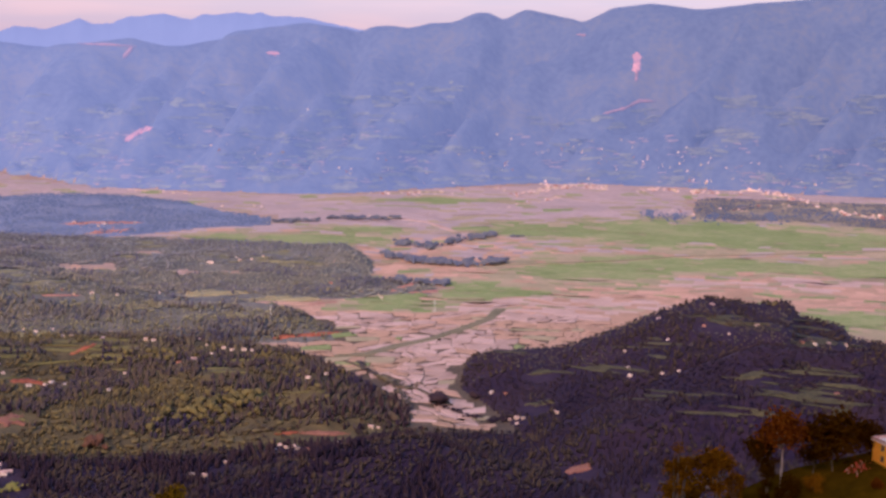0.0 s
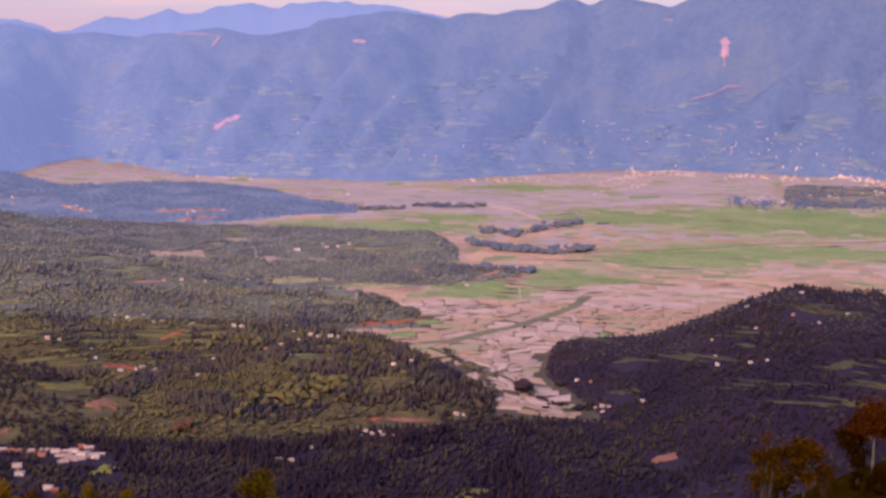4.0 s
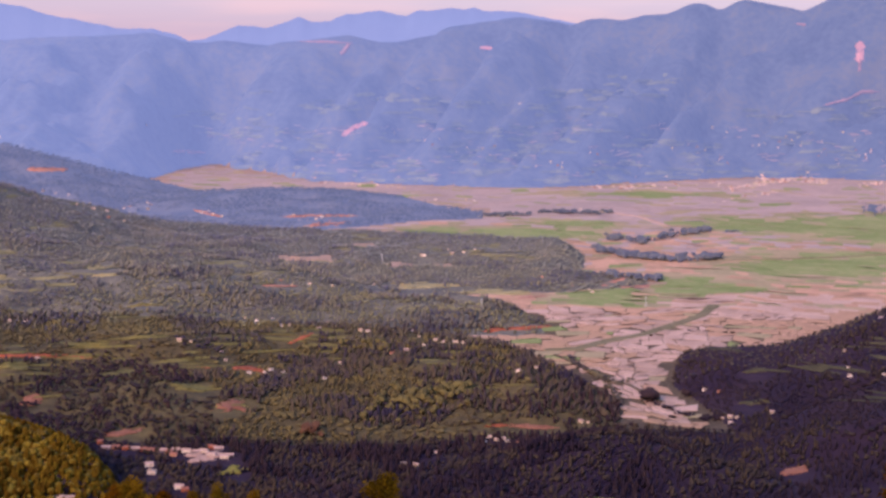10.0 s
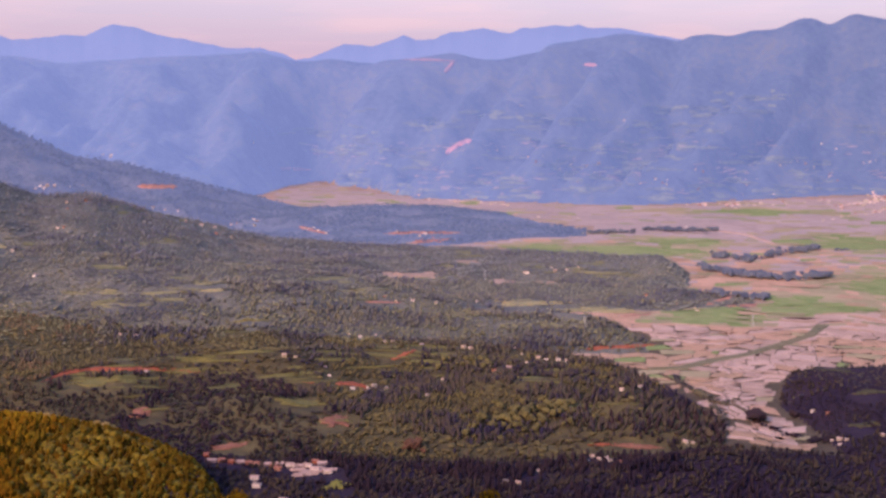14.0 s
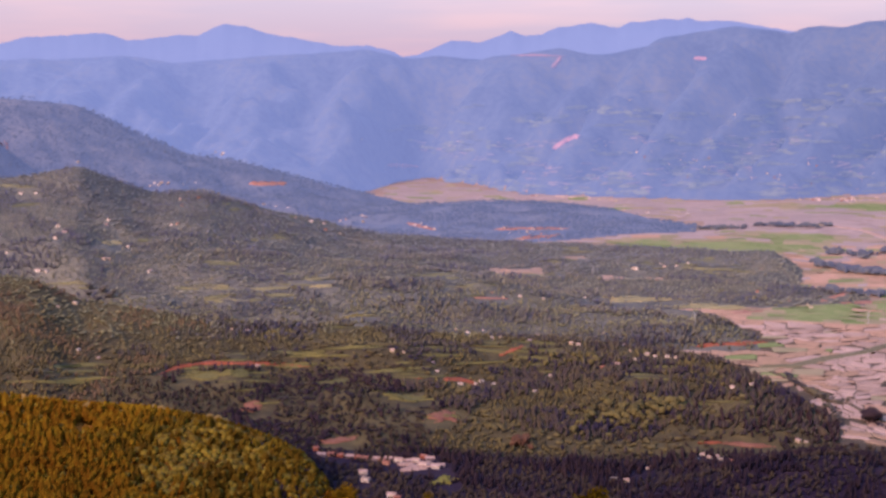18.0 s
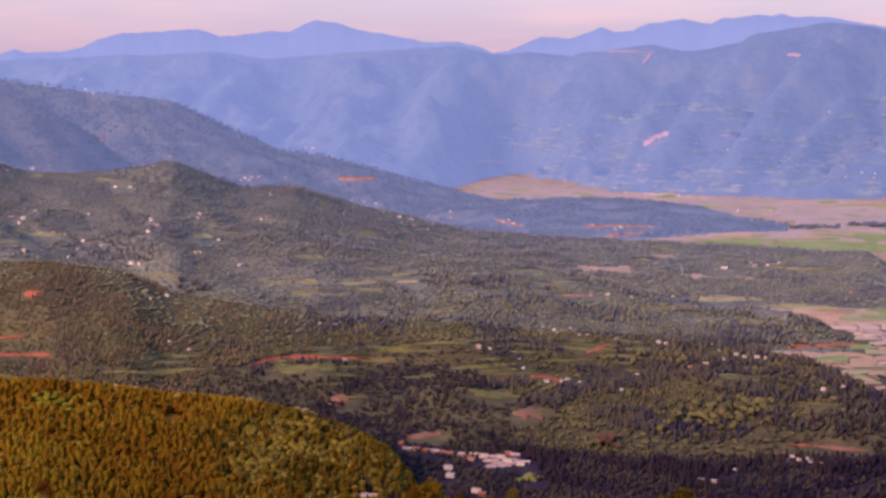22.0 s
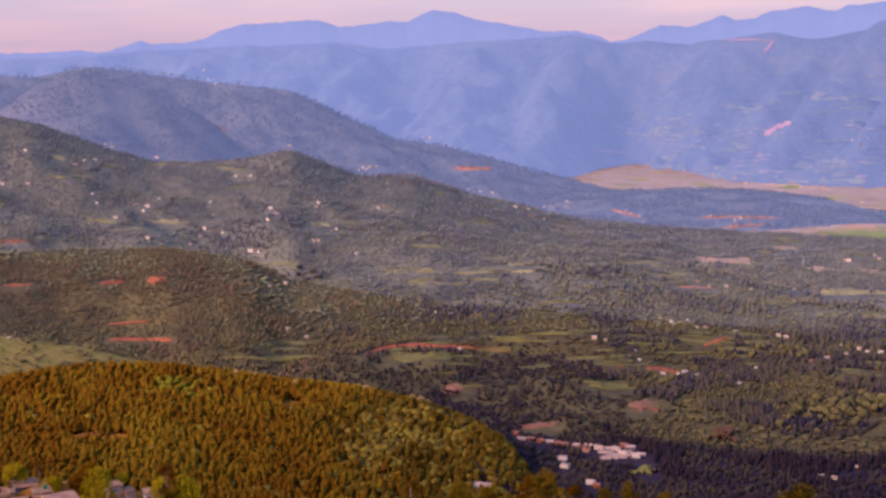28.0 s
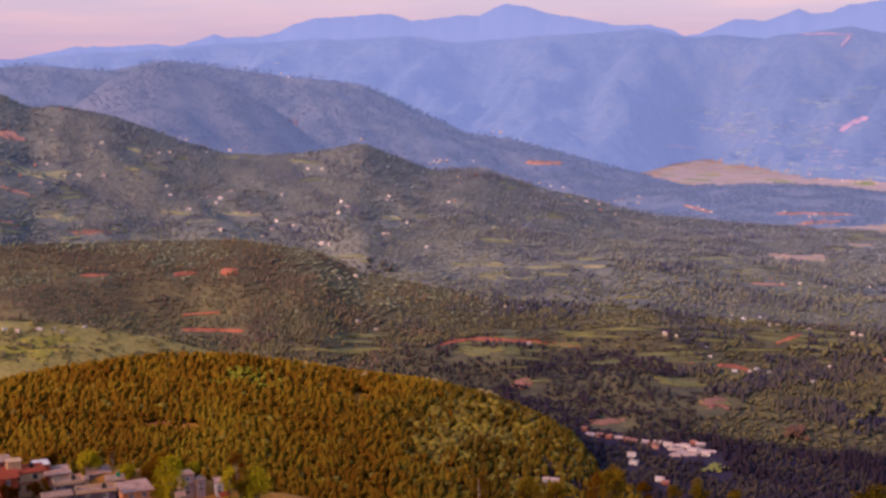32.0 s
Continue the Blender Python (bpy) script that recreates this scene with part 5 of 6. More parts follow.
LINE = "row of dark trees standing on the valley plain"
tree_line("tree_row", [(12.53, -6.87), (14.22, -6.99), (15.90, -6.62), (16.98, -6.46)], 150, 18, 11, M_TREE_PLAIN, LINE, 101)
tree_line("tree_row", [(12.18, -7.35), (13.75, -7.61), (15.49, -7.73)], 170, 16, 12, M_TREE_PLAIN, LINE, 102)
tree_line("tree_row", [(15.68, -7.73), (17.37, -7.59)], 40, 20, 11, M_TREE_PLAIN, LINE, 103)
tree_line("tree_row", [(16.76, -7.66), (17.44, -7.59)], 40, 8, 13, M_TREE_PLAIN, LINE, 113)
tree_line("tree_row", [(10.01, -5.84), (11.32, -5.85), (12.88, -5.81)], 80, 14, 11, M_TREE_PLAIN, LINE, 104)
tree_line("tree_row", [(9.41, -5.94), (7.51, -6.00)], 50, 14, 10, M_TREE_PLAIN, LINE, 105)
tree_line("tree_row", [(17.70, -6.49), (18.42, -6.47)], 16, 6, 6, M_TREE_PLAIN, LINE, 106)
tree_line("tree_row", [(12.56, -8.61), (13.88, -8.59), (15.16, -8.57)], 70, 10, 11, M_TREE_PLAIN, LINE, 107)
tree_line("hedge", [(11.02, -11.83), (12.61, -12.77), (13.72, -14.06)], 70, 6, 6, M_PINE_MID, "dark hedge of bushes along a stream bank", 108)
tree_line("hedge", [(11.38, -12.19), (12.36, -12.58), (13.34, -13.00), (14.07, -12.76)], 40, 4, 4, M_PINE_MID, "dark hedge of bushes along a stream bank", 109)
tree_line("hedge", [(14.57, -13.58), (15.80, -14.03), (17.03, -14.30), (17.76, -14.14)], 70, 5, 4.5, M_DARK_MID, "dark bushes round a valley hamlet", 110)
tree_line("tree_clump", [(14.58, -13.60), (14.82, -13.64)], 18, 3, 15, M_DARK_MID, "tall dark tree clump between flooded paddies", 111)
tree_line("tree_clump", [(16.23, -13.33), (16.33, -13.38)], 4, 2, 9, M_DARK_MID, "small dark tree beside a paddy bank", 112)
tree_line("hedge", [(23.03, -5.39), (24.67, -5.46), (26.98, -5.44), (31.04, -5.28)], 170, 60, 9, M_TREE_RIDGE, "hazed blue trees on the rise before the far town", 114)
tree_line("bushes", [(-33.20, -10.42), (-30.35, -10.61), (-27.62, -10.94), (-25.64, -11.27)], 110, 34, 3.6, LIGHT[1], "scattered round bushes on a meadow terrace", 115, ground=78.0)
tree_line("levee_bushes", [(12.59, -11.23), (15.25, -10.60), (17.17, -9.72)], 14, 4, 3, M_PINE_MID, "small bushes along a grassy levee", 116)


def levee(name, points, width, material, label):
    pts = [(a, EYE.z / math.tan(radians(-e))) for a, e in points]
    bm = bmesh.new()
    prev = None
    for k, (a, r) in enumerate(pts):
        p = Vector((r * math.sin(radians(a)), r * math.cos(radians(a)), float(terrain(a, r)[0])))
        q = pts[min(k + 1, len(pts) - 1)], pts[max(k - 1, 0)]
        d = Vector((q[0][1] * math.sin(radians(q[0][0])) - q[1][1] * math.sin(radians(q[1][0])), q[0][1] * math.cos(radians(q[0][0])) - q[1][1] * math.cos(radians(q[1][0])), 0)).normalized()
        s = Vector((-d.y, d.x, 0))
        w = width * (0.8 + 0.4 * ((k * 7) % 5) / 5)
        row = [bm.verts.new(p + s * o + Vector((0, 0, h))) for o, h in ((-w, 0.1), (-w * 0.6, 1.5), (w * 0.6, 1.5), (w, 0.1))]
        if prev:
            for c in range(3):
                bm.faces.new((prev[c], prev[c + 1], row[c + 1], row[c]))
        prev = row
    return tagged(part(name, bm, material), label, "levee", kind="structure")


levee("levee_1", [(10.17, -11.65), (11.62, -11.55), (12.83, -11.20), (14.28, -10.90), (15.73, -10.40), (16.82, -9.99), (17.29, -9.55)], 9, M_LEVEE, "grassy brown levee winding across flooded paddies")
levee("levee_2", [(10.65, -11.84), (11.87, -12.30), (12.85, -12.86), (13.83, -13.00), (15.31, -13.68)], 3, M_BUND, "dark mud bank along a narrow stream")
levee("levee_4", [(12.52, -5.74), (14.20, -5.96), (15.41, -6.34)], 6, M_YARD, "pale dirt track across the far fields")
levee("levee_5", [(17.61, -7.68), (20.01, -7.53), (22.38, -7.36), (24.73, -7.10), (28.19, -6.89), (33.04, -6.50)], 5, M_LEVEE, "thin dark stream bank across the plain")


# ---- houses of the valley and hills ----
def far_house(w, d, h, wall, roof, style):
    """A small hill house: walls on a plinth, and a gabled or flat roof."""
    ob = empty("house")
    part("wall", boxes((-w / 2 - 0.15, -d / 2 - 0.15, -4.0, w / 2 + 0.15, d / 2 + 0.15, 0.3), (-w / 2, -d / 2, 0.3, w / 2, d / 2, h)), wall, ob)
    bm = bmesh.new()
    if style == "gable":
        o, rise = 0.6, d * 0.32
        a = [bm.verts.new(p) for p in ((-w / 2 - o, -d / 2 - o, h - 0.25), (w / 2 + o, -d / 2 - o, h - 0.25), (w / 2 + o, 0, h + rise), (-w / 2 - o, 0, h + rise), (w / 2 + o, d / 2 + o, h - 0.25), (-w / 2 - o, d / 2 + o, h - 0.25))]
        b = [bm.verts.new(v.co + Vector((0, 0, 0.25))) for v in a]
        for s in (a[::-1], b):
            r = (lambda q: q) if s is b else (lambda q: q[::-1])
            base = b if s is b else a
            bm.faces.new(r([base[0], base[1], base[2], base[3]])), bm.faces.new(r([base[3], base[2], base[4], base[5]]))
        for i, j in ((0, 1), (1, 2), (2, 4), (4, 5), (5, 3), (3, 0)):
            bm.faces.new((a[i], a[j], b[j], b[i]))
    else:
        box(bm, -w / 2 - 0.4, -d / 2 - 0.4, h, w / 2 + 0.4, d / 2 + 0.4, h + 0.3)
        box(bm, -w / 2, d / 2 - w * 0.3, h + 0.3, -w / 2 + w * 0.35, d / 2, h + 2.2)
    part("roof", bm, roof, ob)
    for k in (-1, 1):
        part("window", boxes((k * w * 0.25 - 0.6, -d / 2 - 0.06, 1.1, k * w * 0.25 + 0.6, -d / 2 + 0.02, 2.4)), M_DARK, ob)
    part("door", boxes((-0.5, -d / 2 - 0.06, 0.3, 0.5, -d / 2 + 0.02, 2.3)), M_BARK, ob)
    return ob


KINDS = []
for k, (w, d, h, wall, roof, style, lab) in enumerate((
        (9, 6, 5.2, 0, 0, "gable", "whitewashed hill house with a pale tin roof"), (8, 6, 4.6, 4, 1, "gable", "orange mud-walled hill house with a rusty roof"),
        (9, 7, 6.2, 0, 2, "flat", "white flat-roofed concrete house on the hillside"), (8, 7, 6.0, 1, 2, "flat", "cream flat-roofed house with a stair tower"),
        (10, 6, 4.2, 3, 0, "gable", "long grey plastered house with a tin roof"), (7, 6, 5.0, 2, 1, "gable", "small brick house with a rusty red roof"),
        (9, 7, 6.0, 1, 0, "gable", "cream plastered house with a tin roof"), (8, 6, 4.2, 3, 3, "gable", "grey house with a blue tin roof"))):
    ob = far_house(w, d, h, WALL_PAINT[wall], ROOF_PAINT[roof], style)
    tagged(ob, lab, "house", "houses of the valley")
    KINDS.append(ob)
USED = set()
HRND = random.Random(5)


def put_house(az, el, which=None, size=1.0, turn=None, r=None, lift=0.0):
    r = r or min(seen_at(az, el), 4300)
    k = which if which is not None else HRND.choice((0, 0, 0, 1, 2, 2, 3, 4, 6, 6))
    p = at(az, r, lift)
    face = -az + (turn if turn is not None else HRND.uniform(-45, 45))
    m = Matrix.LocRotScale(p, Euler((0, 0, radians(face))), (size * 0.86, size * 0.70, size * 0.60))
    if k not in USED:
        USED.add(k)
        KINDS[k].matrix_basis = m
        return KINDS[k]
    ob = copy_thing(KINDS[k], Matrix.Identity(4))
    ob.matrix_basis = m
    return ob


def hamlet(spots, size=1.0, which=None):
    for az, el in spots:
        put_house(az, el, which, (0.58 if size > 1 else 0.50) * size * HRND.uniform(0.75, 1.25))
        KEEP_CLEAR.append((az, el - 0.09, 0.19 * size, 0.17 * size))


hamlet([(-33.06, -10.30), (-32.54, -10.42), (-31.87, -10.42), (-31.69, -10.39), (-31.11, -10.42), (-30.80, -10.53), (-29.89, -10.40), (-29.55, -10.37)], 0.8)
hamlet([(-30.83, -2.35), (-31.22, -2.80), (-30.56, -2.72), (-28.89, -2.87), (-26.99, -3.54), (-26.60, -3.36), (-26.18, -3.33), (-26.32, -4.73), (-26.20, -5.10), (-25.46, -5.73), (-24.16, -5.30), (-24.63, -5.24), (-23.05, -3.22),
        (-24.68, -3.36), (-30.40, -4.19), (-29.85, -4.21), (-28.84, -4.24), (-32.16, -4.14), (-31.37, -4.46), (-25.48, -2.83)], 1.15)
hamlet([(-22.03, -6.65), (-21.83, -6.30), (-19.95, -7.29), (-19.59, -7.32), (-17.31, -6.93), (-19.21, -6.01), (-31.05, -3.72), (-17.17, -5.50), (-14.16, -4.57), (-13.39, -4.51), (-19.89, -4.15), (-21.57, -5.19), (-23.01, -5.94), (-22.44, -6.95),
        (-18.20, -2.91), (-20.48, -4.14), (-15.35, -3.97), (-14.99, -3.95), (-14.63, -3.90), (-15.16, -3.87), (-14.03, -3.91), (-10.69, -4.85), (-6.42, -5.47)], 1.15)
hamlet([(-3.63, -11.64), (-5.37, -11.13), (-2.46, -12.57), (-1.78, -12.57), (-1.05, -12.57), (0.75, -12.86), (1.42, -12.21), (-3.13, -10.15), (-2.60, -10.29), (-1.10, -10.62), (-0.71, -10.62), (0.52, -10.75), (2.30, -10.87), (3.63, -11.84),
        (4.27, -11.69), (4.81, -11.13), (5.52, -11.28), (6.37, -11.35), (6.75, -11.38), (4.52, -10.88), (9.10, -12.53), (9.88, -12.38), (-11.14, -11.63)], 0.95)
hamlet([(7.67, -15.51), (8.18, -15.44), (8.65, -15.49), (9.07, -15.49), (10.69, -15.30), (4.16, -16.48), (4.69, -16.51), (12.13, -14.62), (-12.18, -10.04), (-18.48, -10.58), (-17.71, -10.97), (-20.03, -7.25), (-19.74, -7.26), (-17.12, -6.94),
        (-14.54, -5.59), (5.59, -15.99), (-19.23, -8.79), (-1.08, -8.72), (-0.59, -8.91), (0.13, -8.88), (2.88, -8.92), (4.88, -7.67), (6.05, -7.46)], 0.9)
hamlet([(26.96, -10.22), (24.44, -10.58), (28.10, -9.83), (25.92, -9.94), (29.95, -10.41), (30.45, -10.44), (30.99, -10.36), (31.66, -10.38), (22.82, -11.83), (24.26, -12.00), (24.96, -11.84), (19.82, -13.84), (17.81, -14.19), (18.13, -14.13), (18.40, -14.12),
        (24.01, -9.73), (26.21, -9.04), (31.41, -12.41), (16.42, -14.18), (12.08, -9.02), (14.47, -7.56), (13.62, -7.04)], 0.9)
hamlet([(5.01, -7.71), (6.21, -7.61), (10.05, -8.56), (12.20, -9.17), (13.59, -8.47), (-0.52, -5.99), (-0.05, -6.04), (0.67, -6.06), (1.88, -6.04), (-4.33, -5.83), (-3.86, -5.91), (-3.51, -6.01), (-6.56, -5.40), (-7.50, -5.62), (5.48, -5.34),
        (6.79, -5.31), (7.15, -5.36), (11.66, -5.68), (4.52, -5.23), (-14.89, -3.86), (-14.60, -3.86), (-12.32, -2.66), (-14.29, -5.56)], 1.2)
hamlet([(13.59, -1.47), (21.41, -2.69), (17.60, -2.34), (16.43, -2.98), (19.98, -2.53), (12.48, -2.34), (9.03, -1.28), (4.72, -0.66), (10.35, -3.74), (7.98, -3.06), (22.22, -2.34), (17.00, -2.16), (24.57, -2.76), (24.91, -2.56), (7.51, -3.16), (18.93, -2.89),
        (-21.52, -0.12), (-21.22, -0.29), (-21.38, -0.43), (-21.67, 0.25), (-12.36, -2.73), (-19.65, 0.52), (-6.53, -2.19), (-3.99, -4.07)], 1.1)


hamlet([(-25.75, -2.7), (-31.55, -3.73), (-24.28, -5.48), (-23.69, -5.02), (-21.4, -5.78), (-21.13, -6.5), (-19.08, -5.52), (-24.2, -6.62), (-22.75, -5.28), (-16.34, -6.46), (-10.21, -4.95), (-8.19, -5.71), (-7.25, -5.54), (-6.54, -5.65),
        (-9.38, -5.43), (-18.54, -8.7), (-31.37, -8.41), (-23.71, -3.3), (-15.48, -7.51), (-14.11, -4.81), (-17.07, -5.34), (-18.84, -5.76), (-13.49, -3.87), (-12.64, -2.63), (-14.41, -2.32), (-9.69, -5.0), (-8.74, -5.61), (-8.14, -5.97)], 1.1)
hamlet([(-4.06, -5.76), (-7.51, -6.14), (-0.29, -6.18), (0.07, -6.18), (0.43, -6.16), (-11.53, -10.1), (-4.89, -11.2), (-3.46, -12.01), (1.15, -8.98), (-2.12, -10.4), (2.6, -10.89), (-1.54, -12.47), (5.03, -11.48), (5.88, -11.35),
        (7.86, -15.32), (8.47, -15.37), (10.4, -15.32), (11.83, -14.61), (-1.46, -10.32), (22.91, -12.16), (22.64, -11.16), (18.14, -14.33), (17.02, -13.06), (17.63, -13.1), (13.19, -8.41), (10.17, -7.67), (7.18, -7.43), (6.7, -7.55)], 0.95)


TOWN = {"pinkish white": ([], [], surface("town_whitewash", (0.58, 0.40, 0.36), (0.76, 0.56, 0.51), 8, per="island")), "cream": ([], [], WALL_PAINT[1]), "rust-red": ([], [], ROOF_PAINT[1])}


def village_strip(points, count, spread_el, size, seed):
    """Small houses along a line of bearings and sight angles, too far off to tell apart singly."""
    rnd = random.Random(seed)
    for _ in range(int(count * 1.7)):
        u = rnd.uniform(0, len(points) - 1.001)
        k, t = int(u), u - int(u)
        a = points[k][0] * (1 - t) + points[k + 1][0] * t + rnd.gauss(0, 0.05)
        e = points[k][1] * (1 - t) + points[k + 1][1] * t + rnd.gauss(0, spread_el)
        p = at(a, min(seen_at(a, e), 4200))
        w, d, h = size * rnd.uniform(1.8, 3.8), size * rnd.uniform(1.6, 2.8), size * rnd.uniform(1.2, 2.4)
        turn = Matrix.Rotation(rnd.uniform(0, 3.1), 3, "Z")
        vs, fs, _ = TOWN[rnd.choice(("pinkish white", "pinkish white", "pinkish white", "cream", "cream", "rust-red"))]
        n = len(vs)
        for q in ((-w, -d, -3), (w, -d, -3), (w, d, -3), (-w, d, -3), (-w, -d, h), (w, -d, h), (w, d, h), (-w, d, h), (-w, 0, h + d * 0.5), (w, 0, h + d * 0.5)):
            vs.append(p + turn @ Vector(q))
        fs.extend(tuple(n + c for c in q) for q in ((0, 1, 5, 4), (1, 2, 6, 5), (2, 3, 7, 6), (3, 0, 4, 7), (4, 5, 9, 8), (6, 7, 8, 9), (5, 6, 9, 9), (7, 4, 8, 8)))


village_strip([(0.58, -4.62), (2.39, -4.69), (4.23, -4.83)], 14, 0.03, 1.0, 201)
village_strip([(11.55, -4.75), (13.71, -4.72), (17.53, -4.49)], 20, 0.05, 1.0, 202)
village_strip([(18.84, -4.36), (20.15, -4.19), (21.69, -4.29)], 34, 0.07, 1.1, 203)
village_strip([(22.99, -4.40), (23.69, -4.33), (24.63, -4.35)], 14, 0.04, 1.1, 204)
village_strip([(25.09, -4.43), (27.62, -4.21), (29.22, -4.52), (31.02, -4.96)], 70, 0.06, 1.15, 205)
village_strip([(31.25, -5.08), (32.14, -5.14), (32.97, -5.19)], 18, 0.06, 1.15, 206)
village_strip([(24.20, -5.35), (26.97, -5.02), (29.68, -4.80)], 14, 0.06, 1.0, 207)
village_strip([(24.38, -3.98), (26.91, -3.81), (31.41, -3.93)], 12, 0.06, 0.75, 208)
village_strip([(17.07, -5.31), (18.98, -4.91), (19.93, -4.77)], 10, 0.06, 0.9, 209)
village_strip([(3.33, -2.63), (8.45, -3.53), (12.73, -3.71), (17.51, -3.39)], 26, 0.35, 0.6, 210)
village_strip([(15.60, -3.66), (19.87, -2.87), (24.58, -3.22), (29.17, -3.55)], 34, 0.25, 0.6, 211)
village_strip([(17.54, -4.70), (18.97, -4.50), (20.15, -4.28), (21.81, -4.38)], 40, 0.06, 0.9, 212)
for key, (vs, fs, mat) in TOWN.items():
    me = bpy.data.meshes.new("far_town")
    me.from_pydata([tuple(v) for v in vs], [], [q if q[2] != q[3] else q[:3] for q in fs])
    me.materials.append(mat)
    tagged(new("far_town", me), f"distant {key} houses of valley villages at the mountain foot", "village", kind="stuff")

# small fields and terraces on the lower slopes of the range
# both plots carry the range's haze as emission
M_TERRACE = surface("hazed_mountain_terraces", (0.12, 0.085, 0.075), (0.27, 0.17, 0.14), 60, per="island", glow=(*HAZE, 0.40))
M_PASTURE = surface("hazed_mountain_pastures", (0.05, 0.058, 0.05), (0.11, 0.112, 0.07), 60, per="island", glow=(*HAZE, 0.40))


haze_glow(M_TERRACE, 0.55, 0.325), haze_glow(M_PASTURE, 0.56, 0.33), haze_glow(M_SCAR, 0.54, 0.32)


def slope_plots(name, count, steep, material, label, seed, wide=(4, 20), tall=(0.012, 0.035)):
    """Strips of terraced land in loose groups, outlined in the camera's view and laid on the slope."""
    rng = np.random.default_rng(seed)
    vs, fs = [], []
    for _ in range(count // 5):
        ca, ce = rng.uniform(-4.5, 35), -4.5 + steep * rng.random() ** 1.5
        for _ in range(rng.integers(2, 9)):
            a, e = ca + rng.normal(0, 0.45), ce + rng.normal(0, 0.16)
            r = seen_at(a, e)
            if not 3300 < r < 4500 or int(terrain(a, r)[1]) != 6:
                continue
            w, d = math.degrees(rng.uniform(*wide) / r), rng.uniform(*tall)
            tilt = rng.uniform(-0.12, 0.12)
            n = len(vs)
            for k in range(9):
                th = 6.283 * k / 9
                q = rng.uniform(0.6, 1.15)
                b, g = a + w * q * math.cos(th), e + d * q * math.sin(th) + tilt * w * math.cos(th)
                rr = seen_at(b, g) - 5.0
                vs.append((rr * math.sin(radians(b)), rr * math.cos(radians(b)), EYE.z + rr * math.tan(radians(g))))
            fs.append(tuple(range(n, n + 9)))
    me = bpy.data.meshes.new(name)
    me.from_pydata(vs, [], fs)
    me.materials.append(material)
    tagged(new(name, me), label, "terraces", kind="stuff")


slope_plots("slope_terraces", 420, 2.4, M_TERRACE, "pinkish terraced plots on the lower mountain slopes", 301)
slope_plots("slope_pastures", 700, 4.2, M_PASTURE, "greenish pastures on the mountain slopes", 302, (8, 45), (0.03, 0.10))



def hill_terraces(name, count, span, zone, material, label, seed):
    """Small fields in groups among the woods of the hills, outlined in the camera's view."""
    rng = np.random.default_rng(seed)
    vs, fs = [], []
    while count > 0:
        ca, ce = rng.uniform(*span[:2]), rng.uniform(*span[2:])
        for _ in range(rng.integers(1, 6)):
            a, e = ca + rng.normal(0, 0.5), ce + rng.normal(0, 0.14)
            r = seen_at(a, e)
            count -= 1
            if r > 2450 or int(terrain(a, r)[1]) != zone:
                continue
            w, d, tilt = math.degrees(rng.uniform(8, 34) / r), rng.uniform(0.03, 0.075), rng.uniform(-0.10, 0.04)
            KEEP_CLEAR.append((a, e - 0.06, w * 0.9, d + 0.07))
            n = len(vs)
            for k in range(12):
                th, q = 6.283 * k / 12, rng.uniform(0.65, 1.15)
                b, g = a + w * q * math.cos(th), e + d * q * math.sin(th) + tilt * w * math.cos(th)
                rr = seen_at(b, g) - 2.0
                vs.append((rr * math.sin(radians(b)), rr * math.cos(radians(b)), EYE.z + rr * math.tan(radians(g))))
            fs.append(tuple(range(n, n + 12)))
    me = bpy.data.meshes.new(name)
    me.from_pydata(vs, [], fs)
    me.materials.append(material)
    tagged(new(name, me), label, "terraces", kind="stuff")


M_BENCH = surface("hill_terrace_grass", (0.145, 0.14, 0.075), (0.262, 0.23, 0.118), 30, per="island", rand=0.5)
hill_terraces("hill_terraces", 150, (-33, 11, -8.9, -3.4), 4, M_BENCH, "light green terraced fields among hillside woods", 311)
hill_terraces("dark_hill_glades", 70, (17.5, 33, -13.6, -9.4), 9, M_GLADE, "dull green glades in dark valley woods", 313)
hill_terraces("foothill_terraces", 90, (-22, 9, -13.5, -9.8), 2, M_GRASS_MID, "small green fields among foothill pines", 312)

# the workshop rows in the valley
drape("yard", *(-4.39, -15.93), 1.5, 0.22, M_YARD, "pale dusty yard between workshop rows", "yard", seed=60, lift=0.9)
for k, (a, e) in enumerate([(-8.49, -15.41), (-8.08, -15.42), (-7.69, -15.48), (-7.30, -15.52), (-6.96, -15.58), (-6.63, -15.62), (-6.19, -15.65), (-5.90, -15.74), (-5.57, -15.65), (-5.18, -15.73), (-4.80, -15.77), (-4.42, -15.77), (-4.13, -15.92),
                            (-3.80, -15.68), (-4.09, -15.62), (-3.56, -16.04), (-3.37, -15.98), (-5.71, -15.84), (-8.71, -15.18), (-6.72, -16.20), (-6.62, -16.52), (-5.50, -17.17), (-5.26, -17.30), (-10.44, -17.30), (-10.02, -17.39)]):
    put_house(a, e, (4, 1, 5, 4, 5, 1, 4, 5, 4, 0, 4, 0, 0, 4, 5, 0, 4, 1, 5, 0, 2, 0, 5, 0, 6)[k % 25], 0.78, -14 + 10 * math.sin(k * 2.1))
    KEEP_CLEAR.append((a, e - 0.14, 0.30, 0.22))

woods()


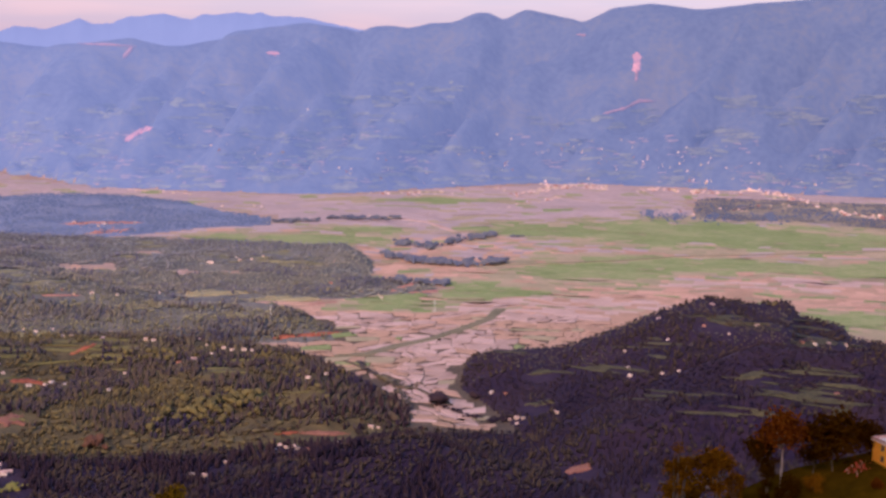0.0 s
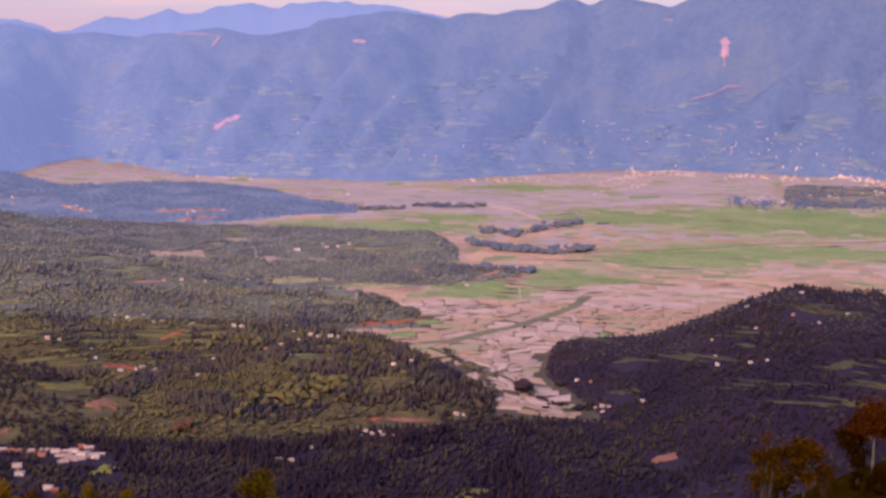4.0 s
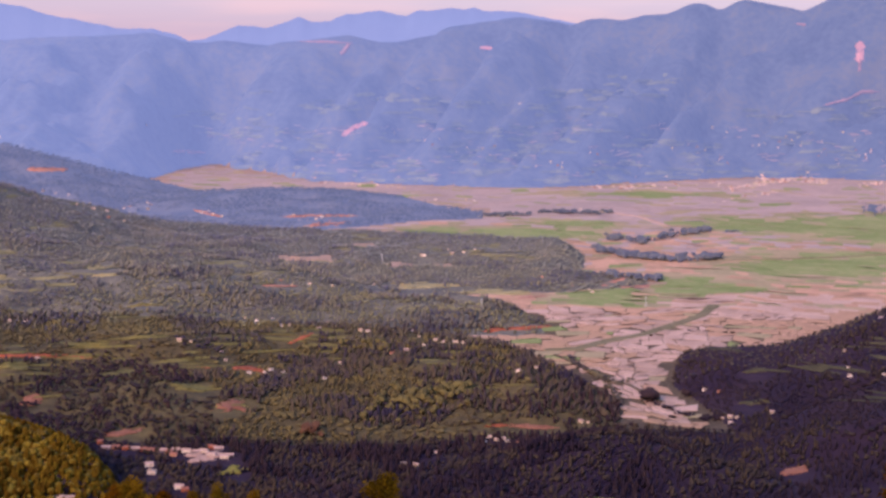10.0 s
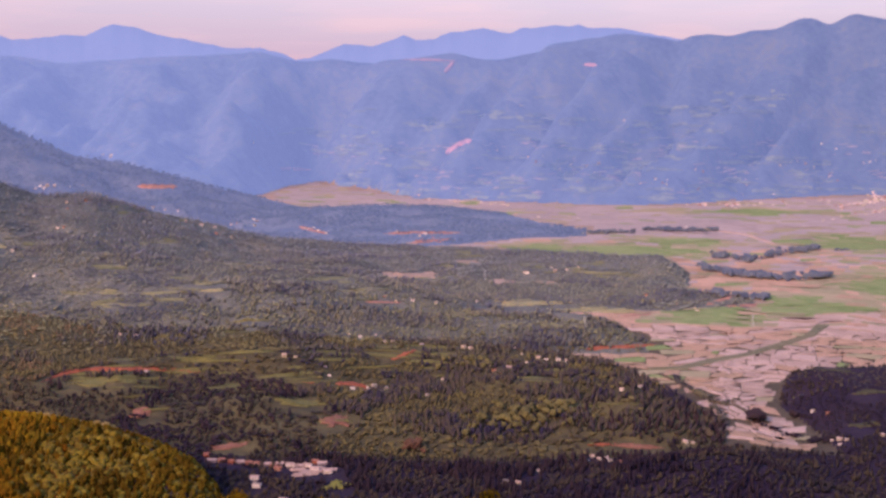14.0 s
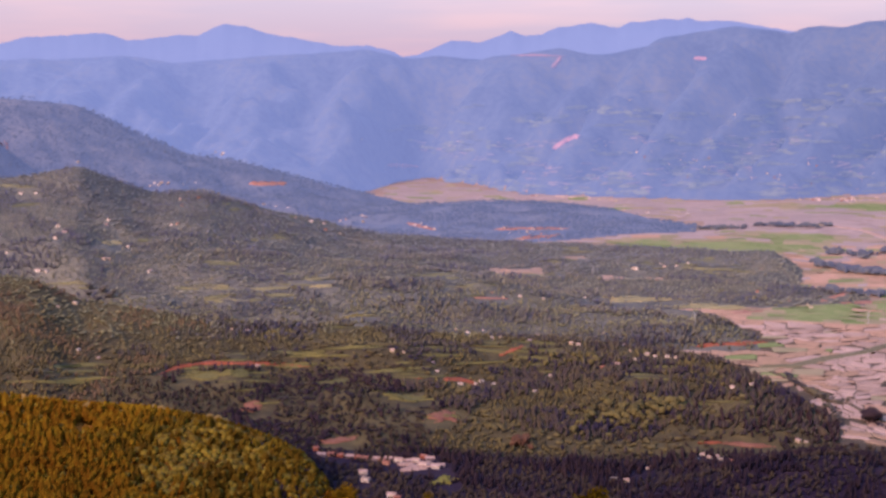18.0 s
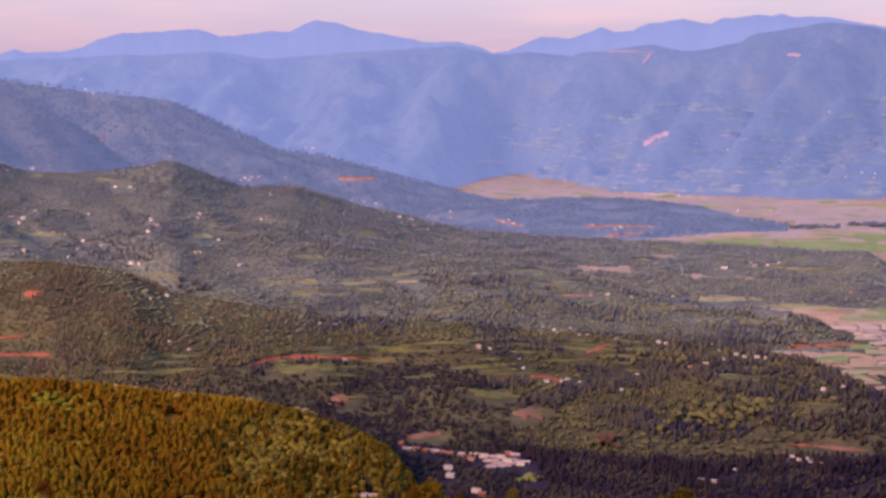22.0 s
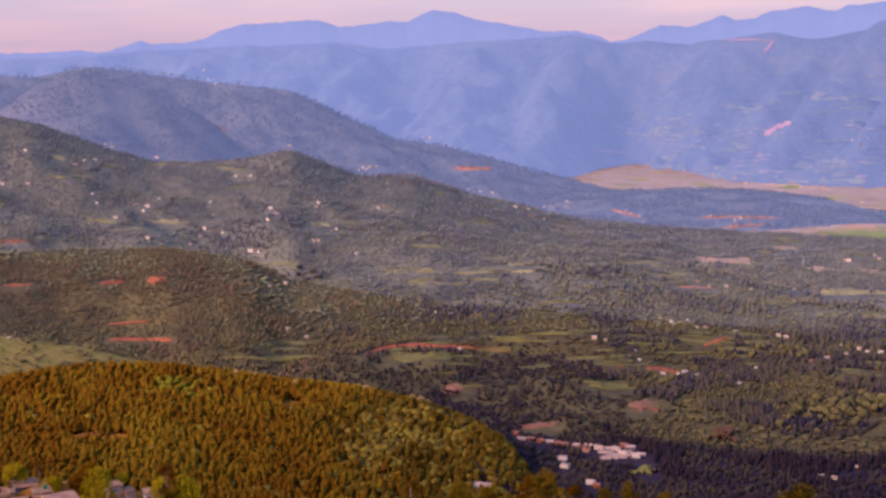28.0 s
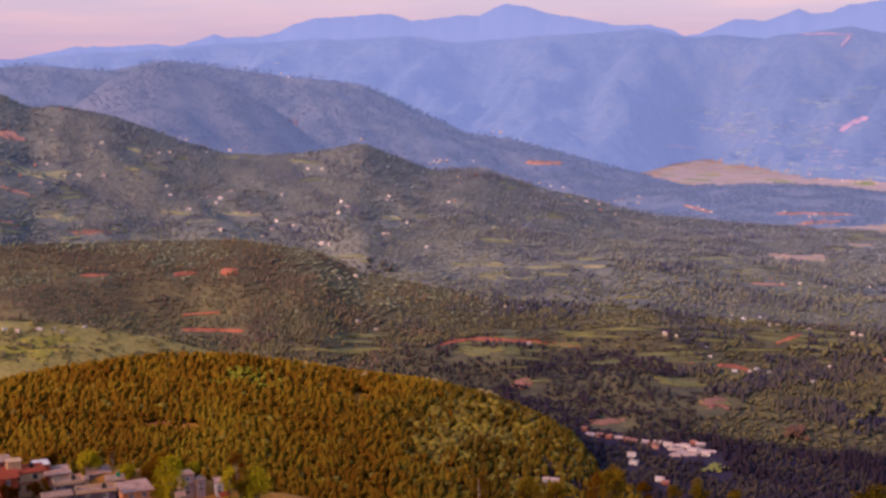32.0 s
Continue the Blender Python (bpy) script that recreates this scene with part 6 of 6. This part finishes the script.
# ---- near trees, built singly ----
M_RUST = surface("rusty_leaves", (0.06, 0.012, 0.001), (0.185, 0.046, 0.004), 6, fine=0.15, per="island", rough=0.85, up=0.35, spec=0.0)
M_OLIVE = surface("olive_leaves", (0.055, 0.018, 0.001), (0.215, 0.078, 0.003), 8, fine=0.15, per="island", rough=0.85, up=0.35, spec=0.0)
M_FRESH = surface("fresh_green_leaves", (0.183, 0.129, 0.004), (0.586, 0.403, 0.008), 8, fine=0.15, per="island", rough=0.8, up=0.35, spec=0.0)
M_DEEP = surface("deep_green_leaves", (0.016, 0.005, 0.0005), (0.06, 0.021, 0.001), 8, fine=0.15, per="island", rough=0.85, up=0.35, spec=0.0)
M_GOLD = surface("golden_leaves", (0.090, 0.045, 0.004), (0.29, 0.155, 0.008), 8, fine=0.15, per="island", rough=0.85, up=0.35, spec=0.0)
V_BRICK = surface("village_brick", (0.24, 0.036, 0.016), (0.4, 0.08, 0.036), 2.5, fine=0.1, spec=0.05)
V_CREAM = surface("village_cream_plaster", (0.5, 0.27, 0.13), (0.68, 0.41, 0.23), 3, fine=0.15, spec=0.05)
V_SLATE = surface("village_blue_grey_plaster", (0.1, 0.065, 0.085), (0.18, 0.12, 0.14), 3, fine=0.15, spec=0.05)
V_TIN = surface("worn_tin", (0.32, 0.15, 0.105), (0.64, 0.36, 0.26), 2.2, rough=0.7, fine=0.3, spec=0.1)
V_SLAB = surface("stained_concrete", (0.27, 0.13, 0.08), (0.52, 0.3, 0.2), 2.5, fine=0.2, spec=0.05)
M_BANKGRASS = surface("bank_grass", (0.085, 0.081, 0.015), (0.221, 0.170, 0.025), 12, fine=0.15)


TUFT_V = np.array([(1, 0, 0), (-0.5, 0.87, 0), (-0.5, -0.87, 0), (0.2, 0, 1), (0, 0.2, -1), (0.5, 0.87, 0.3)], float)
TUFT_F = np.array([(0, 5, 3), (5, 1, 3), (1, 2, 3), (2, 0, 3), (5, 0, 4), (1, 5, 4), (2, 1, 4), (0, 2, 4)])


def near_tree(az, r, tall, wide, leaves, bark, label, seed, bare=0.42, clumps=420, lobes=11, base=None):
    """A tapered, forked trunk with limbs, and a crown of many small clumps with gaps."""
    rnd = random.Random(seed)
    ob = empty("tree")
    bm = bmesh.new()
    split = tall * bare
    pole(bm, (0, 0, -1.5), (0.1 * tall * rnd.uniform(-0.4, 0.4), 0, split), tall * 0.017, tall * 0.011)
    top = Vector((0.1 * tall * rnd.uniform(-0.4, 0.4), 0, split))
    cores = []
    for k in range(lobes):
        a = 6.283 * k / lobes + rnd.uniform(-0.4, 0.4)
        d = wide * 0.5 * rnd.uniform(0.25, 0.72) * (0.45 if k == 0 else 1)
        c = Vector((d * math.cos(a), d * math.sin(a), tall * rnd.uniform(bare + 0.08, 0.88)))
        if k == 0:
            c.z = tall * 0.88
        cores.append((c, wide * rnd.uniform(0.20, 0.32)))
        mid = top.lerp(c, 0.5) + Vector((0, 0, tall * 0.04))
        pole(bm, top, mid, tall * 0.012, tall * 0.008, 5)
        pole(bm, mid, c, tall * 0.008, tall * 0.003, 5)
    part("trunk", bm, bark, ob)
    vs, fs, n = [], [], 0
    rng = np.random.default_rng(seed)
    for k in range(clumps * 4):
        c, rad = cores[rnd.randrange(lobes)]
        d = Vector((rnd.gauss(0, 1), rnd.gauss(0, 1), rnd.gauss(0, 0.75))).normalized() * rad * rnd.uniform(0.35, 1.15)
        s = wide * rnd.uniform(0.024, 0.046)
        w = TUFT_V * rng.uniform(0.55, 1.45, (6, 1)) * np.array([s, s, s * 0.75]) + np.array(c + d)
        vs.append(w), fs.append(TUFT_F + n)
        n += 6
    q = np.concatenate(fs)
    crown = new("crown", mesh_of("crown", np.concatenate(vs), q.ravel(), np.full(len(q), 3), [leaves], smooth=False))
    crown.parent = ob
    ob.location = at(az, r) if base is None else base
    ob.rotation_euler = (0, 0, rnd.uniform(0, 6.28))
    return tagged(ob, label, "tree")


def crown_at(spot, r, tall_share, wide, leaves, bark, label, seed, **more):
    """A tree whose crown's middle shows at that bearing and sight angle, standing on the ground below it."""
    az, el = spot
    g = at(az, r)
    tall = max((EYE.z + r * math.tan(radians(el)) - g.z) / tall_share, wide * 0.8)
    return near_tree(az, r, tall, wide, leaves, bark, label, seed, **more)


# trees on the bank by the yellow house
crown_at((29.35, -13.85), 344, 0.78, 11.5, M_RUST, M_PALEBARK, "tall rust-leaved tree with a pale forked trunk", 301, bare=0.50, clumps=420)
crown_at((28.53, -15.06), 352, 0.62, 9.0, M_DEEP, M_BARK, "dark leafy tree behind a pale trunk", 302, bare=0.25)
crown_at((31.45, -14.04), 345, 0.60, 13.5, M_DEEP, M_BARK, "broad dark tree on a grassy bank", 303, bare=0.22, clumps=420)
crown_at((30.62, -14.52), 346, 0.60, 8.0, M_DEEP, M_BARK, "dark bushy tree on a grassy bank", 304, bare=0.2)
crown_at((32.73, -14.00), 350, 0.62, 9.0, M_DEEP, M_BARK, "dark bushy tree beside the yellow house", 305, bare=0.2)
crown_at((26.68, -15.66), 338, 0.74, 10.0, M_OLIVE, M_BARK, "olive-leaved tree with a bushy rounded crown", 306, bare=0.4, clumps=340)
crown_at((25.38, -16.34), 336, 0.70, 12.0, M_OLIVE, M_BARK, "olive-leaved tree with several stems", 307, bare=0.35, clumps=340)
crown_at((27.47, -16.51), 338, 0.6, 5.5, M_OLIVE, M_BARK, "low olive bush under taller trees", 308, bare=0.15)
crown_at((28.74, -16.05), 340, 0.6, 4.0, M_DEEP, M_BARK, "low dark bush on the bank", 309, bare=0.1)
crown_at((29.67, -16.24), 336, 0.6, 6.0, M_DEEP, M_BARK, "low dark bush on the bank", 310, bare=0.1)
crown_at((33.24, -16.34), 334, 0.6, 3.0, M_RUST, M_BARK, "low rust-coloured bush on the bank", 311, bare=0.1, lobes=7)
crown_at((30.71, -16.37), 338, 0.6, 5.0, M_OLIVE, M_BARK, "low olive bush on the bank", 312, bare=0.1)
# trees along the foot of the near slope
crown_at((3.30, -17.93), 360, 0.72, 12.0, M_GOLD, M_BARK, "golden-green rounded tree below the viewpoint", 320, bare=0.3, clumps=480)
crown_at((-7.49, -17.34), 372, 0.72, 7.5, M_GOLD, M_BARK, "golden-green tree below the viewpoint", 321, bare=0.3)
crown_at((-8.21, -17.51), 372, 0.72, 5.5, M_OLIVE, M_BARK, "small olive tree below the viewpoint", 322, bare=0.3)
crown_at((-13.32, -17.69), 372, 0.72, 7.0, M_OLIVE, M_PALEBARK, "thin-leaved tree with pale limbs", 323, bare=0.35, clumps=220)
crown_at((-11.18, -17.82), 372, 0.72, 7.0, M_GOLD, M_BARK, "golden-green tree below the viewpoint", 324, bare=0.3)
crown_at((-9.95, -17.85), 372, 0.72, 6.0, M_GOLD, M_BARK, "golden-green tree below the viewpoint", 325, bare=0.3)
crown_at((-6.17, -17.66), 374, 0.72, 5.0, M_OLIVE, M_BARK, "small olive tree below the viewpoint", 326, bare=0.3)
crown_at((-4.90, -17.70), 372, 0.72, 5.0, M_GOLD, M_BARK, "golden-green bush on a grassy knoll", 327, bare=0.2)
crown_at((-3.80, -17.58), 372, 0.72, 6.0, M_GOLD, M_BARK, "golden-green bush on a grassy knoll", 328, bare=0.2)
crown_at((-2.32, -17.79), 372, 0.72, 5.0, M_GOLD, M_BARK, "golden-green bush on a grassy knoll", 329, bare=0.2)
crown_at((25.17, -16.24), 310, 0.72, 6.0, M_OLIVE, M_BARK, "olive tree on the near slope", 330, bare=0.3)
# trees of the near village
crown_at((-26.86, -16.81), 385, 0.62, 9.5, M_FRESH, M_PALEBARK, "fresh green tree between village houses", 340, bare=0.3, clumps=420)
crown_at((-27.00, -16.25), 402, 0.62, 8.0, M_OLIVE, M_BARK, "olive-brown tree behind village houses", 341, bare=0.3)
crown_at((-29.99, -15.71), 408, 0.70, 6.5, M_FRESH, M_PALEBARK, "slim fresh green tree behind flat roofs", 342, bare=0.4)
crown_at((-31.46, -15.81), 408, 0.62, 5.5, M_DEEP, M_BARK, "dark tree behind a brick house", 343, bare=0.2)
crown_at((-25.66, -16.38), 405, 0.65, 4.0, M_FRESH, M_BARK, "small green tree behind a pink house", 344, bare=0.3)
crown_at((-23.05, -17.40), 385, 0.6, 9.0, M_FRESH, M_BARK, "broad green bush at the village edge", 345, bare=0.1, clumps=360)
crown_at((-24.18, -17.48), 380, 0.6, 6.0, M_FRESH, M_BARK, "broad green bush at the village edge", 346, bare=0.1)
crown_at((-23.79, -16.35), 402, 0.62, 6.0, M_RUST, M_PALEBARK, "bare-twigged pale shrub with few leaves", 347, bare=0.1, clumps=220)
crown_at((-29.01, -15.65), 408, 0.62, 3.0, M_RUST, M_PALEBARK, "bare-twigged pale shrub with few leaves", 348, bare=0.1, clumps=160)
crown_at((-32.23, -17.45), 380, 0.6, 6.0, M_DEEP, M_BARK, "dark bush below a cream house", 349, bare=0.1)
crown_at((-33.24, -17.40), 380, 0.6, 6.0, M_DEEP, M_BARK, "dark bush below a cream house", 350, bare=0.1)


crown_at((-27.42, -16.59), 400, 0.62, 7.0, M_OLIVE, M_BARK, "olive-brown tree above a tin roof", 351, bare=0.2)
crown_at((-26.63, -17.14), 383, 0.62, 7.5, M_FRESH, M_PALEBARK, "bright fresh green tree beside an orange house", 352, bare=0.25, clumps=420)
crown_at((-31.78, -17.2), 384, 0.6, 4.0, M_OLIVE, M_BARK, "olive bush between village walls", 353, bare=0.1)
crown_at((-32.90, -17.45), 382, 0.6, 5.0, M_DEEP, M_BARK, "dark bush below a cream house", 354, bare=0.1)
crown_at((-28.40, -16.65), 402, 0.6, 5.0, M_FRESH, M_BARK, "green bush on the bank behind a tin roof", 355, bare=0.1)
crown_at((-23.58, -17.42), 384, 0.6, 6.0, M_GOLD, M_BARK, "golden-green bush beside a red yard", 356, bare=0.1)


# ---- near houses ----
def window_in(ob, x, y, z, w, h, frame_material, side="front"):
    """A window that stands slightly proud of the wall: frame with a dark pane in it."""
    t = 0.12
    bars = [(-w / 2, 0, w / 2, t), (-w / 2, h - t, w / 2, h), (-w / 2, t, -w / 2 + t, h - t), (w / 2 - t, t, w / 2, h - t), (-0.05, t, 0.05, h - t)]
    bm = bmesh.new()
    for x0, z0, x1, z1 in bars:
        box(bm, x0, -0.10, z0, x1, 0.05, z1)
    box(bm, -w / 2 - 0.1, -0.22, -0.1, w / 2 + 0.1, 0.05, 0.0)
    fr = part("window", bm, frame_material, ob)
    pane = part("pane", boxes((-w / 2 + t, -0.03, t, w / 2 - t, 0.02, h - t)), M_GLASS, fr, "dark glass pane")
    fr.location = (x, y, z)
    if side == "left":
        fr.rotation_euler = (0, 0, radians(-90))
    elif side == "right":
        fr.rotation_euler = (0, 0, radians(90))
    return fr


def tank_on(ob, x, y, z, material, label):
    bm = bmesh.new()
    pole(bm, (x, y, z), (x, y, z + 1.1), 0.62, 0.62, 12)
    pole(bm, (x, y, z + 1.1), (x, y, z + 1.4), 0.60, 0.2, 12)
    return part("water_tank", bm, material, ob, label)


def block_house(top, r, w, d, storeys, wall, roof, label, turn=0.0, parapet=None, tower=False, tank=None, slab=0.5, floor=2.8, windows=2, frame=None, pitched=False):
    """A flat-roofed town house with slabs between storeys, windows, a parapet, a stair tower and a tank."""
    ob = empty("village_house")
    h = storeys * floor
    part("wall", boxes((-w / 2, -d / 2, -9.0, w / 2, d / 2, h)), wall, ob)
    if pitched:
        bm = bmesh.new()
        lo, hi = h + 0.1, h + 0.9
        v = [bm.verts.new(p) for p in ((-w / 2 - slab, -d / 2 - slab, lo), (w / 2 + slab, -d / 2 - slab, lo), (w / 2 + slab, d / 2 + slab, hi), (-w / 2 - slab, d / 2 + slab, hi))]
        u = [bm.verts.new(q.co + Vector((0, 0, 0.12))) for q in v]
        bm.faces.new(v[::-1]), bm.faces.new(u)
        for k in range(4):
            bm.faces.new((v[k], v[(k + 1) % 4], u[(k + 1) % 4], u[k]))
        part("roof", bm, roof, ob)
    else:
        part("roof", boxes((-w / 2 - slab, -d / 2 - slab, h, w / 2 + slab, d / 2 + slab, h + 0.25)), roof, ob)
    for k in range(1, storeys):
        part("floor_slab", boxes((-w / 2 - 0.35, -d / 2 - 0.5, k * floor - 0.12, w / 2 + 0.35, -d / 2 - 0.01, k * floor + 0.10)), roof, ob)
    if parapet:
        a, b = w / 2 + slab - 0.05, d / 2 + slab - 0.05
        part("parapet", boxes((-a, -b, h + 0.25, a, -b + 0.15, h + 0.95), (-a, b - 0.15, h + 0.25, a, b, h + 0.95), (-a, -b + 0.15, h + 0.25, -a + 0.15, b - 0.15, h + 0.95), (a - 0.15, -b + 0.15, h + 0.25, a, b - 0.15, h + 0.95)), parapet, ob)
    if tower:
        part("stair_tower", boxes((-w / 2 + 0.2, 0.0, h + 0.25, -w / 2 + w * 0.42, d / 2 - 0.2, h + 2.5), (-w / 2, -0.2, h + 2.5, -w / 2 + w * 0.45, d / 2, h + 2.7)), wall, ob)
    if tank:
        tank_on(ob, w * 0.22, d * 0.1, h + 0.25, tank, "round black plastic water tank" if tank is M_TANK else "round green plastic water tank")
    fm = frame or WALL_PAINT[0]
    for k in range(storeys):
        for j in range(windows):
            x = -w / 2 + w * (j + 0.5) / windows
            window_in(ob, x, -d / 2, k * floor + 0.95, 1.25, 1.3, fm)
        window_in(ob, -w / 2, 0, k * floor + 0.95, 1.1, 1.3, fm, "left")
        window_in(ob, w / 2, 0, k * floor + 0.95, 1.1, 1.3, fm, "right")
    part("door", boxes((w * 0.02 - 0.5, -d / 2 - 0.06, 0.05, w * 0.02 + 0.5, -d / 2 + 0.03, 2.1)), M_BARK, ob)
    az, el = top
    p = at(az, r)
    p.z = max(EYE.z + r * math.tan(radians(el)) - h - 0.25, p.z - 4.5)
    ob.matrix_basis = Matrix.LocRotScale(p, Euler((0, 0, radians(-az + turn))), None)
    return tagged(ob, label, "house", "houses of the near village")


block_house((-32.57, -15.89), 392, 9.4, 7.5, 2, V_CREAM, V_BRICK, "cream two-storey house with a brown roof slab", 8, tower=True, tank=M_TANK, slab=0.9, frame=M_BARK)
block_house((-33.50, -15.40), 404, 5.0, 7.0, 2, V_BRICK, V_SLAB, "dark brick house with a pale roof edge", 8)
block_house((-33.27, -16.09), 386, 5.0, 5.0, 2, V_BRICK, V_BRICK, "low red brick annexe beside a cream house", 8, windows=1, slab=0.6, pitched=True)
block_house((-31.90, -15.69), 404, 4.0, 5.0, 2, V_BRICK, WALL_PAINT[0], "brick house with a whitewashed roof parapet", 10, windows=1, slab=0.3)
block_house((-31.31, -16.10), 402, 7.0, 6.5, 2, V_BRICK, V_TIN, "red brick house under a worn tin roof", 10, slab=0.4, pitched=True)
block_house((-30.85, -16.52), 388, 7.4, 6.0, 2, V_SLATE, V_SLAB, "blue-grey plastered house with a pale roof terrace", 6, parapet=V_CREAM, tank=M_TANK)
block_house((-30.27, -16.46), 394, 3.4, 4.0, 2, V_CREAM, V_SLAB, "cream stair block beside a blue-grey house", 6, windows=1, slab=0.3)
block_house((-28.94, -16.54), 396, 5.0, 5.5, 2, V_SLATE, V_SLAB, "grey house with a green rooftop tank", 5, tank=M_GREENTANK, slab=0.3)
block_house((-29.60, -16.24), 408, 6.4, 5.0, 1, V_SLATE, V_TIN, "low grey house under a broad tin roof", 10, slab=0.5, pitched=True)
block_house((-28.14, -16.99), 386, 7.2, 7.0, 2, M_ORANGEHOUSE, V_TIN, "bright orange house under a wide tin roof", 14, slab=1.0, frame=WALL_PAINT[0], pitched=True)
block_house((-29.72, -16.95), 378, 10.0, 5.0, 1, V_SLATE, V_SLAB, "long grey outbuilding with a pale parapet", 4, parapet=V_CREAM, tank=M_TANK)
block_house((-31.33, -16.99), 376, 8.0, 5.0, 1, V_SLATE, V_SLAB, "low grey outbuilding with a stained slab roof", 4, slab=0.3)
block_house((-26.04, -16.54), 398, 4.2, 5.0, 2, M_PINKTRIM, V_SLAB, "narrow pink house with a pale roof", 18, windows=1, slab=0.3)
block_house((-25.43, -16.81), 398, 2.8, 4.0, 1, M_PINKTRIM, V_SLAB, "small pink annexe with a pale roof", 18, windows=1, slab=0.3)
block_house((-24.62, -16.99), 398, 2.2, 3.0, 1, WALL_PAINT[0], V_TIN, "small white shed at the village edge", 10, windows=1, slab=0.3, pitched=True)
block_house((-26.26, -17.39), 381, 2.4, 3.0, 1, V_CREAM, V_TIN, "small pale hut below a green tree", 10, windows=1, slab=0.3, pitched=True)
block_house((-24.36, -17.60), 381, 2.4, 3.0, 1, V_CREAM, V_BRICK, "small cream hut below bushes", 10, windows=1, slab=0.3, pitched=True)
block_house((33.99, -14.03), 346, 9.5, 8.0, 3, M_YELLOW, WALL_PAINT[0], "three-storey yellow house with a pale roof edge", 38, parapet=M_PINKTRIM, windows=3, slab=0.3, floor=2.7, frame=M_BARK)
drape("bare_slope", *(-24.97, -17.34), 1.1, 0.40, M_RED, "bare red earth yard between village houses", "bare ground", seed=70, lift=0.5, clear=-9)
drape("field", *(-28.19, -16.44), 1.8, 0.45, M_BANKGRASS, "sunlit green bank behind the village", "bank", seed=71, lift=0.4, clear=-9)


def stones(name, az, r, count, spread, material, label, category, seed):
    rnd = random.Random(seed)
    ob = empty(name)
    for k in range(count):
        bm = bmesh.new()
        s = rnd.uniform(0.12, 0.38)
        vv = [bm.verts.new(Vector(p) * s * rnd.uniform(0.7, 1.3)) for p in ICO_V.tolist()]
        for f in ICO_F.tolist():
            bm.faces.new([vv[i] for i in f])
        st = part("rubble_piece", bm, material[k % len(material)], ob)
        a, q = az + rnd.gauss(0, spread * 0.2), r + rnd.gauss(0, spread * 1.2)
        st.location = at(a, q, s * 0.4)
    return tagged(ob, label, category)


stones("rubble_heap", (32.35, -15.18)[0], 344, 48, 1.1, [V_BRICK, V_BRICK, V_SLAB, V_BRICK], "heap of pale and reddish rubble below a house", "rubble", 9)


def post(az, r, tall, label, arm=0.0, material=None):
    ob = empty("utility_post")
    bm = bmesh.new()
    pole(bm, (0, 0, -1), (0, 0, tall), 0.16, 0.11, 8)
    part("shaft", bm, material or M_STEEL, ob)
    if arm:
        part("crossarm", boxes((-arm, -0.08, tall - 0.7, arm, 0.08, tall - 0.5)), M_BARK, ob)
        for k in (-1, 1):
            bm = bmesh.new()
            pole(bm, (k * arm * 0.85, 0, tall - 0.5), (k * arm * 0.85, 0, tall - 0.25), 0.07, 0.05, 6)
            part("insulator", bm, WALL_PAINT[0], ob)
    ob.location = at(az, r)
    ob.rotation_euler = (0, 0, radians(-az + 12))
    return tagged(ob, label, "post")


post((27.14, -15.94)[0], 318, 6.0, "white-topped concrete post among bushes", material=WALL_PAINT[0])
post((27.63, -15.86)[0], 322, 7.5, "slim steel utility post with a crossarm", arm=1.1)
post((27.86, -15.84)[0], 322, 7.5, "slim steel utility post with a crossarm", arm=1.1)


def pylon(az, el, tall, label):
    r = min(seen_at(az, el), 2000)
    ob = empty("pylon")
    bm = bmesh.new()
    w = tall * 0.10
    for sx, sy in ((-1, -1), (1, -1), (1, 1), (-1, 1)):
        pole(bm, (sx * w, sy * w, -1), (sx * w * 0.25, sy * w * 0.25, tall), 0.22, 0.16, 4)
    part("legs", bm, M_STEEL, ob)
    bm = bmesh.new()
    for k in range(6):
        z0, z1 = tall * k / 6, tall * (k + 1) / 6
        a, b = w * (1 - 0.75 * k / 6), w * (1 - 0.75 * (k + 1) / 6)
        for s in (-1, 1):
            pole(bm, (-a, s * a, z0), (b, s * b, z1), 0.10, 0.10, 4), pole(bm, (s * a, -a, z0), (s * b, b, z1), 0.10, 0.10, 4)
    part("bracing", bm, M_STEEL, ob)
    for k in (0.72, 0.86, 0.97):
        part("crossarm", boxes((-tall * 0.14, -0.15, tall * k - 0.15, tall * 0.14, 0.15, tall * k + 0.15)), M_STEEL, ob)
    ob.location = at(az, r)
    ob.rotation_euler = (0, 0, radians(-az))
    return tagged(ob, label, "pylon", "power pylons")


pylon(*(7.49, -9.98), 14, "steel lattice power pylon at a wood's edge")
pylon(*(14.48, -9.71), 14, "steel lattice power pylon on the plain")
pylon(*(3.22, -7.02), 16, "steel lattice power pylon on the hillside")
